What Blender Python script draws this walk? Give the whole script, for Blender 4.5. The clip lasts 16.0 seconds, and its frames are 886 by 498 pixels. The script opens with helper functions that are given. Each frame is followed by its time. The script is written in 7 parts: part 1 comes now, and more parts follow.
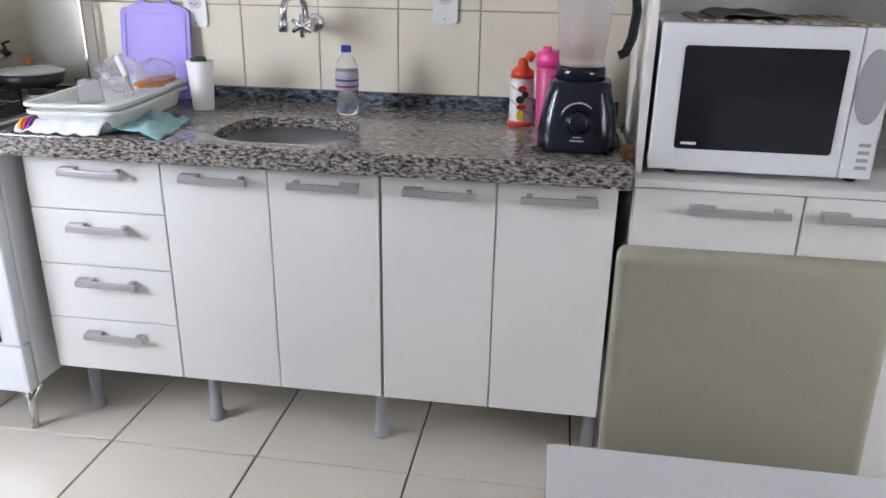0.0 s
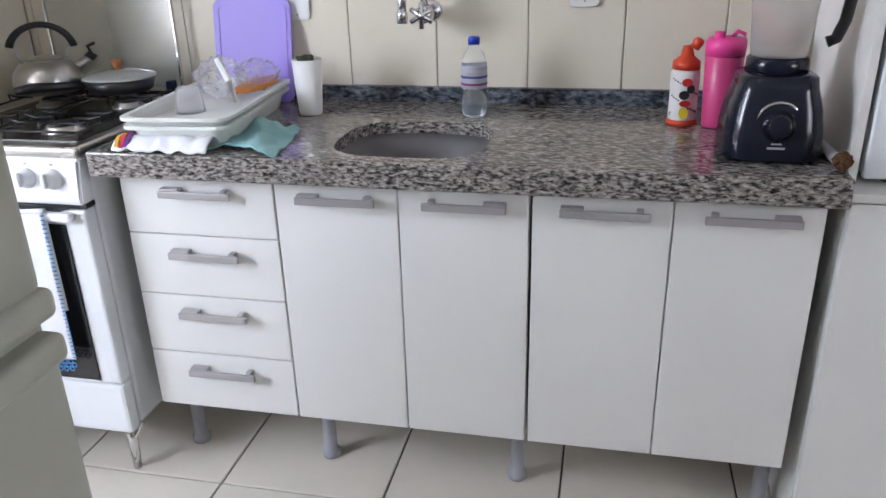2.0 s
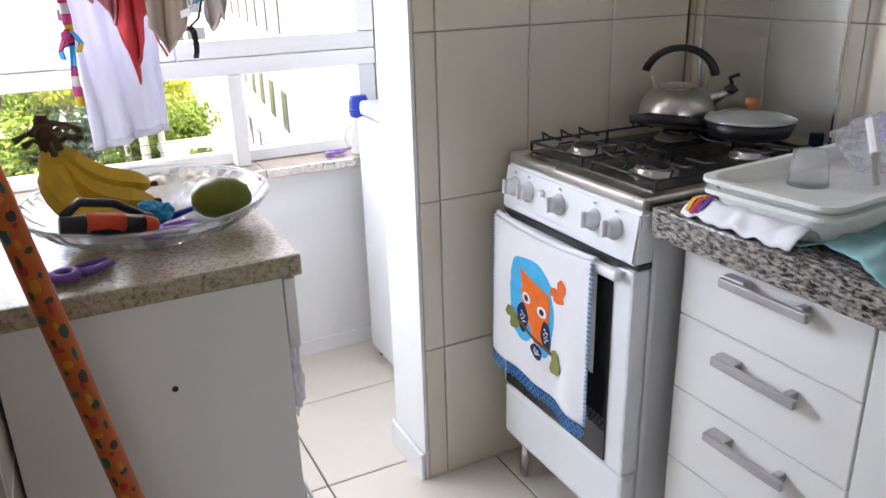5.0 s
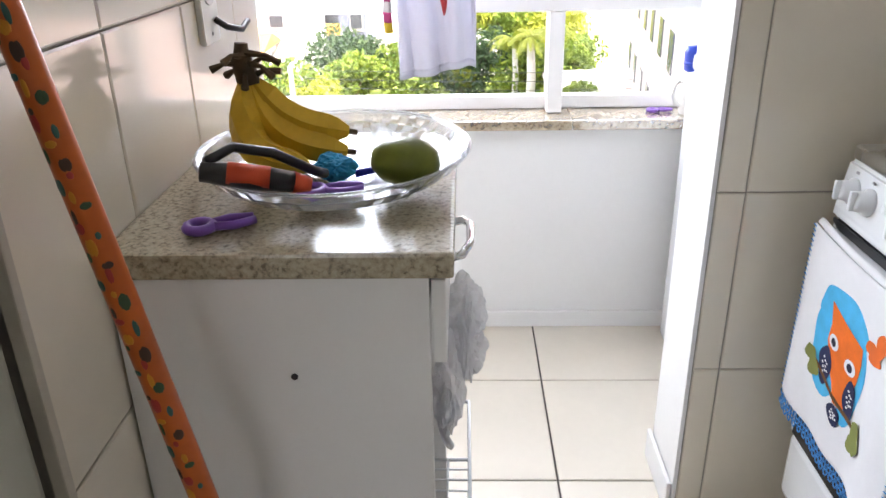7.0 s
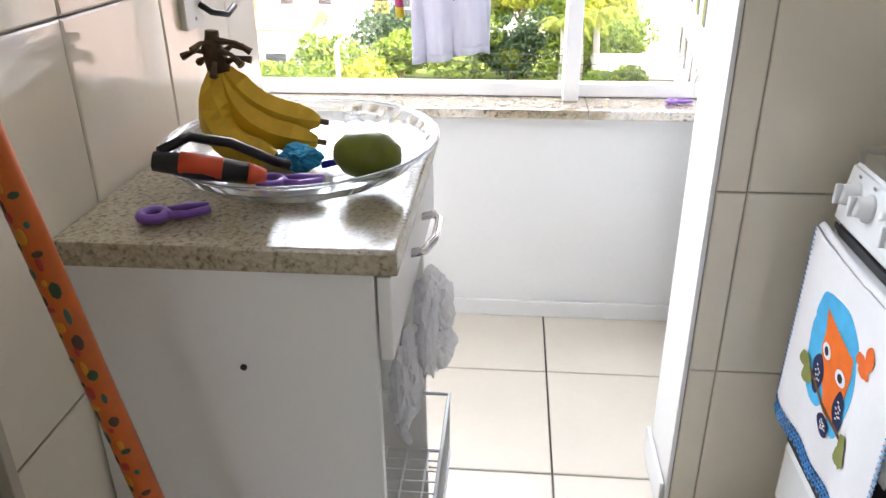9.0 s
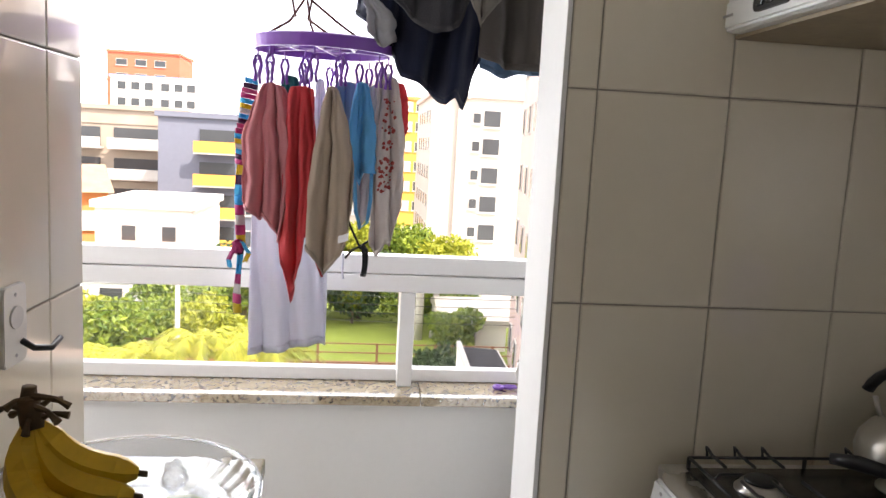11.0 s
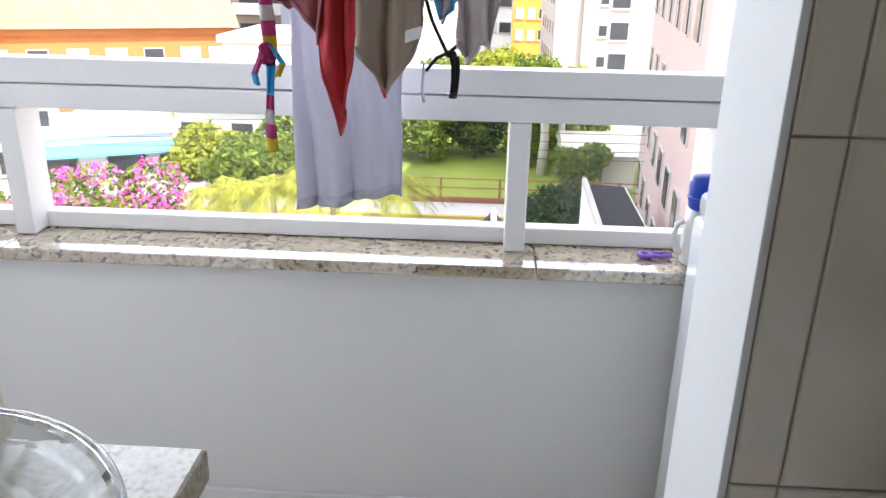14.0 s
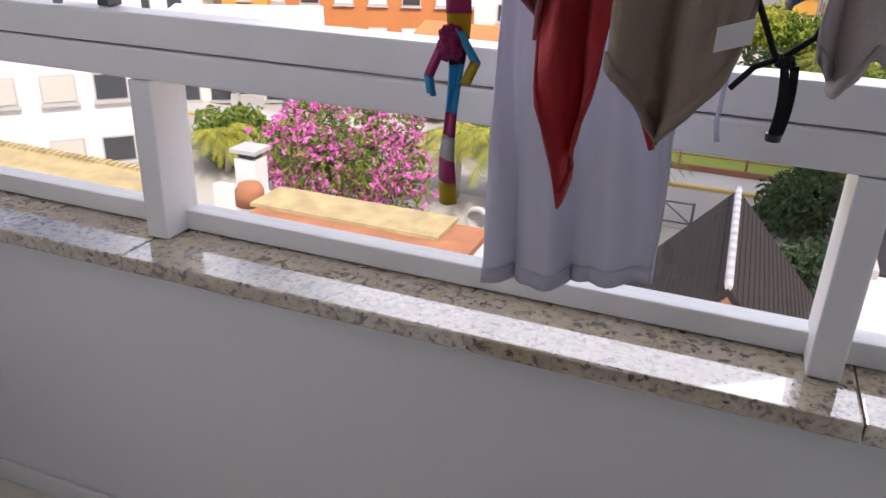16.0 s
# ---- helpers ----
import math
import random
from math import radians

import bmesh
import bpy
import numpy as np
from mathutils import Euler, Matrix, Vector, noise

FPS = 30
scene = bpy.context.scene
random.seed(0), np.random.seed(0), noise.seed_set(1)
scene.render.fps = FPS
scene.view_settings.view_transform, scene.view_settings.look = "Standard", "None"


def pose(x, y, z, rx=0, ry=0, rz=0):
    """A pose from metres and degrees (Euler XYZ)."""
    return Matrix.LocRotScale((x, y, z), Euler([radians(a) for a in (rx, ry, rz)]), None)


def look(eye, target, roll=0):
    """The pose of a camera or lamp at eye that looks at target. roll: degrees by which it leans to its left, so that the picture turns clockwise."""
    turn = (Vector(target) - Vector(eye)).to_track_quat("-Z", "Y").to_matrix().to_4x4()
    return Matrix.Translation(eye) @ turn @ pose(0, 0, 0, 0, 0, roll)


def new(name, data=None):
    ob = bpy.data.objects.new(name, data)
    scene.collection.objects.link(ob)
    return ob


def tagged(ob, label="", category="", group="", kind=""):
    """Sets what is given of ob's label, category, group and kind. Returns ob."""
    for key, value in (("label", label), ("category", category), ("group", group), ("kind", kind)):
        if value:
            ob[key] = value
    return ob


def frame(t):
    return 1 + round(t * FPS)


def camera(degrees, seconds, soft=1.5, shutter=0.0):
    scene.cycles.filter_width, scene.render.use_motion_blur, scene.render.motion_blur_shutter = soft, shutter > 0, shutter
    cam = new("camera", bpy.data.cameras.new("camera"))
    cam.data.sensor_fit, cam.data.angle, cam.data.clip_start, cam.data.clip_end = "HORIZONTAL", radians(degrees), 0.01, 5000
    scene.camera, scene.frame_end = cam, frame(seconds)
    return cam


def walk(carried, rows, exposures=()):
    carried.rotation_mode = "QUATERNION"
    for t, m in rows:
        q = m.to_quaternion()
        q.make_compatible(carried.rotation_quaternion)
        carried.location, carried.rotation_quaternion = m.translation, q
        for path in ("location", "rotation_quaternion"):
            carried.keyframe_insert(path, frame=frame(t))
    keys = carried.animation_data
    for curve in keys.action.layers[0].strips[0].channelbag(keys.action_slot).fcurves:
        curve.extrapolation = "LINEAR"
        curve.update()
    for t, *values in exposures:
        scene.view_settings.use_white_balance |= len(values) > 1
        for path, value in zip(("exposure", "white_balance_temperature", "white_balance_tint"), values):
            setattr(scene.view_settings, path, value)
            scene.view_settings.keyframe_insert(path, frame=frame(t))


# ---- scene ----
cam = camera(60.2, 16.0)
PATH = [
    (0, (-2.312, -2.060, 1.371), (-0.462, -1.783, 0.661), 0.97),
    (0.5, (-2.250, -1.962, 1.386), (-0.438, -1.660, 0.596), 0.04),
    (1, (-2.207, -1.866, 1.381), (-0.379, -1.666, 0.595), -0.22),
    (1.5, (-2.155, -1.812, 1.364), (-0.313, -1.635, 0.605), -0.58),
    (2, (-2.050, -1.771, 1.386), (-0.250, -1.372, 0.612), -1.50),
    (2.5, (-1.930, -1.788, 1.370), (-0.223, -1.061, 0.622), -1.66),
    (3, (-1.875, -1.783, 1.364), (-0.247, -0.890, 0.622), -2.39),
    (3.5, (-1.826, -1.720, 1.365), (-0.278, -0.674, 0.653), -3.07),
    (4, (-1.683, -1.679, 1.351), (-0.348, -0.382, 0.616), -3.78),
    (4.5, (-1.595, -1.659, 1.345), (-0.518, -0.126, 0.648), -2.71),
    (5, (-1.522, -1.652, 1.363), (-0.681, 0.028, 0.674), -1.65),
    (7.5, (-1.198, -1.416, 1.315), (-1.400, 0.344, 0.390), -1.78),
    (8, (-1.155, -1.417, 1.281), (-1.421, 0.217, 0.157), -2.78),
    (8.5, (-1.146, -1.418, 1.294), (-1.402, 0.237, 0.199), -2.63),
    (9, (-1.155, -1.416, 1.350), (-1.321, 0.384, 0.493), -0.52),
    (9.5, (-1.162, -1.422, 1.444), (-1.255, 0.491, 0.866), 0.31),
    (10, (-1.169, -1.429, 1.501), (-1.204, 0.535, 1.121), 1.66),
    (12.5, (-1.068, -1.356, 1.516), (-0.545, 0.561, 1.291), 2.85),
    (13, (-1.082, -1.139, 1.452), (-0.718, 0.774, 0.996), 2.07),
    (13.5, (-1.108, -0.945, 1.406), (-0.912, 0.947, 0.785), 1.40),
    (14, (-1.060, -0.758, 1.374), (-1.148, 1.117, 0.683), 1.20),
    (14.5, (-1.014, -0.614, 1.396), (-1.330, 1.207, 0.635), 1.56),
    (15, (-1.041, -0.432, 1.383), (-1.534, 1.339, 0.594), 1.34),
    (15.5, (-1.112, -0.216, 1.374), (-1.725, 1.512, 0.575), 1.00),
    (16, (-1.166, -0.128, 1.356), (-1.802, 1.580, 0.532), 2.11),
]
EXPOSURES = [(0, 2.50, 6300, 19), (2, 2.40, 6200, 18), (3, 2.15, 6150, 18), (4.5, 1.95, 6350, 20), (5, 2.00, 6400, 19), (7.5, 2.10, 6550, 16), (8, 2.00, 6500, 15), (8.5, 2.10, 6500, 15), (9, 2.20, 6600, 16), (9.5, 2.10, 6650, 18), (10, 2.05, 6750, 20), (12.3, 0.40, 7350, 13), (12.7, 0.40, 7150, 13), (13.5, 0.85, 6350, 14), (14.0, 1.05, 6300, 15), (14.5, 1.00, 6350, 16), (15.0, 0.60, 6350, 19), (16, -0.10, 6500, 23)]
walk(cam, [(t, look(eye, target, roll)) for t, eye, target, roll in PATH], EXPOSURES)

# ---- light ----
SUN_DIR = Vector((-0.55, 0.50, -0.92)).normalized()
world = bpy.data.worlds.new("world")
scene.world = world
world.use_nodes = True
wn = world.node_tree
sky = wn.nodes.new("ShaderNodeTexSky")
sky.sky_type = "NISHITA"
sky.sun_disc = False
sky.sun_elevation = math.asin(-SUN_DIR.z)
sky.sun_rotation = math.atan2(-SUN_DIR.x, -SUN_DIR.y)
sky.air_density, sky.dust_density = 1.0, 1.6
# a bank of bright cloud in the sky
wco = wn.nodes.new("ShaderNodeTexCoord")
wnoise = wn.nodes.new("ShaderNodeTexNoise")
wnoise.inputs["Scale"].default_value, wnoise.inputs["Detail"].default_value = 2.6, 7
wramp = wn.nodes.new("ShaderNodeValToRGB")
wramp.color_ramp.elements[0].position, wramp.color_ramp.elements[1].position = 0.34, 0.54
wmix = wn.nodes.new("ShaderNodeMixRGB")
wmix.inputs[2].default_value = (16, 16.8, 18, 1)
wn.links.new(wco.outputs["Generated"], wnoise.inputs["Vector"])
wn.links.new(wnoise.outputs["Fac"], wramp.inputs[0])
wn.links.new(wramp.outputs[0], wmix.inputs[0])
wn.links.new(sky.outputs[0], wmix.inputs[1])
wn.links.new(wmix.outputs[0], wn.nodes["Background"].inputs["Color"])
wn.nodes["Background"].inputs["Strength"].default_value = 0.12

sun = new("sun", bpy.data.lights.new("sun", "SUN"))
sun.data.energy, sun.data.angle, sun.data.color = 4.9, radians(0.6), (1, 0.95, 0.86)
sun.matrix_world = look((0, 0, 30), Vector((0, 0, 30)) + SUN_DIR)


def window_light(name, eye, target, w, h, energy, spread=180, tint=(0.80, 0.91, 1.0)):
    """An area lamp that adds light at a window's opening."""
    ob = new(name, bpy.data.lights.new(name, "AREA"))
    ob.data.shape, ob.data.size, ob.data.size_y, ob.data.energy = "RECTANGLE", w, h, energy
    ob.data.color, ob.data.spread = tint, radians(spread)
    ob.matrix_world = look(eye, target)
    return ob


# Warm fill lamp at an unseen opening, added to brighten the kitchen.
window_light("living_window_light", (-2.4, -4.52, 1.45), (-1.5, 0, 1.0), 1.1, 1.0, 0.9, tint=(1.0, 0.92, 0.78))
window_light("laundry_window_light", (-1.7, 1.16, 1.72), (0.5, -2, 1.35), 2.0, 1.0, 12, 125)


# ---- materials ----
MATS = {}


def mat(name, color, rough=0.5, metal=0.0, vary=0.08, scale=6.0, fine=60.0, bump=0.0, bump_scale=120.0, coat=0.0,
        transmission=0.0, ior=1.45, emission=None, random_tint=0.0, sheen=0.0, alpha=1.0):
    """A principled surface with coarse and fine variation of colour and roughness, in metres."""
    if name in MATS:
        return MATS[name]
    m = bpy.data.materials.new(name)
    m.use_nodes = True
    t, b = m.node_tree, m.node_tree.nodes["Principled BSDF"]
    b.inputs["Base Color"].default_value = (*color, 1)
    b.inputs["Roughness"].default_value, b.inputs["Metallic"].default_value = rough, metal
    b.inputs["Coat Weight"].default_value = coat
    b.inputs["Transmission Weight"].default_value = transmission
    b.inputs["IOR"].default_value = ior
    b.inputs["Alpha"].default_value = alpha
    if sheen:
        b.inputs["Sheen Weight"].default_value = sheen
    if emission:
        b.inputs["Emission Color"].default_value = (*emission, 1)
        b.inputs["Emission Strength"].default_value = 1
    co = t.nodes.new("ShaderNodeTexCoord")
    if vary:
        n1, n2 = t.nodes.new("ShaderNodeTexNoise"), t.nodes.new("ShaderNodeTexNoise")
        n1.inputs["Scale"].default_value, n2.inputs["Scale"].default_value = scale, fine
        n1.inputs["Detail"].default_value, n2.inputs["Detail"].default_value = 4, 3
        add = t.nodes.new("ShaderNodeMath")
        add.operation = "MULTIPLY_ADD"
        add.inputs[1].default_value = 0.45
        t.links.new(co.outputs["Object"], n1.inputs["Vector"])
        t.links.new(co.outputs["Object"], n2.inputs["Vector"])
        t.links.new(n2.outputs["Fac"], add.inputs[0])
        t.links.new(n1.outputs["Fac"], add.inputs[2])
        ramp = t.nodes.new("ShaderNodeMapRange")
        ramp.inputs["From Min"].default_value, ramp.inputs["From Max"].default_value = 0.35, 1.1
        ramp.inputs["To Min"].default_value, ramp.inputs["To Max"].default_value = 1 - vary, 1 + vary
        t.links.new(add.outputs[0], ramp.inputs["Value"])
        val = ramp.outputs["Result"]
        if random_tint:
            info = t.nodes.new("ShaderNodeObjectInfo")
            r2 = t.nodes.new("ShaderNodeMapRange")
            r2.inputs["To Min"].default_value, r2.inputs["To Max"].default_value = 1 - random_tint, 1 + random_tint
            t.links.new(info.outputs["Random"], r2.inputs["Value"])
            mul = t.nodes.new("ShaderNodeMath")
            mul.operation = "MULTIPLY"
            t.links.new(val, mul.inputs[0])
            t.links.new(r2.outputs["Result"], mul.inputs[1])
            val = mul.outputs[0]
        hsv = t.nodes.new("ShaderNodeHueSaturation")
        hsv.inputs["Color"].default_value = (*color, 1)
        t.links.new(val, hsv.inputs["Value"])
        t.links.new(hsv.outputs["Color"], b.inputs["Base Color"])
        rr = t.nodes.new("ShaderNodeMapRange")
        rr.inputs["To Min"].default_value, rr.inputs["To Max"].default_value = max(rough - 0.06, 0.0), min(rough + 0.08, 1)
        t.links.new(n1.outputs["Fac"], rr.inputs["Value"])
        t.links.new(rr.outputs["Result"], b.inputs["Roughness"])
    if bump:
        n3, bp = t.nodes.new("ShaderNodeTexNoise"), t.nodes.new("ShaderNodeBump")
        n3.inputs["Scale"].default_value, n3.inputs["Detail"].default_value = bump_scale, 4
        bp.inputs["Strength"].default_value, bp.inputs["Distance"].default_value = bump, 0.004
        t.links.new(co.outputs["Object"], n3.inputs["Vector"])
        t.links.new(n3.outputs["Fac"], bp.inputs["Height"])
        t.links.new(bp.outputs["Normal"], b.inputs["Normal"])
    MATS[name] = m
    return m


def granite(name, stops, scale=90.0, rough=0.16, stretch=(1, 1, 1), warp=0.02):
    """Polished granite: cells of several colours with dark flecks."""
    m = bpy.data.materials.new(name)
    m.use_nodes = True
    t, b = m.node_tree, m.node_tree.nodes["Principled BSDF"]
    b.inputs["Roughness"].default_value = rough
    co, mp = t.nodes.new("ShaderNodeTexCoord"), t.nodes.new("ShaderNodeMapping")
    mp.inputs["Scale"].default_value = stretch
    nz = t.nodes.new("ShaderNodeTexNoise")
    nz.inputs["Scale"].default_value, nz.inputs["Detail"].default_value = scale, 5
    nz.inputs["Roughness"].default_value = 0.62
    vo = t.nodes.new("ShaderNodeTexVoronoi")
    vo.inputs["Scale"].default_value = scale * 1.7
    mix = t.nodes.new("ShaderNodeMixRGB")
    mix.inputs[0].default_value = 0.22
    ramp = t.nodes.new("ShaderNodeValToRGB")
    els = ramp.color_ramp.elements
    while len(els) < len(stops):
        els.new(0.5)
    for e, (p, c) in zip(els, stops):
        e.position, e.color = p, (*c, 1)
    t.links.new(co.outputs["Object"], mp.inputs[0])
    t.links.new(mp.outputs[0], nz.inputs["Vector"])
    t.links.new(mp.outputs[0], vo.inputs["Vector"])
    t.links.new(nz.outputs["Fac"], mix.inputs[1])
    t.links.new(vo.outputs["Color"], mix.inputs[2])
    t.links.new(mix.outputs[0], ramp.inputs[0])
    t.links.new(ramp.outputs[0], b.inputs["Base Color"])
    MATS[name] = m
    return m


def pane_glass(name, tint=(1, 1, 1), gloss=0.08, rough=0.03):
    """Thin clear sheet: light passes straight through, with a faint mirror on top."""
    if name in MATS:
        return MATS[name]
    m = bpy.data.materials.new(name)
    m.use_nodes = True
    t = m.node_tree
    t.nodes.remove(t.nodes["Principled BSDF"])
    tr, gl, mx = (t.nodes.new(n) for n in ("ShaderNodeBsdfTransparent", "ShaderNodeBsdfGlossy", "ShaderNodeMixShader"))
    tr.inputs["Color"].default_value = (*tint, 1)
    gl.inputs["Roughness"].default_value = rough
    mx.inputs[0].default_value = gloss
    t.links.new(tr.outputs[0], mx.inputs[1])
    t.links.new(gl.outputs[0], mx.inputs[2])
    t.links.new(mx.outputs[0], t.nodes["Material Output"].inputs["Surface"])
    MATS[name] = m
    return m


M_WALL_TILE = mat("cream glazed wall tile", (0.75, 0.69, 0.57), 0.12, coat=0.4, vary=0.03, scale=3, fine=25, bump=0.03, bump_scale=14, random_tint=0.012)
M_GROUT = mat("dirty grey grout", (0.36, 0.33, 0.28), 0.9, vary=0.2, bump=0.2)
M_FLOOR_TILE = mat("cream porcelain floor tile", (0.72, 0.67, 0.58), 0.17, vary=0.04, scale=4, fine=40, bump=0.015, bump_scale=10, random_tint=0.012)
M_FLOOR_GROUT = mat("dark floor grout", (0.09, 0.075, 0.065), 0.9, vary=0.2)
M_PAINT = mat("white wall paint", (0.80, 0.80, 0.79), 0.75, vary=0.03, scale=2, bump=0.06, bump_scale=160)
M_CEIL = mat("white ceiling paint", (0.80, 0.80, 0.78), 0.85, vary=0.03)
M_FRAME = mat("white lacquered aluminium", (0.80, 0.80, 0.79), 0.35, vary=0.04, scale=5)
M_MDF = mat("white laminated board", (0.78, 0.77, 0.74), 0.34, vary=0.025, scale=3, fine=200, bump=0.05, bump_scale=90)
M_HANDLE = mat("satin grey plastic handle", (0.42, 0.40, 0.40), 0.38, metal=0.35, vary=0.05)
M_FOOT = mat("grey plastic foot", (0.36, 0.36, 0.38), 0.45, vary=0.06)
M_ENAMEL = mat("white enamelled steel", (0.78, 0.80, 0.82), 0.20, vary=0.03, coat=0.3)
M_STEEL = mat("brushed stainless steel", (0.55, 0.54, 0.52), 0.28, metal=1.0, vary=0.08, fine=200)
M_CHROME = mat("chrome", (0.72, 0.72, 0.73), 0.10, metal=1.0, vary=0.04)
M_BLACK = mat("black plastic", (0.018, 0.018, 0.02), 0.32, vary=0.15)
M_IRON = mat("black enamelled iron", (0.015, 0.015, 0.016), 0.38, vary=0.2)
M_DARKGLASS = mat("dark oven glass", (0.012, 0.013, 0.016), 0.06, vary=0.1)
M_WHITE_PLASTIC = mat("white plastic", (0.78, 0.78, 0.76), 0.36, vary=0.03)
M_PURPLE = mat("lilac plastic", (0.33, 0.24, 0.72), 0.38, vary=0.05, bump=0.03, bump_scale=300)
M_VIOLET = mat("violet plastic", (0.18, 0.06, 0.36), 0.35, vary=0.08)
M_GRANITE = granite("grey speckled granite", [(0.35, (0.014, 0.013, 0.014)), (0.43, (0.07, 0.065, 0.062)), (0.52, (0.24, 0.215, 0.195)), (0.66, (0.46, 0.42, 0.385))], 92, 0.13, (1.7, 0.62, 1.5))
M_GRANITE_DARK = granite("dark blue grey granite", [(0.36, (0.012, 0.014, 0.018)), (0.47, (0.05, 0.06, 0.075)), (0.58, (0.13, 0.145, 0.17)), (0.72, (0.26, 0.27, 0.29))], 62, 0.2, (1, 0.6, 1.2))
M_GRANITE_CREAM = granite("cream speckled granite", [(0.32, (0.17, 0.14, 0.095)), (0.42, (0.31, 0.265, 0.18)), (0.52, (0.41, 0.355, 0.245)), (0.66, (0.47, 0.415, 0.295))], 150, 0.24)
M_GRANITE_SILL = granite("cream window sill granite with dark flecks", [(0.38, (0.018, 0.014, 0.014)), (0.41, (0.28, 0.20, 0.12)), (0.47, (0.45, 0.36, 0.23)), (0.66, (0.56, 0.47, 0.33))], 72, 0.10)
M_GLASS = pane_glass("clear window glass", (0.97, 0.98, 0.98), 0.03)
sb_ = MATS["cream window sill granite with dark flecks"].node_tree.nodes["Principled BSDF"]
sb_.inputs["Coat Weight"].default_value, sb_.inputs["Coat IOR"].default_value, sb_.inputs["Coat Roughness"].default_value = 1.0, 3.2, 0.03
M_FABRIC_WHITE = mat("white cotton", (0.78, 0.78, 0.80), 0.9, vary=0.05, bump=0.25, bump_scale=700, sheen=0.2)


# ---- shaping ----
BASE = {}


def thing(name, loc, label, category, group="", kind=""):
    """An empty at a thing's base; its parts are given in world metres."""
    e = new(name)
    e.empty_display_size = 0.1
    e.location = loc
    BASE[e] = Matrix.Translation(loc)
    return tagged(e, label, category, group, kind)


def part(name, bm, material, parent=None, label="", smooth=False):
    """One mesh object out of a bmesh, under a thing or a part."""
    me = bpy.data.meshes.new(name)
    bm.normal_update()
    bm.to_mesh(me)
    bm.free()
    if smooth:
        for p in me.polygons:
            p.use_smooth = True
    for x in (material if isinstance(material, (list, tuple)) else [material]):
        me.materials.append(x)
    ob = new(name, me)
    if parent is not None:
        ob.parent = parent
        if parent in BASE:
            ob.matrix_parent_inverse = BASE[parent].inverted()
    if label:
        ob["label"] = label
    return ob


def solo(name, bm, material, label, category, group="", kind="", smooth=False):
    return tagged(part(name, bm, material, None, "", smooth), label, category, group, kind)


def box(bm, x0, x1, y0, y1, z0, z1, bevel=0.0, seg=2):
    b2 = bmesh.new()
    bmesh.ops.create_cube(b2, size=1)
    bmesh.ops.scale(b2, vec=(abs(x1 - x0), abs(y1 - y0), abs(z1 - z0)), verts=b2.verts)
    bmesh.ops.translate(b2, vec=((x0 + x1) / 2, (y0 + y1) / 2, (z0 + z1) / 2), verts=b2.verts)
    if bevel:
        bmesh.ops.bevel(b2, geom=list(b2.edges), offset=bevel, segments=seg, affect="EDGES", profile=0.6)
    return merge(bm, b2)


def merge(bm, b2, m=None):
    if m is not None:
        b2.transform(m)
    me = bpy.data.meshes.new("tmp")
    b2.to_mesh(me)
    b2.free()
    bm.from_mesh(me)
    bpy.data.meshes.remove(me)
    return bm


def bx(*a, **k):
    return box(bmesh.new(), *a, **k)


def lathe(profile, loc, n=28, bm=None, m=None, sx=1.0, sy=1.0):
    """Turned body about z from (radius, height) pairs."""
    bm = bm or bmesh.new()
    rings = []
    for r, z in profile:
        ring = []
        for i in range(n):
            a = 2 * math.pi * i / n
            v = Vector((r * math.cos(a) * sx, r * math.sin(a) * sy, z))
            if m is not None:
                v = m @ v
            ring.append(bm.verts.new(v + Vector(loc)))
        rings.append(ring)
    for a, b in zip(rings, rings[1:]):
        for i in range(n):
            bm.faces.new((a[i], a[(i + 1) % n], b[(i + 1) % n], b[i]))
    if profile[0][0] > 1e-4:
        bm.faces.new(rings[0][::-1])
    if profile[-1][0] > 1e-4:
        bm.faces.new(rings[-1])
    bmesh.ops.remove_doubles(bm, verts=bm.verts, dist=1e-6)
    return bm


def tube(points, r, bm=None, n=8, closed=False, radii=None):
    """Round bar along points."""
    bm = bm or bmesh.new()
    pts = [Vector(p) for p in points]
    rings, up = [], Vector((0.13, 0.27, 0.95)).normalized()
    cnt = len(pts)
    for i, p in enumerate(pts):
        a = pts[(i - 1) % cnt] if (closed or i) else p
        b = pts[(i + 1) % cnt] if (closed or i < cnt - 1) else p
        d = (b - a).normalized()
        u = d.cross(up)
        if u.length < 1e-3:
            u = d.cross(Vector((1, 0, 0)))
        u.normalize()
        w = d.cross(u)
        rr = radii[i] if radii else r
        rings.append([bm.verts.new(p + rr * (math.cos(2 * math.pi * k / n) * u + math.sin(2 * math.pi * k / n) * w)) for k in range(n)])
    pairs = list(zip(rings, rings[1:])) + ([(rings[-1], rings[0])] if closed else [])
    for a, b in pairs:
        for k in range(n):
            bm.faces.new((a[k], a[(k + 1) % n], b[(k + 1) % n], b[k]))
    if not closed:
        bm.faces.new(rings[0][::-1])
        bm.faces.new(rings[-1])
    return bm


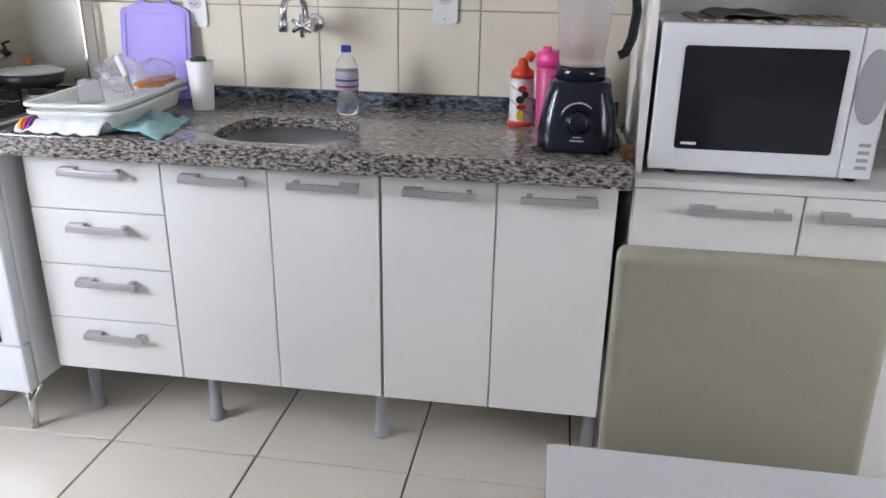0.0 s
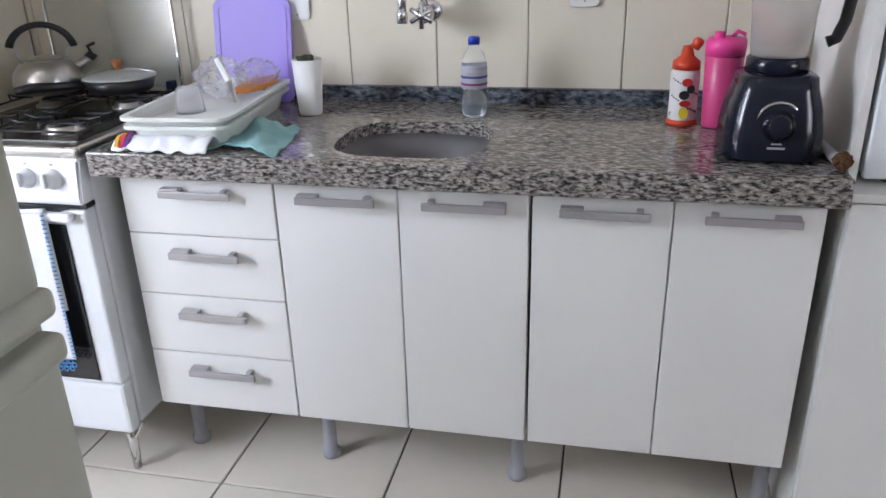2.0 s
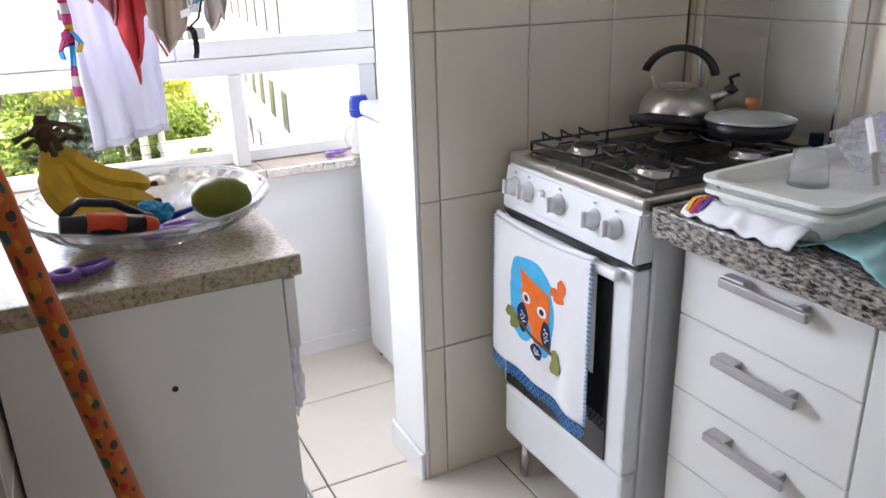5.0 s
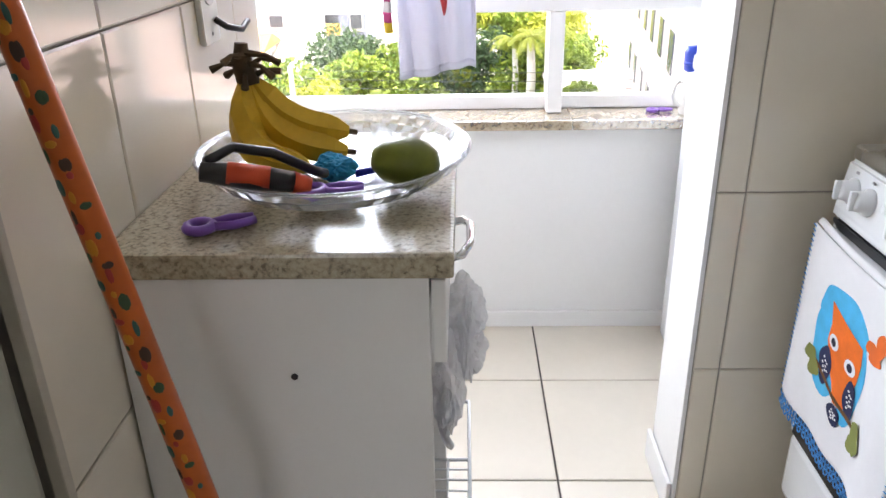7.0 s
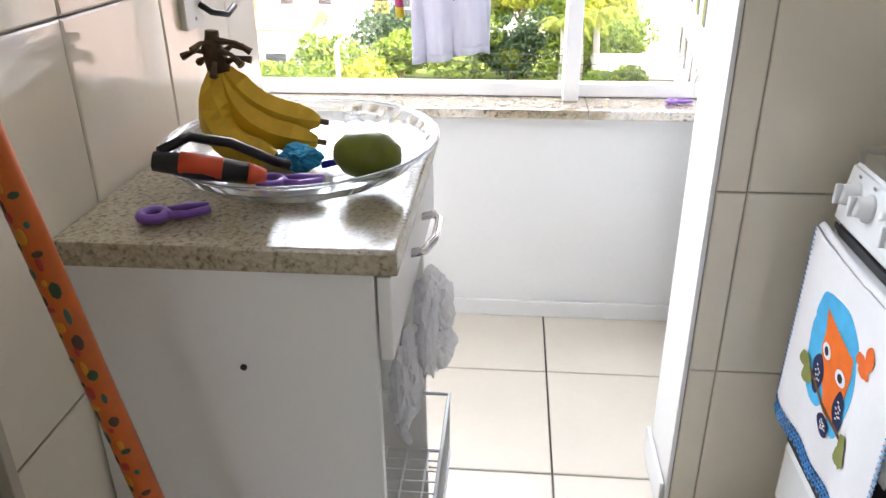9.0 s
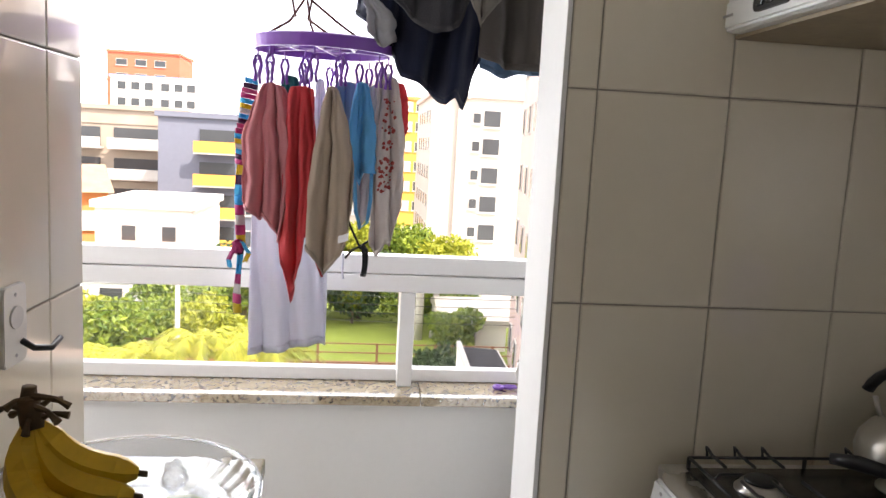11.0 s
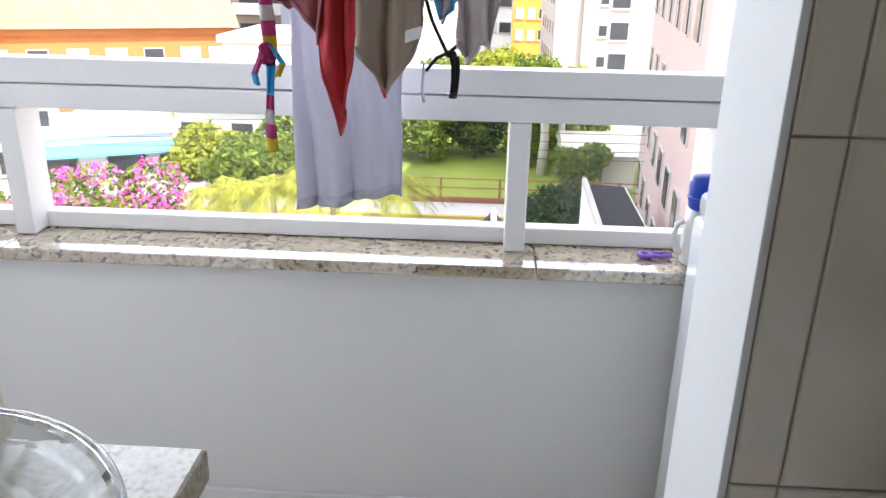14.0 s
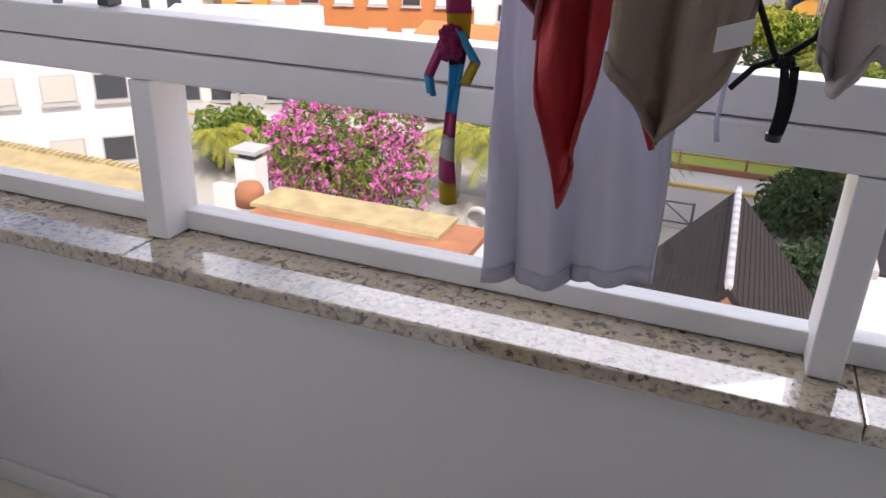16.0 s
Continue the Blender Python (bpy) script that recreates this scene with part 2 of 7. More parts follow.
def outline_plate(pts, thick, axis="x", at=0.0, bm=None, bevel=0.0):
    """A flat plate from an outline: (u, v) are (y, z) for axis x, (x, z) for y, (x, y) for z; it grows from at by thick."""
    b2 = bmesh.new()

    def put(u, v, d):
        return {"x": (d, u, v), "y": (u, d, v), "z": (u, v, d)}[axis]
    lo = [b2.verts.new(put(u, v, at)) for u, v in pts]
    hi = [b2.verts.new(put(u, v, at + thick)) for u, v in pts]
    b2.faces.new(lo)
    b2.faces.new(hi[::-1])
    for i in range(len(pts)):
        j = (i + 1) % len(pts)
        b2.faces.new((lo[j], lo[i], hi[i], hi[j]))
    bmesh.ops.recalc_face_normals(b2, faces=b2.faces)
    if bevel:
        bmesh.ops.bevel(b2, geom=[e for e in b2.edges], offset=bevel, segments=2, affect="EDGES", clamp_overlap=True)
    return merge(bm or bmesh.new(), b2)


def round_rect(u0, u1, v0, v1, r, n=6):
    pts = []
    for cu, cv, a0 in ((u1 - r, v1 - r, 0), (u0 + r, v1 - r, 90), (u0 + r, v0 + r, 180), (u1 - r, v0 + r, 270)):
        for i in range(n + 1):
            a = radians(a0 + 90 * i / n)
            pts.append((cu + r * math.cos(a), cv + r * math.sin(a)))
    return pts


def ellipse(cu, cv, ru, rv, n=24):
    return [(cu + ru * math.cos(2 * math.pi * i / n), cv + rv * math.sin(2 * math.pi * i / n)) for i in range(n)]


def rolled(f, nu, nv, thick=0.0, closed_u=False):
    """A sheet from f(u, v), u and v in 0..1."""
    bm = bmesh.new()
    g = [[bm.verts.new(f(i / nu, j / nv)) for i in range(nu if closed_u else nu + 1)] for j in range(nv + 1)]
    w = len(g[0])
    for j in range(nv):
        for i in range(w if closed_u else nu):
            bm.faces.new((g[j][i], g[j][(i + 1) % w], g[j + 1][(i + 1) % w], g[j + 1][i]))
    if thick:
        bm.normal_update()
        bmesh.ops.solidify(bm, geom=list(bm.faces), thickness=thick)
    return bm


# ---- structure ----
CEIL = 2.55
WEST, SOUTH = -4.9, -4.6
solo("floor", bx(WEST, 0.24, SOUTH, 1.1, -0.12, -0.006), M_FLOOR_GROUT, "dark grout bed under pale cream floor tiles", "floor", kind="structure")
floor = bpy.data.objects["floor"]
solo("ceiling", bx(WEST, 0.24, SOUTH, 1.1, CEIL, CEIL + 0.15), M_CEIL, "plain white painted ceiling", "ceiling", kind="structure")


def wall(name, bm, material, label):
    return solo(name, bm, material, label, "wall", kind="structure")


wall_east = wall("wall_east", bx(0.091, 0.24, SOUTH, 1.1, 0, CEIL), M_GROUT, "kitchen wall behind the sink clad in cream tiles")
wall_stove = wall("wall_stove", bx(-0.756, 0.088, 0.006, 0.195, 0, CEIL), M_GROUT, "short kitchen wall beside the stove clad in cream tiles")
wall("wall_stove_end", bx(-0.768, -0.758, 0.0, 0.202, 0, CEIL, bevel=0.002), M_PAINT, "white painted end of the short kitchen wall")
wall("wall_stove_back", bx(-0.756, 0.088, 0.196, 0.203, 0, CEIL), M_PAINT, "white painted laundry side of the kitchen wall")
wall_west = wall("wall_west", bx(-1.75, -1.648, -0.86, 0.045, 0, CEIL), M_GROUT, "kitchen side wall clad in cream tiles")
wall("wall_divider", bx(WEST, -1.755, -0.75, 0.045, 0, CEIL), M_PAINT, "white painted wall behind the fridge")
wall("wall_laundry_west", bx(-2.95, -2.80, 0.05, 1.1, 0, CEIL), M_PAINT, "white painted end wall of the laundry")
wb = bmesh.new()
box(wb, -2.795, 0.088, 0.91, 1.10, 0, 0.713)
wall("wall_north", wb, M_PAINT, "white painted parapet wall below the laundry window")
wall("wall_window_head", bx(-2.795, 0.088, 0.91, 1.10, 2.35, CEIL), M_PAINT, "white painted wall above the laundry window")
wall("wall_window_side", bx(-0.462, 0.088, 0.91, 1.10, 0.7145, 2.347), M_PAINT, "white painted wall beside the laundry window")
# South wall is out of view; its window opening is added for light.
ww = bmesh.new()
box(ww, WEST, -3.0, SOUTH - 0.15, SOUTH, 0, CEIL)
box(ww, -1.8, 0.24, SOUTH - 0.15, SOUTH, 0, CEIL)
box(ww, -3.0, -1.8, SOUTH - 0.15, SOUTH, 0, 0.95)
box(ww, -3.0, -1.8, SOUTH - 0.15, SOUTH, 1.95, CEIL)
wall("wall_living", bx(WEST - 0.15, WEST, SOUTH - 0.15, 0.04, 0, CEIL), M_PAINT, "plain painted living room wall")
wall("wall_south", ww, M_PAINT, "unseen plain painted wall with an opening added for light")

# baseboards of the laundry
for nm, a in (("baseboard", (-2.79, -0.5, 0.896, 0.9085, 0.0, 0.060)), ("baseboard", (-0.781, -0.7705, 0.002, 0.214, 0.0, 0.085))):
    solo(nm, bx(*a, bevel=0.004), M_PAINT, "low white painted baseboard", "baseboard", kind="structure")

# window: granite sill, white frame
sill = thing("window_sill", (-1.6, 0.9, 0.714), "polished cream granite window sill with dark flecks", "window sill", kind="structure")
for x0, x1 in ((-2.79, -2.1695), (-2.168, -0.9240), (-0.9225, -0.466)):
    part("slab", bx(x0, x1, 0.857, 1.12, 0.711, 0.742, bevel=0.004), M_GRANITE_SILL, sill)
window = thing("window_1", (-1.6, 0.98, 0.732), "white aluminium laundry window with fixed lower panes", "window", kind="structure")
part("lower_rail", bx(-2.79, -0.466, 1.010, 1.055, 0.744, 0.785, bevel=0.004), M_FRAME, window)
part("middle_rail", bx(-2.79, -0.466, 0.952, 1.06, 1.051, 1.106, bevel=0.005), M_FRAME, window)
part("sash_rail", bx(-2.79, -0.466, 0.957, 1.02, 1.109, 1.166, bevel=0.004), M_FRAME, window)
for x in (-2.184, -0.996):
    part("mullion", bx(x, x + 0.048, 0.950, 1.048, 0.7435, 1.050, bevel=0.004), M_FRAME, window)
part("jamb", bx(-0.531, -0.466, 0.953, 1.03, 1.168, 2.345, bevel=0.004), M_FRAME, window)
part("jamb", bx(-0.530, -0.466, 0.965, 1.06, 0.787, 1.050, bevel=0.004), M_FRAME, window)
part("jamb", bx(-2.79, -2.745, 0.953, 1.03, 1.168, 2.345, bevel=0.004), M_FRAME, window)
part("head_rail", bx(-2.743, -0.533, 0.965, 1.04, 2.29, 2.345, bevel=0.004), M_FRAME, window)
M_ANODISED = mat("dark grey anodised aluminium", (0.10, 0.11, 0.13), 0.35, metal=0.6, vary=0.06)
part("sash_stile", bx(-2.262, -2.236, 0.985, 1.02, 1.167, 2.288, bevel=0.003), M_ANODISED, window, "dark grey sliding sash stile")
latch = part("latch", bx(-2.335, -2.275, 0.965, 0.995, 1.186, 1.29, bevel=0.008), M_FOOT, window, "grey window latch")
part("latch_bolt", lathe([(0.008, 0), (0.010, 0.01), (0.010, 0.03), (0.006, 0.035)], (-2.325, 0.958, 1.170), 12), M_FOOT, latch)
for x0, x1 in ((-2.744, -2.186), (-2.134, -0.998), (-0.946, -0.532)):
    p = part("pane", bx(x0, x1, 1.030, 1.034, 0.786, 1.0500), M_GLASS, window)
    p.visible_shadow = False


# tiles, each a piece of its wall or floor
def tile_mesh(name, du, dv, axis, material, thick=0.006, bev=0.0025):
    """A tile with a worn edge; it lies on its wall's plane with its face out along the axis."""
    b = bmesh.new()
    s, e = (du / 2, dv / 2), bev
    rings = [[(-s[0], -s[1]), (s[0], -s[1]), (s[0], s[1]), (-s[0], s[1])],
             [(-s[0], -s[1]), (s[0], -s[1]), (s[0], s[1]), (-s[0], s[1])],
             [(-s[0] + e, -s[1] + e), (s[0] - e, -s[1] + e), (s[0] - e, s[1] - e), (-s[0] + e, s[1] - e)]]
    ds = (0.0, thick - e * 0.7, thick)

    def put(u, v, d):
        return {"-x": (-d, u, v), "+x": (d, u, v), "-y": (u, -d, v), "z": (u, v, d)}[axis]
    vs = [[b.verts.new(put(u, v, d)) for u, v in r] for r, d in zip(rings, ds)]
    for a, c in zip(vs, vs[1:]):
        for i in range(4):
            b.faces.new((a[i], a[(i + 1) % 4], c[(i + 1) % 4], c[i]))
    b.faces.new(vs[-1])
    bmesh.ops.recalc_face_normals(b, faces=b.faces)
    me = bpy.data.meshes.new(name)
    b.to_mesh(me)
    b.free()
    me.materials.append(material)
    return me


def tiling(parent, axis, plane, us, vs, material, name="tile", joint=0.0030, skip=None):
    """Tiles between the joint lines us and vs on a plane."""
    meshes = {}
    for u0, u1 in zip(us, us[1:]):
        for v0, v1 in zip(vs, vs[1:]):
            if skip and skip(u0, u1, v0, v1):
                continue
            du, dv = round(u1 - u0 - joint, 4), round(v1 - v0 - joint, 4)
            if du < 0.01 or dv < 0.01:
                continue
            if (du, dv) not in meshes:
                meshes[du, dv] = tile_mesh(name, du, dv, axis, material)
            ob = new(name, meshes[du, dv])
            u, v = (u0 + u1) / 2, (v0 + v1) / 2
            ob.location = {"-x": (plane, u, v), "+x": (plane, u, v), "-y": (u, plane, v), "z": (u, v, plane)}[axis]
            ob.parent = parent


# ---- kitchen: sink run ----
def bar_handle(y, z, x, half, parent, s=1):
    """A flat satin bar on two feet, wider at one end."""
    b = bmesh.new()
    box(b, x - 0.030, x - 0.020, y - half, y + half, z - 0.009, z + 0.009, bevel=0.003)
    box(b, x - 0.022, x, *sorted((y + s * half * 0.45, y + s * half * 0.98)), z - 0.007, z + 0.013, bevel=0.003)
    box(b, x - 0.022, x, *sorted((y - s * half * 0.86, y - s * half * 0.70)), z - 0.005, z + 0.013, bevel=0.003)
    return part("handle", b, M_HANDLE, parent, "satin grey bar handle")


def foot(x, y, z1, parent):
    return part("foot", lathe([(0.024, 0), (0.026, 0.006), (0.026, 0.02), (0.019, 0.026), (0.0175, z1 - 0.01), (0.02, z1)], (x, y, 0), 16), M_FOOT, parent, "round grey plastic foot", True)


CAB_F, CAB_B, CAB_T = -0.488, 0.212, 0.868


def cabinet_body(parent, y0, y1):
    b = bmesh.new()
    box(b, -0.465, -0.01, y0, y0 + 0.015, CAB_B + 0.002, CAB_T)
    box(b, -0.465, -0.01, y1 - 0.015, y1, CAB_B + 0.002, CAB_T)
    box(b, -0.465, -0.01, y0 + 0.015, y1 - 0.015, CAB_B + 0.002, CAB_B + 0.017)
    box(b, -0.02, -0.01, y0 + 0.015, y1 - 0.015, CAB_B + 0.017, CAB_T)
    part("body", b, M_MDF, parent)


drawers = thing("drawer_cabinet", (-0.25, -0.818, 0), "white four-drawer base cabinet with grey bar handles on grey feet", "cabinet")
cabinet_body(drawers, -1.0155, -0.6205)
for z0, z1 in ((0.712, 0.868), (0.5475, 0.709), (0.3795, 0.5445), (0.212, 0.3765)):
    d = part("drawer", bx(CAB_F, -0.467, -1.0145, -0.6205, z0, z1, bevel=0.0025), M_MDF, drawers)
    bar_handle(-0.826, z1 - 0.046, CAB_F, 0.092, d, 1)
for x in (-0.365, -0.02):
    foot(x, -0.64, CAB_B, drawers)
for cy, label in ((-1.314, "white two-door sink cabinet with grey bar handles"), (-1.911, "white two-door base cabinet with grey bar handles")):
    cab = thing("base_cabinet", (-0.25, cy, 0), label + " on grey feet", "cabinet", "base cabinets")
    cabinet_body(cab, cy - 0.2955, cy + 0.2955)
    for s in (1, -1):
        d = part("door", bx(CAB_F, -0.467, cy + s * 0.0015, cy + s * 0.2945, CAB_B, CAB_T, bevel=0.0025), M_MDF, cab)
        bar_handle(cy + s * 0.148 - 0.006, 0.822, CAB_F, 0.094, d, s)
    for y in ((cy - 0.265, cy + 0.268) if cy > -1.5 else (cy - 0.285,)):
        for x in (-0.365, -0.02):
            foot(x, y, CAB_B, cab)

SINK_C, SINK_R = (-0.338, -1.332), (0.165, 0.180)


def super_ellipse(c, r, n=40, p=3.2):
    out = []
    for i in range(n):
        a = 2 * math.pi * i / n
        ca, sa = math.cos(a), math.sin(a)
        out.append((c[0] + r[0] * math.copysign(abs(ca) ** (2 / p), ca), c[1] + r[1] * math.copysign(abs(sa) ** (2 / p), sa)))
    return out


def slab_with_hole(outer, inner, z0, z1):
    b = bmesh.new()
    loops = []
    for pts in (outer, inner):
        vs = [b.verts.new((x, y, z1)) for x, y in pts]
        loops.append(vs)
        for i in range(len(vs)):
            b.edges.new((vs[i], vs[(i + 1) % len(vs)]))
    bmesh.ops.triangle_fill(b, use_beauty=True, edges=list(b.edges), normal=(0, 0, 1))
    top = list(b.faces)
    ext = bmesh.ops.extrude_face_region(b, geom=top)
    bmesh.ops.translate(b, vec=(0, 0, z0 - z1), verts=[v for v in ext["geom"] if isinstance(v, bmesh.types.BMVert)])
    bmesh.ops.recalc_face_normals(b, faces=b.faces)
    return b


worktop = thing("worktop", (-0.27, -1.42, 0.87), "polished grey speckled granite worktop with a dark backsplash", "worktop")
part("slab", slab_with_hole([(-0.525, -2.235), (0.082, -2.235), (0.082, -0.600), (-0.525, -0.600)], super_ellipse(SINK_C, SINK_R), 0.90, 0.93), M_GRANITE, worktop)
part("front_lip", bx(-0.550, -0.5255, -2.237, -0.598, 0.871, 0.9302, bevel=0.005), M_GRANITE, worktop)
part("backsplash", bx(0.061, 0.082, -2.235, -0.600, 0.9305, 0.973, bevel=0.002), M_GRANITE_DARK, worktop)

# Steel colour is lowered so the basin carries its inner shadow.
M_SINK = mat("satin steel bowl darkened for shadow", (0.17, 0.165, 0.17), 0.5, metal=0.6, vary=0.08, fine=200)
bowl = bmesh.new()
rings = []
for f, z in ((1.03, 0.899), (0.995, 0.899), (0.93, 0.885), (0.76, 0.862), (0.74, 0.78), (0.70, 0.745), (0.56, 0.728), (0.12, 0.720)):
    rings.append([bowl.verts.new((x, y, z)) for x, y in super_ellipse(SINK_C, (SINK_R[0] * f, SINK_R[1] * f))])
for a, c in zip(rings, rings[1:]):
    for i in range(40):
        bowl.faces.new((a[i], a[(i + 1) % 40], c[(i + 1) % 40], c[i]))
bowl.faces.new(rings[-1])
sinkob = thing("sink_bowl", (*SINK_C, 0.72), "oval stainless steel sink bowl set in the granite worktop", "sink")
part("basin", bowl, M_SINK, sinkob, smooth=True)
part("drain", lathe([(0.045, 0), (0.045, 0.004), (0.03, 0.006), (0.012, 0.003)], (SINK_C[0], SINK_C[1], 0.7205), 20), M_CHROME, sinkob, "round chrome drain")

# ---- kitchen: stove ----
stove = thing("stove", (-0.28, -0.317, 0), "white four-burner gas stove with raised glass lid and oven", "stove")
SY0, SY1 = -0.562, -0.052
part("body", bx(-0.50, 0.05, SY0 + 0.004, SY1 - 0.004, 0.155, 0.90, bevel=0.012), M_ENAMEL, stove)
top = bmesh.new()
box(top, -0.535, 0.045, SY0, SY1, 0.902, 0.930, bevel=0.010, seg=3)
part("cooktop", top, M_STEEL, stove, "stainless steel cooktop")
part("cooktop_recess", bx(-0.49, 0.0, SY0 + 0.03, SY1 - 0.03, 0.9305, 0.9325), mat("smudged dark steel", (0.07, 0.067, 0.063), 0.24, metal=0.7, vary=0.3, scale=9), stove, "smudged steel burner tray")
panel = outline_plate([(-0.538, 0.903), (-0.500, 0.903), (-0.500, 0.795), (-0.552, 0.795), (-0.552, 0.81)], SY1 - SY0, "y", SY0, bevel=0.006)
pan_ob = part("control_panel", panel, M_ENAMEL, stove)
M_KNOB = mat("white plastic knob", (0.76, 0.78, 0.80), 0.35, vary=0.03)
tilt = pose(0, 0, 0, 0, -82, 0)
for k, y in enumerate((-0.102, -0.162, -0.290, -0.418, -0.490)):
    kn = lathe([(0.024, -0.004), (0.024, 0.003), (0.0185, 0.006), (0.0175, 0.021), (0.012, 0.024)], (-0.547, y, 0.856), 20, m=tilt)
    kob = part("knob", kn, M_KNOB, pan_ob, "round white gas knob", True)
    part("knob_grip", bx(-0.580, -0.568, y - 0.0045, y + 0.0045, 0.842, 0.877, bevel=0.003), M_KNOB, kob)
part("igniter", lathe([(0.008, 0), (0.008, 0.006), (0.005, 0.008)], (-0.547, -0.225, 0.866), 12, m=tilt), M_KNOB, pan_ob)
for y in (-0.102, -0.162, -0.290, -0.418, -0.490):
    part("mark", bx(-0.5445, -0.5425, y - 0.004, y + 0.004, 0.888, 0.8925), M_FOOT, pan_ob)
oven = part("oven_door", bx(-0.548, -0.503, SY0 + 0.002, SY1 - 0.002, 0.305, 0.782, bevel=0.008), M_ENAMEL, stove)
part("oven_window", bx(-0.552, -0.5475, SY0 + 0.062, SY1 - 0.02, 0.315, 0.745, bevel=0.002), M_DARKGLASS, oven, "black oven window glass")
part("door_gap", bx(-0.538, -0.502, SY0 + 0.003, SY1 - 0.003, 0.783, 0.794), M_BLACK, stove)
gap_arc = [(SY1 - 0.015 - 0.455 * k / 16, 0.786 - 0.030 * math.sin(math.pi * k / 16) ** 0.8) for k in range(17)]
part("vent_band", outline_plate([(SY0 + 0.035, 0.793), (SY1 - 0.012, 0.793)] + gap_arc, -0.004, "x", -0.5485), M_BLACK, oven, "curved black band above the oven door")
part("oven_handle", bx(-0.572, -0.548, SY0 + 0.03, SY1 - 0.02, 0.758, 0.779, bevel=0.007), M_ENAMEL, oven, "white oven handle")
part("drawer_front", bx(-0.546, -0.503, SY0 + 0.002, SY1 - 0.002, 0.150, 0.300, bevel=0.012), M_ENAMEL, stove)
for x, y in ((-0.49, SY0 + 0.05), (-0.49, SY1 - 0.03), (-0.08, SY0 + 0.05), (-0.08, SY1 - 0.03)):
    leg = tube([(x, y, 0.154), (x - 0.004, y, 0.08), (x - 0.008, y, 0.0)], 0.012, radii=[0.017, 0.014, 0.011])
    lo = part("leg", leg, M_CHROME, stove, "chrome stove leg", True)
    for s in (1, -1):
        part("brace", tube([(x, y + s * 0.040, 0.152), (x - 0.004, y + s * 0.030, 0.128), (x - 0.005, y + s * 0.012, 0.105)], 0.006), M_CHROME, lo)
# burners and grates
for bi, (x, y, r) in enumerate(((-0.395, -0.425, 0.042), (-0.395, -0.180, 0.036), (-0.115, -0.425, 0.036), (-0.115, -0.180, 0.042))):
    bu = part("burner", lathe([(r * 1.25, 0), (r * 1.25, 0.004), (r, 0.006), (r, 0.014), (r * 0.92, 0.016)], (x, y, 0.9325), 24), M_STEEL, stove, "steel gas burner", True)
    part("burner_cap", lathe([(r * 0.8, 0), (r * 0.82, 0.004), (r * 0.7, 0.007), (0.004, 0.008)], (x, y, 0.9485), 24), M_IRON, bu, "black burner cap", True)
for y0, y1 in ((-0.545, -0.315), (-0.300, -0.070)):
    g = bmesh.new()
    zt = 0.964
    ym = (y0 + y1) / 2
    for yy in (y0 + 0.01, y1 - 0.01):
        tube([(-0.485, yy, zt - 0.012), (-0.025, yy, zt - 0.012)], 0.0032, g, 6)
    for xx in (-0.485, -0.025):
        tube([(xx, y0 + 0.01, zt - 0.012), (xx, y1 - 0.01, zt - 0.012)], 0.0032, g, 6)
    for xx in (-0.45, -0.395, -0.34, -0.17, -0.115, -0.06):
        for s, ye in ((1, y0), (-1, y1)):
            tube([(xx, ye + s * 0.010, zt - 0.014), (xx, ye + s * 0.004, zt + 0.007), (xx, ye + s * 0.014, zt + 0.004), (xx, ye + s * 0.03, zt), (xx, ye + s * 0.085, zt)], 0.003, g, 6)
    for xx, s in ((-0.485, 1), (-0.025, -1)):
        tube([(xx, ym, zt - 0.012), (xx + s * 0.01, ym, zt), (xx + s * 0.05, ym, zt)], 0.003, g, 6)
    for xx in (-0.485, -0.255, -0.025):
        for yy in (y0 + 0.01, y1 - 0.01):
            tube([(xx, yy, 0.9325), (xx, yy, zt - 0.012)], 0.004, g, 6)
    part("grate", g, M_IRON, stove, "black wire pan grate", True)
lid = part("glass_lid", bx(0.048, 0.054, -0.505, -0.078, 0.955, 1.355, bevel=0.002), pane_glass("tinted lid glass", (0.93, 0.95, 0.96), 0.14, 0.22), stove, "raised glass stove lid")
part("lid_frame", bx(0.045, 0.057, -0.512, -0.504, 0.950, 1.36, bevel=0.002), M_CHROME, lid)
part("lid_frame", bx(0.045, 0.057, -0.079, -0.071, 0.950, 1.36, bevel=0.002), M_CHROME, lid)
part("lid_trim", bx(0.044, 0.058, -0.512, -0.071, 1.346, 1.362, bevel=0.004), M_BLACK, lid)
for y in (-0.47, -0.11):
    part("hinge", bx(0.036, 0.062, y - 0.012, y + 0.012, 0.930, 0.975, bevel=0.004), mat("dark blue plastic", (0.01, 0.02, 0.08), 0.4, vary=0.1), stove, "dark blue lid hinge")

# ---- kitchen: range hood ----
hood = thing("range_hood", (-0.25, -0.34, 1.74), "white range hood with a black switch panel above the stove", "range hood")
hb = outline_plate([(0.082, 1.745), (-0.49, 1.745), (-0.50, 1.75), (-0.50, 1.80), (-0.485, 1.812), (-0.10, 1.90), (0.082, 1.90)], 0.60, "y", -0.654, bevel=0.004)
part("body", hb, mat("white hood enamel", (0.76, 0.78, 0.78), 0.3, vary=0.04), hood)
part("underside", bx(-0.47, -0.02, -0.60, -0.04, 1.738, 1.7445), mat("greasy filter", (0.30, 0.24, 0.16), 0.5, vary=0.3, scale=10), hood, "yellowed filter underside")
sw = part("switch_panel", outline_plate(round_rect(-0.275, -0.165, 1.763, 1.790, 0.012), -0.006, "x", -0.4995), M_BLACK, hood, "black switch panel")
for y in (-0.25, -0.22, -0.19):
    part("switch", bx(-0.509, -0.505, y - 0.009, y + 0.009, 1.770, 1.783, bevel=0.002), M_DARKGLASS, sw)
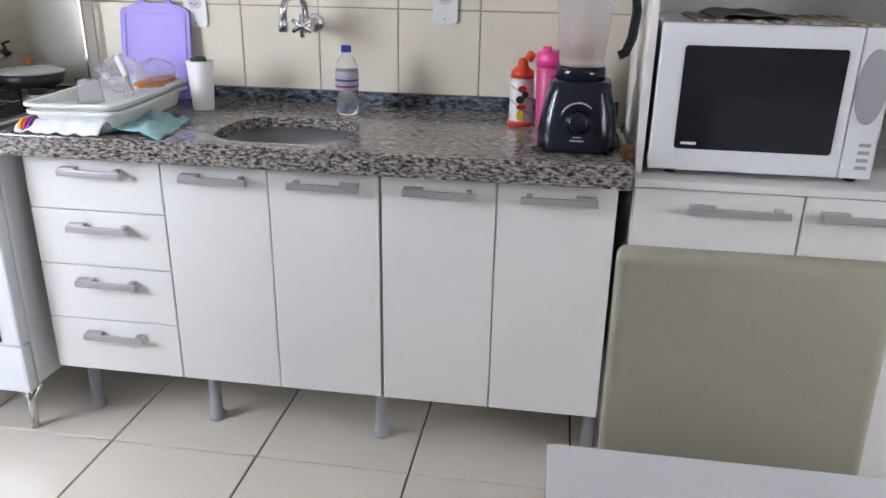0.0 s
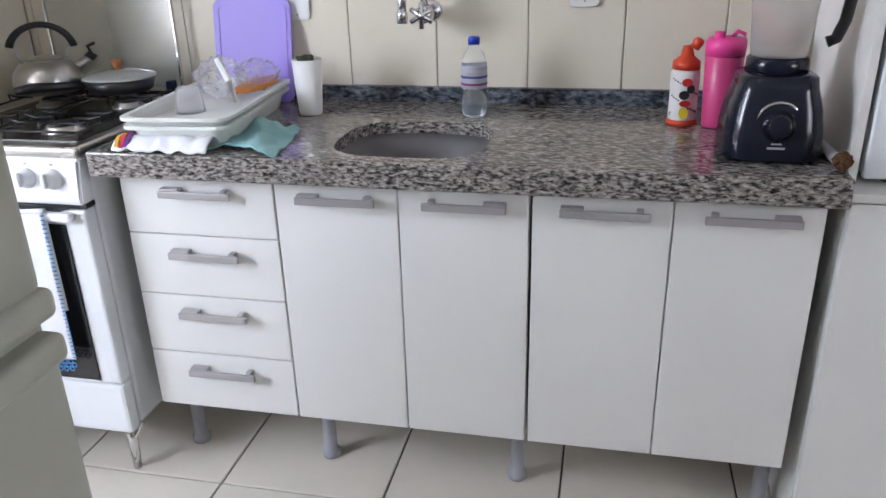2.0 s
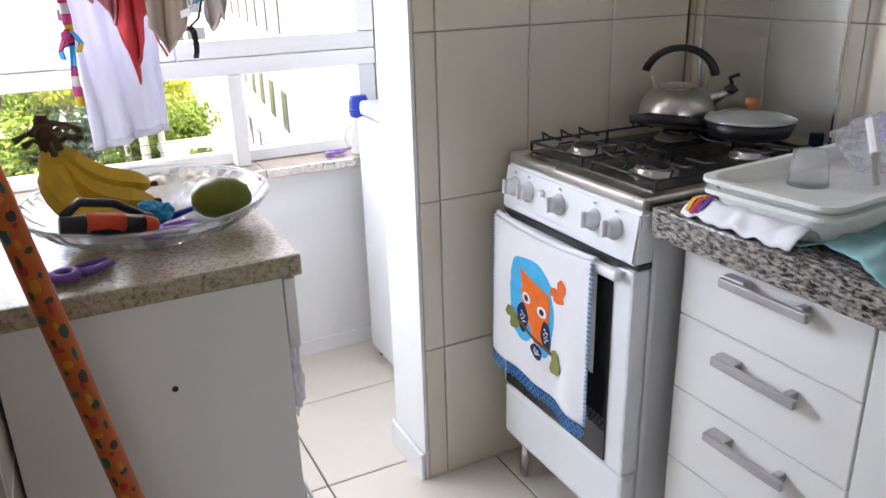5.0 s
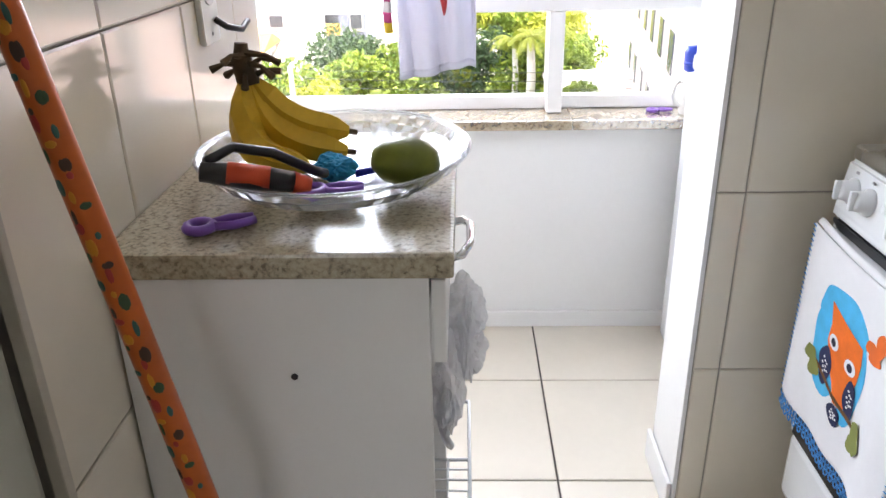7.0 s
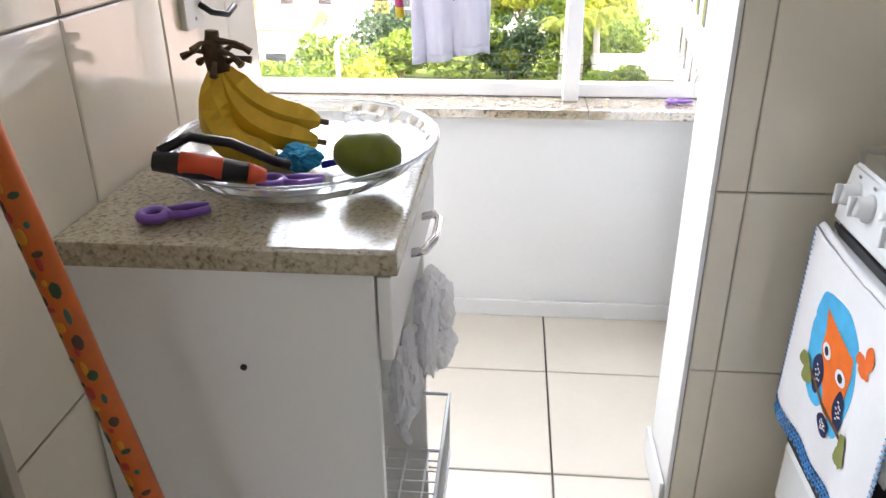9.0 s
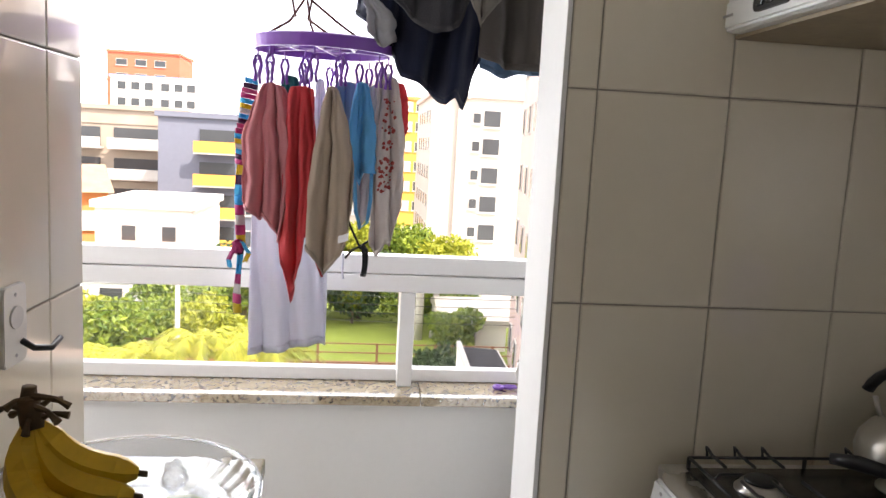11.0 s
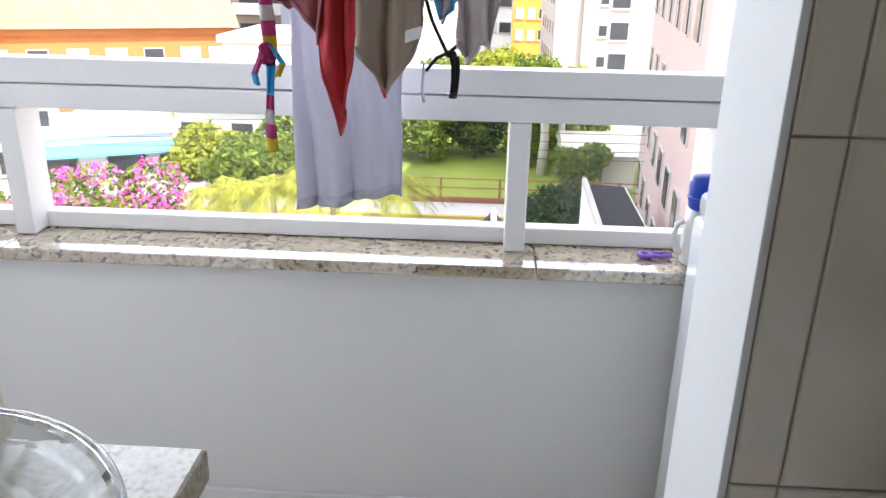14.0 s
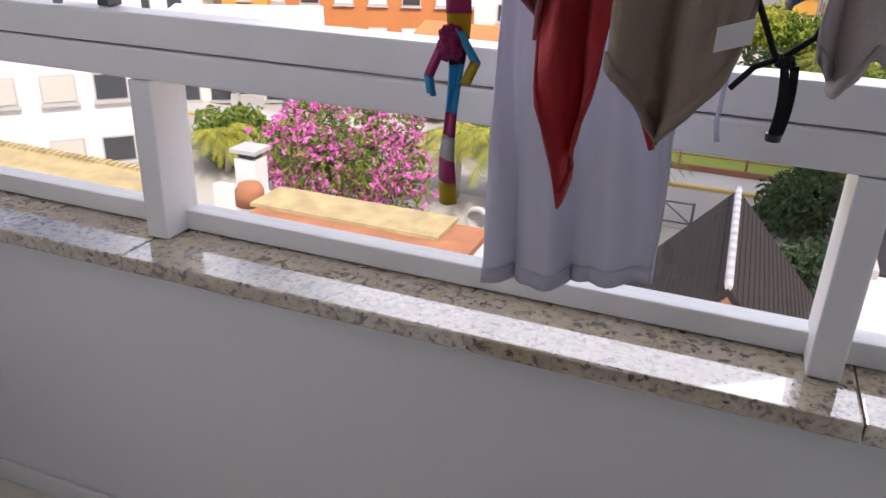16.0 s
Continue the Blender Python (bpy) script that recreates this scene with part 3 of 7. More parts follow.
part("badge", bx(-0.5015, -0.4995, -0.41, -0.33, 1.775, 1.781), M_FOOT, hood)
part("badge", bx(-0.5015, -0.4995, -0.085, -0.05, 1.772, 1.776), M_FOOT, hood)

hood.location.x += 0.010

# ---- kitchen: pantry and microwave ----
pantry = thing("pantry_cabinet", (-0.25, -2.66, 0), "white pantry cabinet with an open microwave shelf and grey handles", "cabinet")
PY0, PY1 = -3.03, -2.250
pb = bmesh.new()
box(pb, -0.478, -0.005, PY0, PY1, 0.0, 0.868, bevel=0.002)
part("base", pb, M_MDF, pantry)
part("shelf_top", bx(-0.50, -0.005, PY0 - 0.002, PY1 + 0.002, 0.8685, 0.888, bevel=0.003), M_MDF, pantry)
part("side_panel", bx(-0.445, -0.005, PY1 - 0.018, PY1, 0.8885, 2.10, bevel=0.0015), M_MDF, pantry)
part("side_panel", bx(-0.445, -0.005, PY0, PY0 + 0.018, 0.8885, 2.10, bevel=0.0015), M_MDF, pantry)
part("back_panel", bx(-0.02, -0.008, PY0 + 0.0185, PY1 - 0.0185, 0.8885, 2.08), M_MDF, pantry)
part("upper_box", bx(-0.445, -0.021, PY0 + 0.0185, PY1 - 0.0185, 1.42, 2.10), M_MDF, pantry)
for y0, y1, hy in ((-2.638, -2.252, -2.493), (-3.028, -2.642, -2.793)):
    d = part("door", bx(-0.498, -0.479, y0, y1, 0.03, 0.866, bevel=0.0025), M_MDF, pantry)
    bar_handle(hy, 0.823, -0.498, 0.116, d, 1)

mw = thing("microwave", (-0.25, -2.55, 0.888), "white microwave oven with a dark window on the pantry shelf", "microwave")
MY0, MY1, MX = -2.79, -2.281, -0.425
part("case", bx(MX, -0.06, MY0, MY1, 0.904, 1.244, bevel=0.010, seg=3), M_ENAMEL, mw)
part("door", bx(MX - 0.022, MX - 0.001, -2.716, MY1 + 0.002, 0.902, 1.245, bevel=0.008, seg=3), M_ENAMEL, mw)
part("window", outline_plate(round_rect(-2.690, -2.335, 0.956, 1.196, 0.008), -0.004, "x", MX - 0.0205), M_DARKGLASS, mw, "dark oval-cornered microwave window")
part("logo_bar", bx(MX - 0.026, MX - 0.0245, -2.385, -2.350, 0.967, 0.973), M_WHITE_PLASTIC, mw)
cp = part("control_panel", bx(MX - 0.020, MX - 0.001, MY0, -2.7175, 0.902, 1.245, bevel=0.005), M_ENAMEL, mw)
part("dial_plate", outline_plate(ellipse(-2.752, 1.115, 0.034, 0.085), -0.004, "x", MX - 0.0195), M_FOOT, cp, "oval grey display plate")
for i in range(4):
    part("key", bx(MX - 0.022, MX - 0.0198, -2.775, -2.750, 0.925 + i * 0.018, 0.933 + i * 0.018), M_FOOT, cp)
for x in (-0.40, -0.10):
    for y in (-2.34, -2.76):
        part("foot", lathe([(0.014, 0), (0.016, 0.0165)], (x, y, 0.888), 12), M_BLACK, mw)

# ---- dining corner ----
M_VINYL = mat("cream vinyl", (0.42, 0.40, 0.31), 0.42, vary=0.05, bump=0.25, bump_scale=260)
chair = thing("dining_chair", (-1.36, -2.345, 0), "cream vinyl dining chair with a tall padded back", "chair")


def padded(x0, x1, y0, y1, z0, z1, lean, bev=0.02):
    b = bx(x0, x1, y0, y1, z0, z1, bevel=bev, seg=4)
    for v in b.verts:
        v.co.x += (v.co.z - z0) * lean
    return b


part("backrest", padded(-1.265, -1.215, -2.555, -2.160, 0.47, 0.972, 0.06), M_VINYL, chair, smooth=True)
part("seat", bx(-1.66, -1.235, -2.56, -2.155, 0.40, 0.468, bevel=0.02, seg=3), M_VINYL, chair, smooth=True)
for x in (-1.63, -1.255):
    for y in (-2.53, -2.185):
        part("leg", bx(x - 0.017, x + 0.017, y - 0.017, y + 0.017, 0, 0.40, bevel=0.003), M_VINYL, chair)
table = thing("dining_table", (-1.9, -2.65, 0), "white glossy dining table top on square legs", "table")
part("tabletop", bx(-2.62, -1.409, -3.3, -2.075, 0.722, 0.75, bevel=0.003), mat("glossy pale table top", (0.76, 0.78, 0.80), 0.12, vary=0.02), table)
for x in (-2.56, -1.50):
    for y in (-3.24, -2.14):
        part("leg", bx(x - 0.03, x + 0.03, y - 0.03, y + 0.03, 0, 0.7215, bevel=0.003), M_MDF, table)

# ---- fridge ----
# White enamel; the grey-green tone puts the shade on the doors into the colour.
M_FRIDGE = mat("white fridge enamel greyed for shade", (0.40, 0.40, 0.33), 0.30, vary=0.03, scale=2, bump=0.05, bump_scale=300)
fridge = thing("fridge", (-1.95, -1.15, 0), "white two-door fridge with rounded doors", "fridge")
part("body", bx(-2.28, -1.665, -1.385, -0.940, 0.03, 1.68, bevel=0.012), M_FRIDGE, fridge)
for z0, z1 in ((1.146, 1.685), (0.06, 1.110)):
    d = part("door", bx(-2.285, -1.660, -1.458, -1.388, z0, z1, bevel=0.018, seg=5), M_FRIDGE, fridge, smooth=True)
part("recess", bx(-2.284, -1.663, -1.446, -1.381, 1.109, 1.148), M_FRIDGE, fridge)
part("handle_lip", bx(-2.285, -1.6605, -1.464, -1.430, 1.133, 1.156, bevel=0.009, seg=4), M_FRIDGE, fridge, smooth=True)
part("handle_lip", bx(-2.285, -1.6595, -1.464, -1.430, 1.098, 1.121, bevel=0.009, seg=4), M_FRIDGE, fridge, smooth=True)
part("plinth", bx(-2.27, -1.68, -1.38, -0.945, 0.0, 0.0295), M_BLACK, fridge)
solo("trim", bx(-1.650, -1.635, -0.874, -0.861, 0, CEIL, bevel=0.002), mat("beige corner trim", (0.45, 0.41, 0.33), 0.5), "beige corner trim at the tiled wall's end", "trim", kind="structure")

for ob in (stove,):
    ob.location += Vector((-0.018, -0.026, 0))
    ob.scale = (1, 0.962, 1.011)
for ob in scene.objects:
    if ob.name.startswith(("drawer_cabinet", "base_cabinet")) and ob.parent is None:
        ob.location.y -= 0.009
fridge.location += Vector((0.018, 0.056, 0))
fridge.scale = (1, 1, 1.010)


# ---- fruit cabinet ----
fc = thing("fruit_cabinet", (-1.455, -0.49, 0), "white narrow cabinet with cream granite top and wire baskets", "cabinet")
FY0, FY1 = -0.715, -0.266
hole_b = bx(-1.638, -1.293, FY0, FY0 + 0.015, 0.05, 0.984, bevel=0.0015)
part("side_panel", hole_b, M_MDF, fc)
part("side_panel", bx(-1.638, -1.293, FY1 - 0.015, FY1, 0.05, 0.984, bevel=0.0015), M_MDF, fc)
part("back_panel", bx(-1.638, -1.628, FY0 + 0.0155, FY1 - 0.0155, 0.05, 0.984), M_MDF, fc)
part("shelf", bx(-1.627, -1.293, FY0 + 0.0155, FY1 - 0.0155, 0.05, 0.066), M_MDF, fc)
part("divider", bx(-1.627, -1.30, FY0 + 0.0155, FY1 - 0.0155, 0.862, 0.876), M_MDF, fc)
dr = part("drawer", bx(-1.2905, -1.275, FY0 + 0.002, FY1 - 0.002, 0.877, 0.980, bevel=0.002), M_MDF, fc)
part("handle", tube([(-1.277, -0.55, 0.93), (-1.258, -0.55, 0.935), (-1.247, -0.52, 0.94), (-1.247, -0.46, 0.94), (-1.258, -0.43, 0.935), (-1.277, -0.43, 0.93)], 0.006), M_CHROME, dr, "bowed chrome handle", True)
part("screw_hole", lathe([(0.004, 0), (0.004, 0.0015)], (-1.447, FY0, 0.861), 12, m=pose(0, 0, 0, 90, 0, 0)), M_BLACK, fc, "dark screw hole")
part("top", bx(-1.6405, -1.266, -0.722, -0.256, 0.985, 1.0145, bevel=0.004), M_GRANITE_CREAM, fc, "cream speckled granite top")
for x in (-1.60, -1.32):
    for y in (FY0 + 0.03, FY1 - 0.03):
        part("foot", lathe([(0.018, 0), (0.018, 0.05)], (x, y, 0), 12), M_FOOT, fc)
M_WIRE = mat("white coated wire", (0.72, 0.73, 0.74), 0.35, vary=0.03)
for z in (0.12, 0.40):
    x0, x1, y0, y1 = -1.60, -1.25, FY0 + 0.03, FY1 - 0.03
    wbk = part("wire_basket", tube([(x0, y0, z + 0.13), (x1, y0, z + 0.13), (x1, y1, z + 0.13), (x0, y1, z + 0.13)], 0.004, n=6, closed=True), M_WIRE, fc, "white wire pull-out basket", True)
    part("wire", tube([(x0, y0, z), (x1, y0, z), (x1, y1, z), (x0, y1, z)], 0.004, n=6, closed=True), M_WIRE, wbk)
    for i in range(15):
        yy = y0 + (y1 - y0) * i / 14
        part("wire", tube([(x1, yy, z + 0.13), (x1, yy, z), (x0, yy, z)], 0.0022, n=5), M_WIRE, wbk)
    for i in range(10):
        xx = x0 + (x1 - x0) * i / 9
        part("wire", tube([(xx, y0, z + 0.13), (xx, y0, z), (xx, y1, z)], 0.0022, n=5), M_WIRE, wbk)

# ---- washing machine ----
washer = thing("washing_machine", (-0.31, 0.55, 0), "white top-loading washing machine with a grey lid", "washing machine")
part("body", bx(-0.61, 0.06, 0.235, 0.80, 0.03, 0.90, bevel=0.018, seg=3), M_ENAMEL, washer)
part("lid", bx(-0.605, -0.06, 0.245, 0.79, 0.902, 0.955, bevel=0.02, seg=3), mat("grey lid plastic", (0.38, 0.42, 0.47), 0.25, vary=0.04), washer, "grey washing machine lid")
part("console", bx(-0.058, 0.06, 0.24, 0.795, 0.902, 1.02, bevel=0.02, seg=3), M_ENAMEL, washer)
for x in (-0.57, -0.06):
    for y in (0.27, 0.765):
        part("foot", lathe([(0.02, 0), (0.018, 0.03)], (x, y, 0), 12), M_BLACK, washer)


# ---- kitchen: small things ----
def socket(loc, face, label, holes=True):
    """Wall plate with a round recess; face is +1 for a plate that looks to +x, -1 for -x."""
    x, y, z = loc
    s = thing("wall_socket", loc, label, "socket", "wall sockets")
    p = part("plate", outline_plate(round_rect(y - 0.038, y + 0.038, z - 0.06, z + 0.06, 0.010), face * 0.009, "x", x, bevel=0.002), M_WHITE_PLASTIC, s)
    part("outlet", outline_plate(ellipse(y, z + 0.012, 0.021, 0.017, 20), face * 0.003, "x", x + face * 0.0088), mat("pale grey plastic", (0.6, 0.6, 0.6), 0.4), p)
    if holes:
        for dy in (-0.010, 0, 0.010):
            part("hole", outline_plate(ellipse(y + dy, z + 0.012 - (0.004 if dy == 0 else 0), 0.0026, 0.0026, 10), face * 0.001, "x", x + face * 0.0118), M_BLACK, p)
    for dz in (-0.046, 0.046):
        part("screw", outline_plate(ellipse(y, z + dz, 0.003, 0.003, 10), face * 0.001, "x", x + face * 0.0088), M_FOOT, p)
    return s


socket((0.085, -1.697, 1.247), -1, "white wall socket on the cream tiles above the worktop")
socket((0.085, -0.893, 1.215), -1, "white wall socket on the tiles behind the chopping board")
hs = socket((-1.6415, -0.261, 1.219), 1, "white wall switch with a black hook on the tiled side wall", False)
part("hook", tube([(-1.632, -0.245, 1.192), (-1.615, -0.242, 1.180), (-1.602, -0.210, 1.172), (-1.598, -0.185, 1.182)], 0.005), M_BLACK, hs, "black plastic hook", True)

fa = thing("faucet", (0.085, -1.285, 1.17), "chrome wall-mounted faucet with a cross handle over the sink", "faucet")
part("flange", lathe([(0.03, 0), (0.03, 0.006), (0.02, 0.016)], (0.085, -1.285, 1.178), 20, m=pose(0, 0, 0, 0, -90, 0)), M_CHROME, fa, smooth=True)
part("body", lathe([(0.017, 0), (0.018, 0.05), (0.024, 0.06), (0.024, 0.10), (0.018, 0.11)], (0.075, -1.285, 1.178), 20, m=pose(0, 0, 0, 0, -90, 0)), M_CHROME, fa, smooth=True)
part("spout", tube([(0.0, -1.285, 1.19), (-0.005, -1.283, 1.235), (-0.02, -1.278, 1.258), (-0.05, -1.268, 1.266), (-0.085, -1.255, 1.255), (-0.10, -1.250, 1.23), (-0.103, -1.249, 1.185)], 0.011, n=12), M_CHROME, fa, smooth=True)
part("nozzle", lathe([(0.014, 0), (0.014, 0.025), (0.012, 0.03)], (-0.103, -1.249, 1.165), 16), M_CHROME, fa, smooth=True)
ch = bmesh.new()
for a in (0, 60, 120):
    dx, dz = 0.033 * math.cos(radians(a + 30)), 0.033 * math.sin(radians(a + 30))
    tube([(-0.045, -1.285 - dx, 1.178 - dz), (-0.045, -1.285 + dx, 1.178 + dz)], 0.007, ch, 8)
part("cross_handle", ch, M_CHROME, fa, smooth=True)
part("stem", lathe([(0.011, 0), (0.010, 0.02)], (-0.032, -1.285, 1.178), 14, m=pose(0, 0, 0, 0, -90, 0)), M_CHROME, fa, smooth=True)

# chopping board: a plate with a raised rim and a handle opening, leaning on the wall
cb = thing("chopping_board", (0.045, -0.76, 0.93), "lilac plastic chopping board leaning on the tiles", "chopping board")
bb = slab_with_hole([(u, v) for u, v in round_rect(-0.118, 0.118, 0.0, 0.285, 0.022)[:7]] +
                    [(0.055, 0.300), (0.045, 0.325), (0.03, 0.338), (-0.03, 0.338), (-0.045, 0.325), (-0.055, 0.300)] +
                    round_rect(-0.118, 0.118, 0.0, 0.285, 0.022)[7:], round_rect(-0.036, 0.036, 0.298, 0.322, 0.008, 3), 0.0, 0.010)
lean = Matrix.Translation((0.022, -0.762, 0.931)) @ pose(0, 0, 0, 0, 8, 0) @ Matrix(((0, 0, 1, 0), (-1, 0, 0, 0), (0, 1, 0, 0), (0, 0, 0, 1)))
bb.transform(lean)
bob = part("board", bb, M_PURPLE, cb)
rim = slab_with_hole(round_rect(-0.106, 0.106, 0.012, 0.272, 0.012), round_rect(-0.100, 0.100, 0.018, 0.266, 0.012), -0.003, 0.0)
rim.transform(lean)
part("groove_rim", rim, M_PURPLE, bob)


def tray(parent, name, cx, cy, hx, hy, z0, z1, yaw, material, lip=0.012, wall_t=0.004):
    """A plastic tub with sloping sides, a rolled lip and an open top."""
    b = bmesh.new()
    prof = [(0.86, z0), (0.90, z0 + 0.004), (0.97, z1 - 0.010), (1.0, z1 - 0.008), (1.0 + lip / hy, z1 - 0.008), (1.0 + lip / hy, z1), (0.985, z1), (0.955, z1 - 0.012), (0.88, z0 + 0.006)]
    rr = []
    for f, z in prof:
        rr.append([b.verts.new((u, v, z)) for u, v in round_rect(-hx + (1 - f) * hy, hx - (1 - f) * hy, -hy * f, hy * f, 0.035)])
    n = len(rr[0])
    for a, c in zip(rr, rr[1:]):
        for i in range(n):
            b.faces.new((a[i], a[(i + 1) % n], c[(i + 1) % n], c[i]))
    b.faces.new(rr[0][::-1])
    b.faces.new(rr[-1])
    b.transform(Matrix.Translation((cx, cy, 0)) @ pose(0, 0, 0, 0, 0, yaw))
    bmesh.ops.recalc_face_normals(b, faces=b.faces)
    return part(name, b, material, parent, smooth=False)


M_TUB = mat("off-white plastic tub", (0.74, 0.76, 0.72), 0.4, vary=0.04)
dish = thing("dish_drainer", (-0.27, -0.785, 0.93), "off-white plastic dish drainer with two stacked trays on the worktop", "dish drainer")
tray(dish, "lower_tray", -0.265, -0.785, 0.235, 0.118, 0.931, 0.985, 5, M_TUB)
tray(dish, "upper_tray", -0.265, -0.785, 0.238, 0.121, 0.972, 1.005, 5, M_TUB)
# plastic cups and crumpled bags in the drainer
M_FILM = mat("clear crumpled plastic film", (0.85, 0.86, 0.88), 0.12, vary=0, transmission=0.75, ior=1.15, alpha=0.55)


def bag(name, c, r, seed, label, material, squash=(1, 1, 1), parent=None, n=18):
    b = bmesh.new()
    bmesh.ops.create_icosphere(b, subdivisions=4, radius=1)
    for v in b.verts:
        d = v.co.normalized()
        k = 1 + 0.38 * noise.noise(d * 1.7 + Vector((seed, 0, 0))) + 0.22 * noise.noise(d * 4.5 + Vector((0, seed, 0))) + 0.10 * noise.noise(d * 11 + Vector((0, 0, seed)))
        v.co = Vector((d.x * r * k * squash[0], d.y * r * k * squash[1], d.z * r * k * squash[2])) + Vector(c)
    if parent is not None:
        return part(name, b, material, parent, label)
    word = name.replace("_", " ")
    return solo(name, b, material, label, word, "plastic bags" if word == "plastic bag" else "")


bag("plastic_bag", (-0.17, -0.765, 1.035), 0.062, 3.1, "crumpled clear plastic bag lying in the dish drainer", M_FILM, (1.1, 1.0, 0.75))
bag("plastic_bag", (-0.11, -0.835, 1.035), 0.056, 7.7, "crumpled clear plastic film in the dish drainer", M_FILM, (1.2, 0.9, 0.65))
cup2 = thing("plastic_cup", (-0.33, -0.755, 0.975), "clear plastic cup upside down in the dish drainer", "cup")
part("cup", lathe([(0.036, 0), (0.030, 0.06), (0.027, 0.063), (0.0, 0.063)], (-0.33, -0.755, 0.978), 24), M_FILM, cup2, smooth=True)
kn = thing("table_knife", (-0.30, -0.835, 1.0), "table knife with a pale handle in the dish drainer", "knife")
part("blade", tube([(-0.305, -0.868, 1.0), (-0.285, -0.845, 1.045)], 0.006, n=6), M_STEEL, kn)
part("handle", tube([(-0.285, -0.845, 1.045), (-0.255, -0.805, 1.095)], 0.009, n=8), M_WHITE_PLASTIC, kn)
sp = thing("wooden_board", (-0.08, -0.83, 1.0), "orange wooden serving board lying in the dish drainer", "board")
part("board", outline_plate(ellipse(-0.13, -0.845, 0.105, 0.04), 0.012, "z", 1.0055, bevel=0.003), mat("orange varnished wood", (0.55, 0.20, 0.03), 0.4, vary=0.15), sp)

cup = thing("plastic_cup", (-0.12, -0.988, 0.93), "white plastic cup with a dark scouring pad inside", "cup")
part("cup", lathe([(0.029, 0), (0.031, 0.003), (0.040, 0.146), (0.038, 0.146), (0.030, 0.02), (0.0, 0.018)], (-0.12, -0.988, 0.931), 28), M_WHITE_PLASTIC, cup, smooth=True)
bag("scouring_pad", (-0.12, -0.985, 1.075), 0.022, 2.2, "dark green scouring pad", mat("dark green pad", (0.06, 0.07, 0.04), 0.95, vary=0.3, bump=0.5), (1, 1, 0.6), cup)

# cloths on the worktop
M_TEAL = mat("pale turquoise microfibre", (0.19, 0.42, 0.43), 0.95, vary=0.08, bump=0.4, bump_scale=500, sheen=0.3)


def teal(u, v):
    x, y = -0.515 + 0.23 * v + 0.025 * math.sin(5 * u), -0.880 - 0.185 * u + 0.03 * v
    h = 0.934 + 0.004 * (0.5 + 0.5 * math.sin(9 * u + 5 * v)) * (0.4 + v) + 0.012 * noise.noise(Vector((u * 5, v * 5, 1.3))) + 0.014 * math.exp(-((u - 0.5) ** 2) * 12)
    return (x, y, max(h, 0.933))


solo("dishcloth", rolled(teal, 36, 30, 0.003), M_TEAL, "crumpled pale turquoise dishcloth on the worktop", "dishcloth", smooth=True)


def printed(u, v):
    x, y = -0.545 + 0.085 * v, -0.665 - 0.235 * u
    h = 0.936 + 0.026 * math.sin(math.pi * v) + 0.010 * noise.noise(Vector((u * 9, v * 4, 4.0)))
    return (x, y, max(h, 0.933))


cl = thing("tea_towel", (-0.50, -0.78, 0.93), "white tea towel with a printed corner tucked under the drainer", "towel")
part("fabric", rolled(printed, 30, 10, 0.003), M_FABRIC_WHITE, cl, smooth=True)
for (y, c, nm) in ((-0.672, (0.7, 0.35, 0.03), "orange"), (-0.684, (0.45, 0.03, 0.04), "crimson"), (-0.694, (0.18, 0.05, 0.3), "purple")):
    part("print_stripe", rolled(lambda u, v, y=y: (-0.542 + 0.07 * v, y - 0.009 * u, printed((-0.665 - y) / 0.235, v * 0.85 + 0.03)[2] + 0.0045), 3, 8, 0.001), mat(nm + " fabric print", c, 0.9), cl)

# bottles
M_PET = mat("clear bottle plastic", (0.9, 0.93, 0.95), 0.04, vary=0, transmission=0.92, ior=1.2)
bo = thing("water_bottle", (-0.085, -1.43, 0.93), "clear water bottle with a blue cap by the backsplash", "bottle")
part("bottle", lathe([(0.030, 0), (0.033, 0.004), (0.033, 0.05), (0.031, 0.06), (0.033, 0.07), (0.033, 0.135), (0.027, 0.155), (0.013, 0.175), (0.013, 0.185)], (-0.085, -1.43, 0.931), 28), M_PET, bo, smooth=True)
part("water", lathe([(0.028, 0), (0.030, 0.003), (0.030, 0.075), (0.0, 0.075)], (-0.085, -1.43, 0.933), 24), mat("water", (0.9, 0.95, 1), 0.0, vary=0, transmission=1, ior=1.33), bo, smooth=True)
part("cap", lathe([(0.015, 0), (0.0155, 0.016), (0.013, 0.019), (0, 0.019)], (-0.085, -1.43, 1.112), 20), mat("blue cap plastic", (0.01, 0.04, 0.36), 0.35), bo, smooth=True)
lab = part("label_band", lathe([(0.0335, 0), (0.0338, 0.002), (0.0338, 0.055), (0.0335, 0.057)], (-0.085, -1.43, 1.003), 28), mat("label film", (0.34, 0.34, 0.42), 0.4, vary=0.2, scale=40), bo, "printed label band", True)
for z, c in ((1.012, (0.20, 0.04, 0.09)), (1.030, (0.04, 0.05, 0.17)), (1.045, (0.42, 0.38, 0.33))):
    part("label_bar", lathe([(0.0345, 0), (0.0345, 0.006)], (-0.085, -1.43, z), 28), mat("label ink %d" % round(z * 1000), c, 0.5), lab)

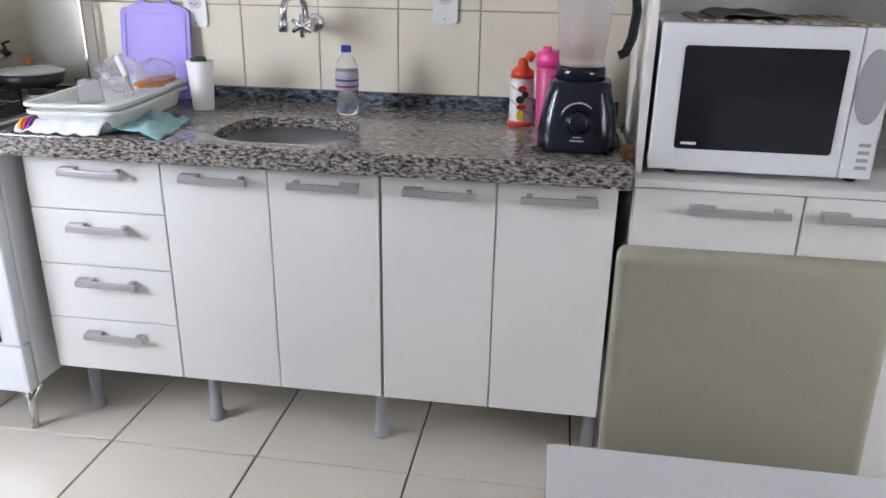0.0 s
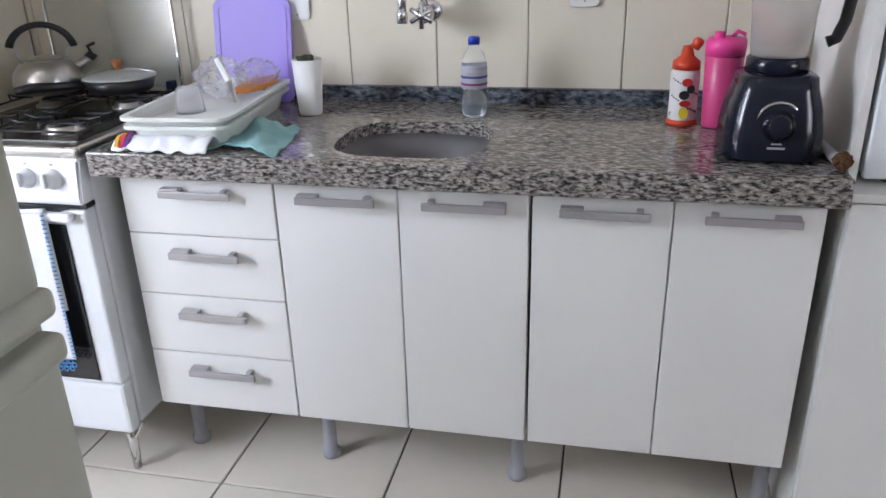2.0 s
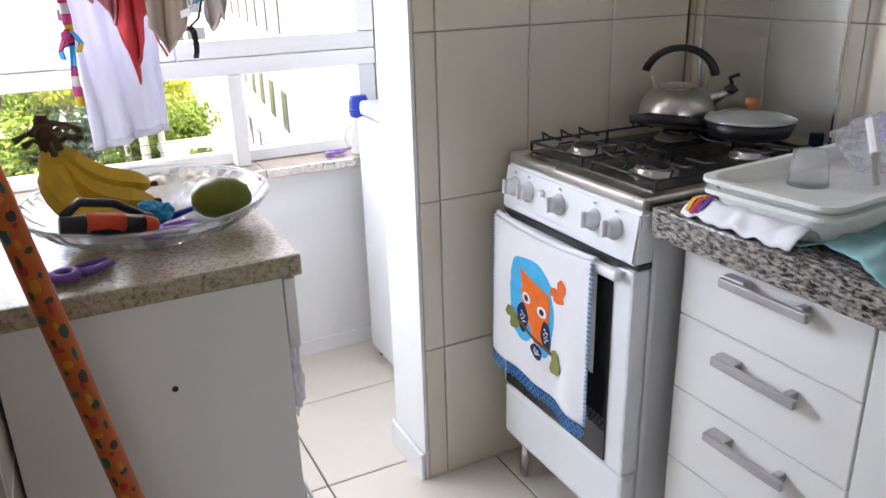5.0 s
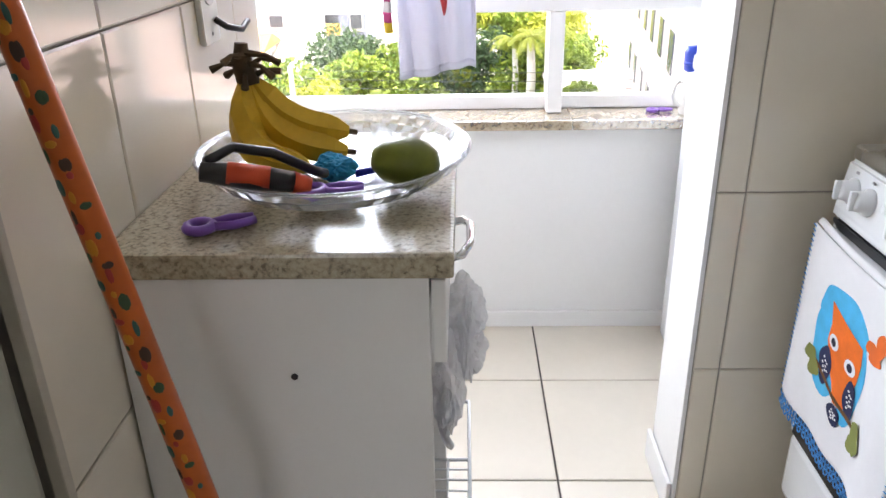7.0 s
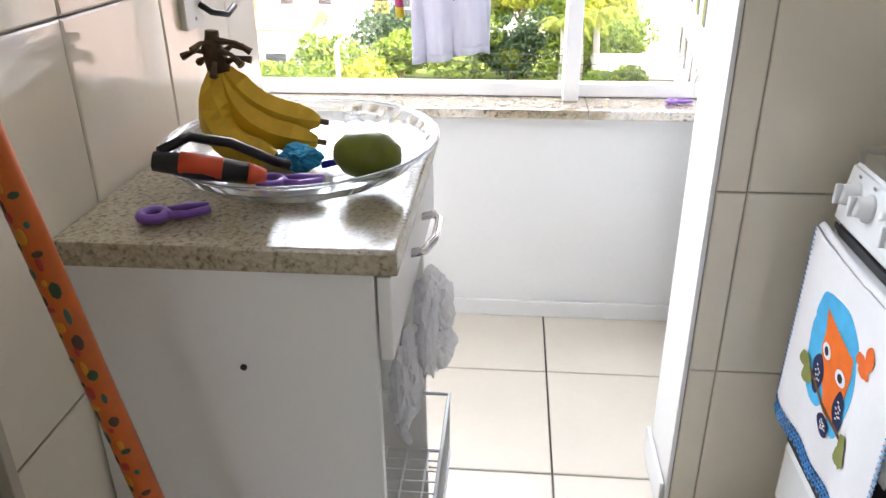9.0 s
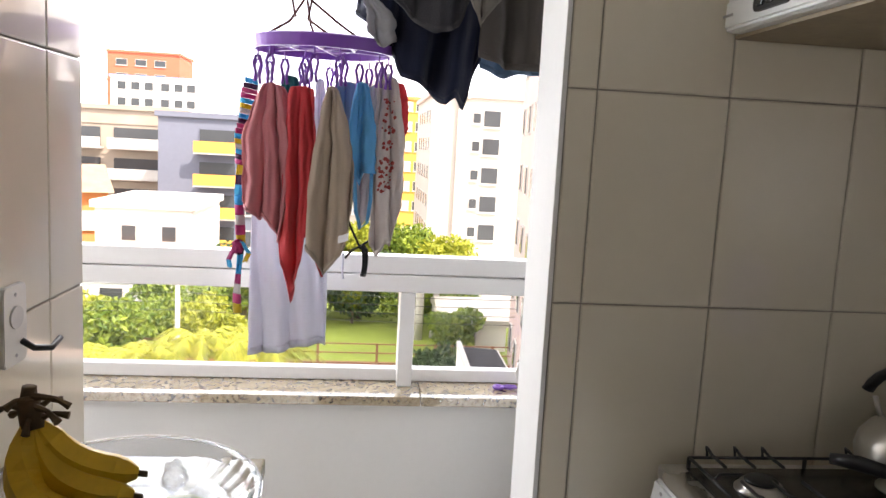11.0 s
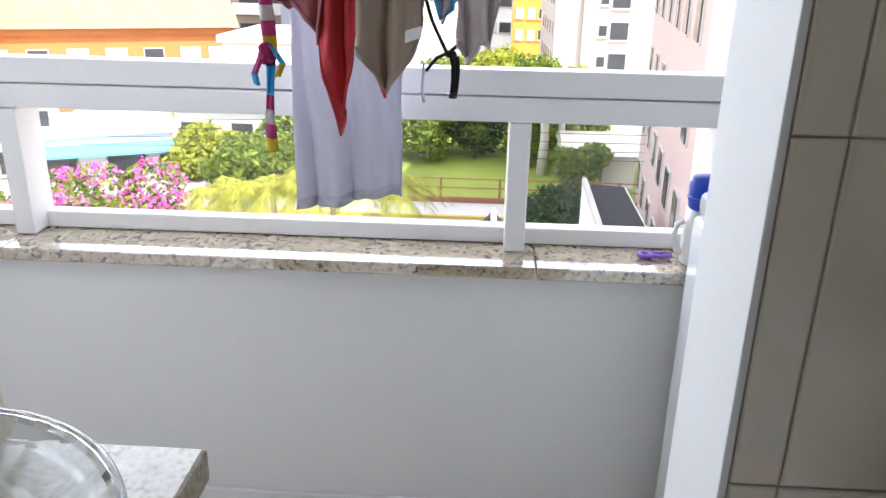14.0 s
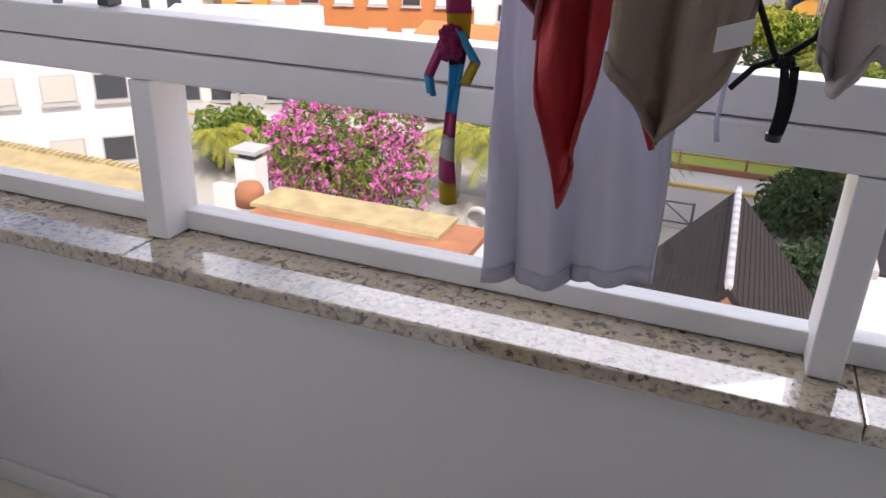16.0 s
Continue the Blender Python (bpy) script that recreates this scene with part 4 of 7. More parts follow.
rb = thing("squeeze_bottle", (-0.12, -1.95, 0.93), "white dotted squeeze bottle with a red lid", "bottle")
M_RED = mat("red plastic", (0.62, 0.06, 0.02), 0.35, vary=0.05)
part("body", lathe([(0.033, 0.012), (0.034, 0.016), (0.033, 0.06), (0.034, 0.12), (0.030, 0.132)], (-0.12, -1.95, 0.931), 28), mat("white bottle print", (0.7, 0.68, 0.66), 0.4), rb, smooth=True)
part("base_ring", lathe([(0.037, 0), (0.037, 0.010), (0.034, 0.012)], (-0.12, -1.95, 0.931), 28), M_RED, rb, smooth=True)
capr = part("cap", lathe([(0.033, 0), (0.032, 0.018), (0.016, 0.030), (0.011, 0.052), (0.006, 0.054)], (-0.12, -1.95, 1.063), 28), M_RED, rb, "red screw lid", True)
part("spout_cap", lathe([(0.012, 0), (0.013, 0.018), (0.010, 0.024)], (-0.125, -1.964, 1.112), 16, m=pose(0, 0, 0, 28, -10, 0)), M_RED, capr, smooth=True)
ink = {"black": (0.015, 0.015, 0.02), "scarlet": (0.5, 0.02, 0.02), "golden": (0.7, 0.5, 0.02)}
for y, z, ry, rz, c in ((-1.953, 1.035, 0.012, 0.010, "scarlet"), (-1.962, 1.020, 0.009, 0.010, "black"), (-1.948, 1.005, 0.012, 0.011, "black"), (-1.952, 0.985, 0.013, 0.008, "scarlet"), (-1.950, 0.962, 0.011, 0.014, "golden")):
    part("print_patch", outline_plate(ellipse(y, z, ry, rz, 14), -0.003, "x", -0.1525), mat(c + " print", ink[c], 0.5), rb)
for i in range(26):
    a, z = radians(115 + (i * 47) % 130), 0.955 + (i * 29 % 90) / 1000
    b = bmesh.new()
    bmesh.ops.create_icosphere(b, subdivisions=1, radius=0.0022)
    b.transform(Matrix.Translation((-0.12 + 0.034 * math.cos(a), -1.95 + 0.034 * math.sin(a), z)))
    part("print_dot", b, mat("black print", ink["black"], 0.5), rb)

pk = thing("shaker_bottle", (-0.14, -2.032, 0.93), "translucent pink shaker bottle with a bright pink lid", "bottle")
part("body", lathe([(0.036, 0), (0.038, 0.004), (0.044, 0.165), (0.042, 0.167)], (-0.14, -2.032, 0.931), 28), mat("pink plastic", (0.62, 0.07, 0.22), 0.3, vary=0.05), pk, smooth=True)
pl = part("lid", lathe([(0.045, 0), (0.046, 0.03), (0.040, 0.040), (0.0, 0.042)], (-0.14, -2.032, 1.098), 28), mat("bright pink plastic", (0.85, 0.07, 0.32), 0.35), pk, "bright pink screw lid", True)
part("spout", lathe([(0.013, 0), (0.012, 0.016), (0.0, 0.017)], (-0.155, -2.015, 1.137), 16), MATS["bright pink plastic"], pl, smooth=True)
part("loop", tube([(-0.135, -2.045, 1.138), (-0.14, -2.055, 1.152), (-0.145, -2.07, 1.146), (-0.145, -2.073, 1.13)], 0.005), MATS["bright pink plastic"], pl, smooth=True)
sb = thing("spray_bottle", (0.0, -2.13, 0.93), "white bottle with an orange and white cap behind the blender", "bottle")
part("body", lathe([(0.032, 0), (0.034, 0.004), (0.034, 0.13), (0.018, 0.155)], (0.0, -2.13, 0.931), 24), M_WHITE_PLASTIC, sb, smooth=True)
part("cap", lathe([(0.019, 0), (0.018, 0.03), (0.010, 0.05), (0.006, 0.075)], (0.0, -2.13, 1.087), 20), mat("orange plastic", (0.75, 0.20, 0.02), 0.35), sb, "orange pointed cap", True)

# blender
bl = thing("blender", (-0.36, -2.105, 0.93), "black blender with a clear jug and chrome speed dial", "blender")
M_BLENDER = mat("glossy blue-black plastic", (0.010, 0.012, 0.022), 0.16, vary=0.1)
prof = [(0.098, 0.0), (0.100, 0.006), (0.099, 0.05), (0.092, 0.10), (0.080, 0.14), (0.077, 0.162), (0.055, 0.168)]
b = bmesh.new()
rr = []
for r, z in prof:
    rr.append([b.verts.new((-0.36 + u * 1.02, -2.105 + v * 0.97, 0.934 + z)) for u, v in round_rect(-r, r, -r, r, r * 0.55, 6)])
for a, c in zip(rr, rr[1:]):
    for i in range(len(a)):
        b.faces.new((a[i], a[(i + 1) % len(a)], c[(i + 1) % len(a)], c[i]))
b.faces.new(rr[0][::-1])
b.faces.new(rr[-1])
part("motor_base", b, M_BLENDER, bl, smooth=True)
dial = part("dial", lathe([(0.030, 0), (0.031, 0.006), (0.024, 0.012), (0.022, 0.024), (0.018, 0.026)], (-0.456, -2.105, 1.008), 24, m=pose(0, 0, 0, 0, -82, 0)), M_BLENDER, bl, "round speed dial", True)
arc = [(-0.452 + 0.0005 * k, -2.105 + 0.043 * math.cos(radians(a)), 1.010 + 0.043 * math.sin(radians(a))) for k, a in enumerate(range(10, 171, 16))]
part("dial_arc", tube(arc, 0.004, n=6), M_CHROME, bl, "chrome scale arc", True)
part("badge", bx(-0.4615, -0.4585, -2.122, -2.088, 0.958, 0.966), M_FOOT, bl)
part("badge", bx(-0.4615, -0.4585, -2.115, -2.095, 0.971, 0.974), M_FOOT, bl)
part("collar", lathe([(0.062, 0), (0.060, 0.03), (0.055, 0.034)], (-0.36, -2.105, 1.098), 24), M_BLENDER, bl, smooth=True)
jug = lathe([(0.052, 0), (0.055, 0.01), (0.070, 0.20), (0.074, 0.235), (0.071, 0.235), (0.066, 0.20), (0.050, 0.02), (0.0, 0.018)], (-0.36, -2.105, 1.130), 28)
M_JUG = mat("hazy clear jug plastic", (0.90, 0.88, 0.87), 0.28, vary=0, transmission=0.82, ior=1.08)
jo = part("jug", jug, M_JUG, bl, "clear plastic jug", True)
part("jug_handle", tube([(-0.36, -2.172, 1.335), (-0.36, -2.20, 1.340), (-0.36, -2.218, 1.32), (-0.36, -2.226, 1.26), (-0.36, -2.220, 1.20), (-0.36, -2.208, 1.165), (-0.36, -2.192, 1.158)], 0.012, n=10), M_BLACK, jo, "black jug handle", True)
part("jug_lid", lathe([(0.077, 0), (0.078, 0.02), (0.06, 0.03), (0, 0.03)], (-0.36, -2.105, 1.3655), 28), M_BLENDER, bl, "dark jug lid", True)
bag("residue", (-0.36, -2.10, 1.165), 0.026, 5.0, "orange fruit residue", mat("orange pulp", (0.72, 0.48, 0.36), 0.6), (1.2, 1.2, 0.6), jo)
part("power_cord", tube([(-0.30, -2.20, 0.94), (-0.27, -2.225, 0.950), (-0.25, -2.228, 0.965), (-0.22, -2.225, 0.955), (-0.18, -2.21, 0.936), (-0.12, -2.20, 0.936)], 0.0035), M_BLACK, bl, "black power cord", True)
part("power_cord", tube([(-0.42, -2.008, 0.936), (-0.44, -1.996, 0.937), (-0.46, -2.0, 0.937), (-0.465, -2.012, 0.937)], 0.0035), M_BLACK, bl, "black power cord", True)
gr = thing("brush", (-0.34, -2.238, 0.93), "grey handled brush with a brown bristle head on the worktop edge", "brush")
part("handle", tube([(-0.20, -2.222, 0.944), (-0.46, -2.222, 0.944)], 0.009, radii=[0.007, 0.011], n=10), M_FOOT, gr, smooth=True)
bag("bristle_head", (-0.485, -2.224, 0.950), 0.019, 9.0, "brown bristle head", mat("brown bristles", (0.10, 0.045, 0.015), 0.9, vary=0.5, scale=60, bump=0.8), (1.1, 0.9, 0.95), gr)

# stove top: kettle and pan
ket = thing("kettle", (-0.12, -0.185, 0.972), "brushed steel whistling kettle with a black handle on the stove", "kettle")
kc = (-0.12, -0.185, 0.974)
part("body", lathe([(0.083, 0), (0.090, 0.008), (0.094, 0.035), (0.088, 0.068), (0.070, 0.098), (0.048, 0.112), (0.044, 0.116), (0.03, 0.122), (0, 0.124)], kc, 36), M_STEEL, ket, smooth=True)
part("lid_rim", lathe([(0.050, 0.111), (0.0505, 0.1135), (0.047, 0.1145)], kc, 30), M_CHROME, ket, smooth=True)
d = Vector((0.72, -0.69, 0)).normalized()
k0 = Vector(kc)
part("spout", tube([k0 + d * 0.072 + Vector((0, 0, 0.070)), k0 + d * 0.098 + Vector((0, 0, 0.088)), k0 + d * 0.118 + Vector((0, 0, 0.104))], 0.014, radii=[0.020, 0.015, 0.013], n=12), M_STEEL, ket, smooth=True)
wh = part("whistle", tube([k0 + d * 0.116 + Vector((0, 0, 0.100)), k0 + d * 0.132 + Vector((0, 0, 0.116))], 0.016, n=12), M_BLACK, ket, "black spout whistle", True)
part("whistle_lever", tube([k0 + d * 0.125 + Vector((0, 0, 0.122)), k0 + d * 0.118 + Vector((0, 0, 0.142)), k0 + d * 0.140 + Vector((0, 0, 0.152))], 0.006), M_BLACK, wh, smooth=True)
for s in (1, -1):
    part("handle_strut", tube([k0 + d * s * 0.055 + Vector((0, 0, 0.105)), k0 + d * s * 0.068 + Vector((0, 0, 0.150))], 0.005), M_STEEL, ket, smooth=True)
part("handle", tube([k0 + d * (0.085 * math.cos(radians(a))) + Vector((0, 0, 0.135 + 0.095 * math.sin(radians(a)))) for a in range(8, 173, 12)], 0.011, n=10), M_BLACK, ket, "arched black handle", True)

panb = thing("frying_pan", (-0.075, -0.385, 0.972), "black frying pan with a glass lid on the stove", "pan")
pc = (-0.075, -0.385, 0.974)
part("pan", lathe([(0.080, 0), (0.086, 0.003), (0.100, 0.036), (0.097, 0.036), (0.082, 0.006), (0, 0.005)], pc, 36), M_IRON, panb, smooth=True)
part("handle", tube([(-0.15, -0.325, 1.000), (-0.19, -0.29, 1.006), (-0.245, -0.235, 1.010), (-0.275, -0.205, 1.006)], 0.012, radii=[0.009, 0.011, 0.014, 0.010], n=10), M_BLACK, panb, "long black pan handle", True)
plid = part("lid", lathe([(0.1, 0.038), (0.102, 0.041), (0.096, 0.046), (0.06, 0.056), (0.02, 0.060), (0, 0.060)], pc, 36), mat("pale lid glass", (0.72, 0.74, 0.72), 0.08, vary=0.03, transmission=0.55), panb, "domed glass lid", True)
part("knob", lathe([(0.011, 0.060), (0.010, 0.066), (0.016, 0.072), (0.016, 0.084), (0.012, 0.087), (0, 0.087)], pc, 20), mat("reddish wood knob", (0.36, 0.13, 0.05), 0.45, vary=0.2), plid, "reddish wooden knob", True)

# towel on the oven handle, with appliqué print
tw = thing("kitchen_towel", (-0.578, -0.235, 0.33), "white kitchen towel with an owl print on the oven handle", "towel")
TY0, TY1, TZ0, TZ1 = -0.462, -0.072, 0.415, 0.778


def towel(u, v):
    y = TY1 - (TY1 - TY0) * u
    sag = 0.030 * u
    z = TZ1 + 0.004 - 0.012 * math.sin(math.pi * u) - (TZ1 - TZ0 + sag) * v
    x = -0.577 - 0.006 * math.sin(7 * u + 1.0) * (0.25 + v) - 0.004 * math.sin(17 * u) * v
    return Vector((x, y, z))


part("fabric", rolled(towel, 40, 40, 0.002), M_FABRIC_WHITE, tw, smooth=True)
part("back_flap", rolled(lambda u, v: Vector((-0.560 - 0.002 * math.sin(9 * u), TY1 - 0.02 - 0.365 * u, TZ1 - 0.02 - 0.24 * v)), 14, 14, 0.002), M_FABRIC_WHITE, tw, smooth=True)
part("top_fold", rolled(lambda u, v: Vector((-0.577 + 0.017 * v, TY1 - 0.390 * u, TZ1 + 0.006 + 0.008 * math.sin(math.pi * v) - 0.012 * math.sin(math.pi * u))), 14, 5, 0.002), M_FABRIC_WHITE, tw, smooth=True)


def patch(pts, c, nm, lift):
    """A flat print on the towel from an outline in towel coordinates."""
    b = bmesh.new()
    f = b.faces.new([b.verts.new((u, v, 0)) for u, v in pts])
    bmesh.ops.triangulate(b, faces=[f])
    for k in range(2 if len(pts) > 10 else 1):
        bmesh.ops.subdivide_edges(b, edges=[e for e in b.edges if e.calc_length() > 0.04], cuts=3, use_grid_fill=True)
        bmesh.ops.triangulate(b, faces=list(b.faces))
    for w in b.verts:
        w.co = towel(w.co.x, w.co.y) + Vector((-0.0022 - 0.0006 * lift, 0, 0))
    part("print", b, mat(nm + " towel print", c, 0.9, vary=0.15, scale=40, fine=400), tw)


def blob(cu, cv, ru, rv, n=30, wob=0.12, seed=0):
    return [(cu + ru * math.cos(2 * math.pi * i / n) * (1 + wob * math.sin(3 * i * 2 * math.pi / n + seed)), cv + rv * math.sin(2 * math.pi * i / n) * (1 + wob * math.cos(2 * i * 2 * math.pi / n + seed))) for i in range(n)]


SKY = (0.06, 0.42, 0.72)
patch(blob(0.40, 0.28, 0.21, 0.13, seed=1), SKY, "sky blue", 0)
patch(blob(0.35, 0.49, 0.165, 0.25, seed=2), SKY, "sky blue", 0.5)
patch(blob(0.55, 0.50, 0.10, 0.24, seed=3), SKY, "sky blue", 0.7)
OWL = (0.80, 0.16, 0.015)
patch([(0.30, 0.25), (0.35, 0.32), (0.46, 0.345), (0.60, 0.325), (0.61, 0.40), (0.60, 0.50), (0.57, 0.60), (0.54, 0.70), (0.46, 0.70), (0.42, 0.62), (0.36, 0.55), (0.315, 0.45), (0.325, 0.36)], OWL, "orange", 2)
for cu, cv in ((0.375, 0.43), (0.535, 0.46)):
    patch(blob(cu, cv, 0.045, 0.038, 18, 0.02), (0.75, 0.75, 0.78), "white eye", 3)
    patch(blob(cu, cv, 0.022, 0.022, 14, 0.02), (0.02, 0.02, 0.04), "dark", 4)
for cu, cv, ru, rv in ((0.335, 0.585, 0.06, 0.095), (0.575, 0.605, 0.045, 0.10), (0.485, 0.755, 0.055, 0.05)):
    patch(blob(cu, cv, ru, rv, seed=cu * 9), (0.015, 0.02, 0.07), "navy", 3)
    for i in range(9):
        patch(blob(cu + ru * 0.6 * math.cos(i * 2.4) * (0.3 + 0.07 * i), cv + rv * 0.6 * math.sin(i * 2.4) * (0.3 + 0.07 * i), 0.008, 0.006, 8, 0), (0.75, 0.75, 0.78), "white dot", 4)
patch([(0.20, 0.585), (0.45, 0.66), (0.70, 0.70), (0.70, 0.725), (0.45, 0.685), (0.20, 0.61)], (0.13, 0.06, 0.02), "brown branch", 4)
for cu, cv in ((0.215, 0.60), (0.25, 0.66), (0.675, 0.70), (0.70, 0.76), (0.66, 0.78)):
    patch(blob(cu, cv, 0.045, 0.05, 16, 0.2, cu * 30), (0.20, 0.22, 0.06), "olive leaf", 5)
for a in ((0.66, 0.28, 0.05, 0.035), (0.73, 0.24, 0.045, 0.06), (0.70, 0.31, 0.06, 0.03)):
    patch(blob(*a, 16, 0.15, a[0] * 20), (0.72, 0.14, 0.02), "butterfly", 2)
M_HEM = mat("blue crochet yarn", (0.07, 0.28, 0.62), 0.9, vary=0.3, scale=90)
hem = bmesh.new()
for row in range(3):
    for i in range(24):
        p = towel((i + 0.5 + 0.5 * (row % 2)) / 24.5, 1.0) + Vector((-0.001, 0, -0.006 - row * 0.011))
        tube([p + Vector((0, 0.0065 * math.cos(a), 0.0065 * math.sin(a))) for a in np.linspace(0, 2 * math.pi, 7)[:-1]], 0.0018, hem, 4, closed=True)
tagged(part("crochet_hem", hem, M_HEM, tw), "blue crocheted hem", kind="stuff")
for u in (0.0, 1.0):
    st = bmesh.new()
    for i in range(36):
        p = towel(u, (i + 0.5) / 36)
        tube([p + Vector((-0.002, (0.004 if u else -0.004) * 1.5, 0)), p + Vector((-0.002, (-0.003 if u == 0 else 0.003) * -1.5, 0.001))], 0.0016, st, 4)
    part("edge_stitch", st, M_HEM, tw, "blue edge stitching")

# microwave mats
mt = thing("table_mat", (-0.25, -2.55, 1.246), "pale woven mats and papers lying on the microwave", "mat")
M_STRAW = mat("pale straw", (0.42, 0.38, 0.30), 0.8, vary=0.25, scale=80)
for i in range(46):
    yy = -2.36 - i * 0.0085
    part("slat", bx(-0.43 + 0.004 * math.sin(i * 2.1), -0.15, yy - 0.0034, yy + 0.0034, 1.246, 1.251 + 0.002 * math.sin(i * 1.3)), M_STRAW, mt)
solo("folded_paper", rolled(lambda u, v: Vector((-0.42 + 0.26 * v, -2.40 - 0.16 * u, 1.255 + 0.012 * math.sin(3.1 * u) + 0.004 * math.sin(9 * u))), 16, 4, 0.003), mat("dark printed paper", (0.05, 0.05, 0.05), 0.6, vary=0.5, scale=30), "dark folded papers lying on the microwave", "paper")

# ---- on and round the fruit cabinet ----
M_CRYSTAL = mat("clear pressed glass", (0.93, 0.95, 0.97), 0.07, vary=0, transmission=0.9, ior=1.22)
fb = thing("fruit_bowl", (-1.405, -0.50, 1.014), "oval clear pressed-glass fruit bowl on the granite top", "bowl")


def bowl_mesh():
    b = bmesh.new()
    prof = [(0.62, 0.001), (0.66, 0.004), (0.80, 0.018), (0.93, 0.040), (0.985, 0.056), (1.0, 0.060), (0.985, 0.062), (0.955, 0.058), (0.90, 0.042), (0.77, 0.022), (0.60, 0.008)]
    n = 72
    rr = []
    for k, (f, z) in enumerate(prof):
        out = 1 if k < 5 else 0
        rr.append([b.verts.new((-1.405 + 0.172 * f * (1 + out * 0.012 * (i % 2)) * math.cos(2 * math.pi * i / n), -0.50 + 0.138 * f * (1 + out * 0.012 * (i % 2)) * math.sin(2 * math.pi * i / n), 1.0145 + z)) for i in range(n)])
    for a, c in zip(rr, rr[1:]):
        for i in range(n):
            b.faces.new((a[i], a[(i + 1) % n], c[(i + 1) % n], c[i]))
    b.faces.new(rr[0][::-1])
    b.faces.new(rr[-1])
    return b


part("bowl", bowl_mesh(), M_CRYSTAL, fb, smooth=False)
part("rim", tube([(-1.405 + 0.171 * math.cos(a), -0.50 + 0.137 * math.sin(a), 1.0755) for a in np.linspace(0, 2 * math.pi, 65)[:-1]], 0.0028, n=6, closed=True), M_CRYSTAL, fb, smooth=True)
M_BANANA = mat("ripe banana skin", (0.66, 0.40, 0.02), 0.45, vary=0.14, scale=28, fine=120)
M_STEM = mat("brown banana stem", (0.09, 0.055, 0.025), 0.8, vary=0.4, scale=60)
bn = thing("bananas", (-1.49, -0.49, 1.03), "bunch of ripe yellow bananas with brown stems in the bowl", "bananas")
stem = Vector((-1.536, -0.446, 1.136))
for i, (ex, ey, ez, bow) in enumerate(((-1.412, -0.425, 1.052, 0.022), (-1.412, -0.446, 1.030, 0.034), (-1.455, -0.500, 1.026, 0.044), (-1.480, -0.400, 1.030, 0.030))):
    e = Vector((ex, ey, ez))
    pts, rad = [], []
    for k in range(13):
        t = k / 12
        p = stem.lerp(e, t) + Vector((0, 0, -1)) * bow * math.sin(math.pi * t) * 0.3 + Vector((-0.75, -0.25, -0.35)) * bow * math.sin(math.pi * t)
        pts.append(p + Vector((0, 0, 0.012)))
        rad.append(0.006 + 0.0160 * min(1, t * 4.2, (1.02 - t) * 7) if t > 0 else 0.006)
    bo2 = part("banana", tube(pts, 0.018, n=6, radii=rad), M_BANANA, bn, smooth=False)
    part("tip", tube([pts[-1], pts[-1] + (pts[-1] - pts[-2]).normalized() * 0.012], 0.0045, n=6), M_STEM, bo2)
st = bmesh.new()
tube([stem + Vector((0.004, -0.004, -0.004)), stem + Vector((-0.006, 0.004, 0.03)), stem + Vector((-0.004, 0.004, 0.05))], 0.014, st, 8, radii=[0.016, 0.014, 0.009])
for k in range(9):
    a = k * 2.4
    q = stem + Vector((0, 0, 0.006 + 0.004 * k))
    e = q + Vector((0.045 * math.cos(a), 0.03 * math.sin(a), 0.008 - 0.012 * (k % 3)))
    part("stub", tube([q, q.lerp(e, 0.6) + Vector((0, 0, 0.006)), e], 0.004, n=6, radii=[0.006, 0.003, 0.0055]), M_STEM, bn)
part("stalk", st, M_STEM, bn, "withered brown stalk", True)
mg = lathe([(0, -0.044), (0.014, -0.041), (0.026, -0.026), (0.031, 0), (0.028, 0.022), (0.017, 0.038), (0.005, 0.043), (0, 0.043)], (-1.326, -0.540, 1.056), 28, m=pose(0, 0, 0, 90, 8, 74))
solo("mango", mg, mat("green mango skin", (0.13, 0.15, 0.012), 0.38, vary=0.3, scale=18, fine=160), "green mango lying in the glass bowl", "mango", smooth=True)
tl = thing("pocket_tool", (-1.49, -0.60, 1.07), "black and orange pocket tool lying across the bowl rim", "tool")
part("body", tube([(-1.541, -0.654, 1.083), (-1.49, -0.645, 1.074), (-1.444, -0.630, 1.062)], 0.013, radii=[0.011, 0.015, 0.012], n=10), M_BLACK, tl, smooth=True)
M_ORANGE = mat("orange red rubber", (0.62, 0.07, 0.02), 0.5)
part("grip", tube([(-1.512, -0.653, 1.0815), (-1.468, -0.644, 1.0725)], 0.0125, n=10), M_ORANGE, tl, "orange grip inlay", True)
part("end_cap", tube([(-1.446, -0.631, 1.0625), (-1.428, -0.624, 1.057)], 0.0125, radii=[0.013, 0.008], n=10), M_ORANGE, tl, "orange end cap", True)
part("lanyard", tube([(-1.535, -0.648, 1.092), (-1.515, -0.612, 1.098), (-1.475, -0.595, 1.086), (-1.435, -0.560, 1.052), (-1.425, -0.545, 1.044)], 0.006), M_BLACK, tl, "black lanyard loop", True)
bag("hair_tie", (-1.421, -0.510, 1.040), 0.020, 4.4, "bright blue twisted hair tie in the bowl", mat("bright blue fabric", (0.02, 0.27, 0.50), 0.8, vary=0.3, scale=70), (1.3, 1, 0.8))
bag("foil_wrapper", (-1.372, -0.395, 1.046), 0.016, 8.4, "crumpled clear candy wrapper in the bowl", M_FILM, (1, 1, 1.3))
solo("pen", tube([(-1.395, -0.500, 1.028), (-1.350, -0.470, 1.030)], 0.005), mat("dark blue pen plastic", (0.01, 0.02, 0.35), 0.35), "short dark blue pen lying in the bowl", "pen", smooth=True)


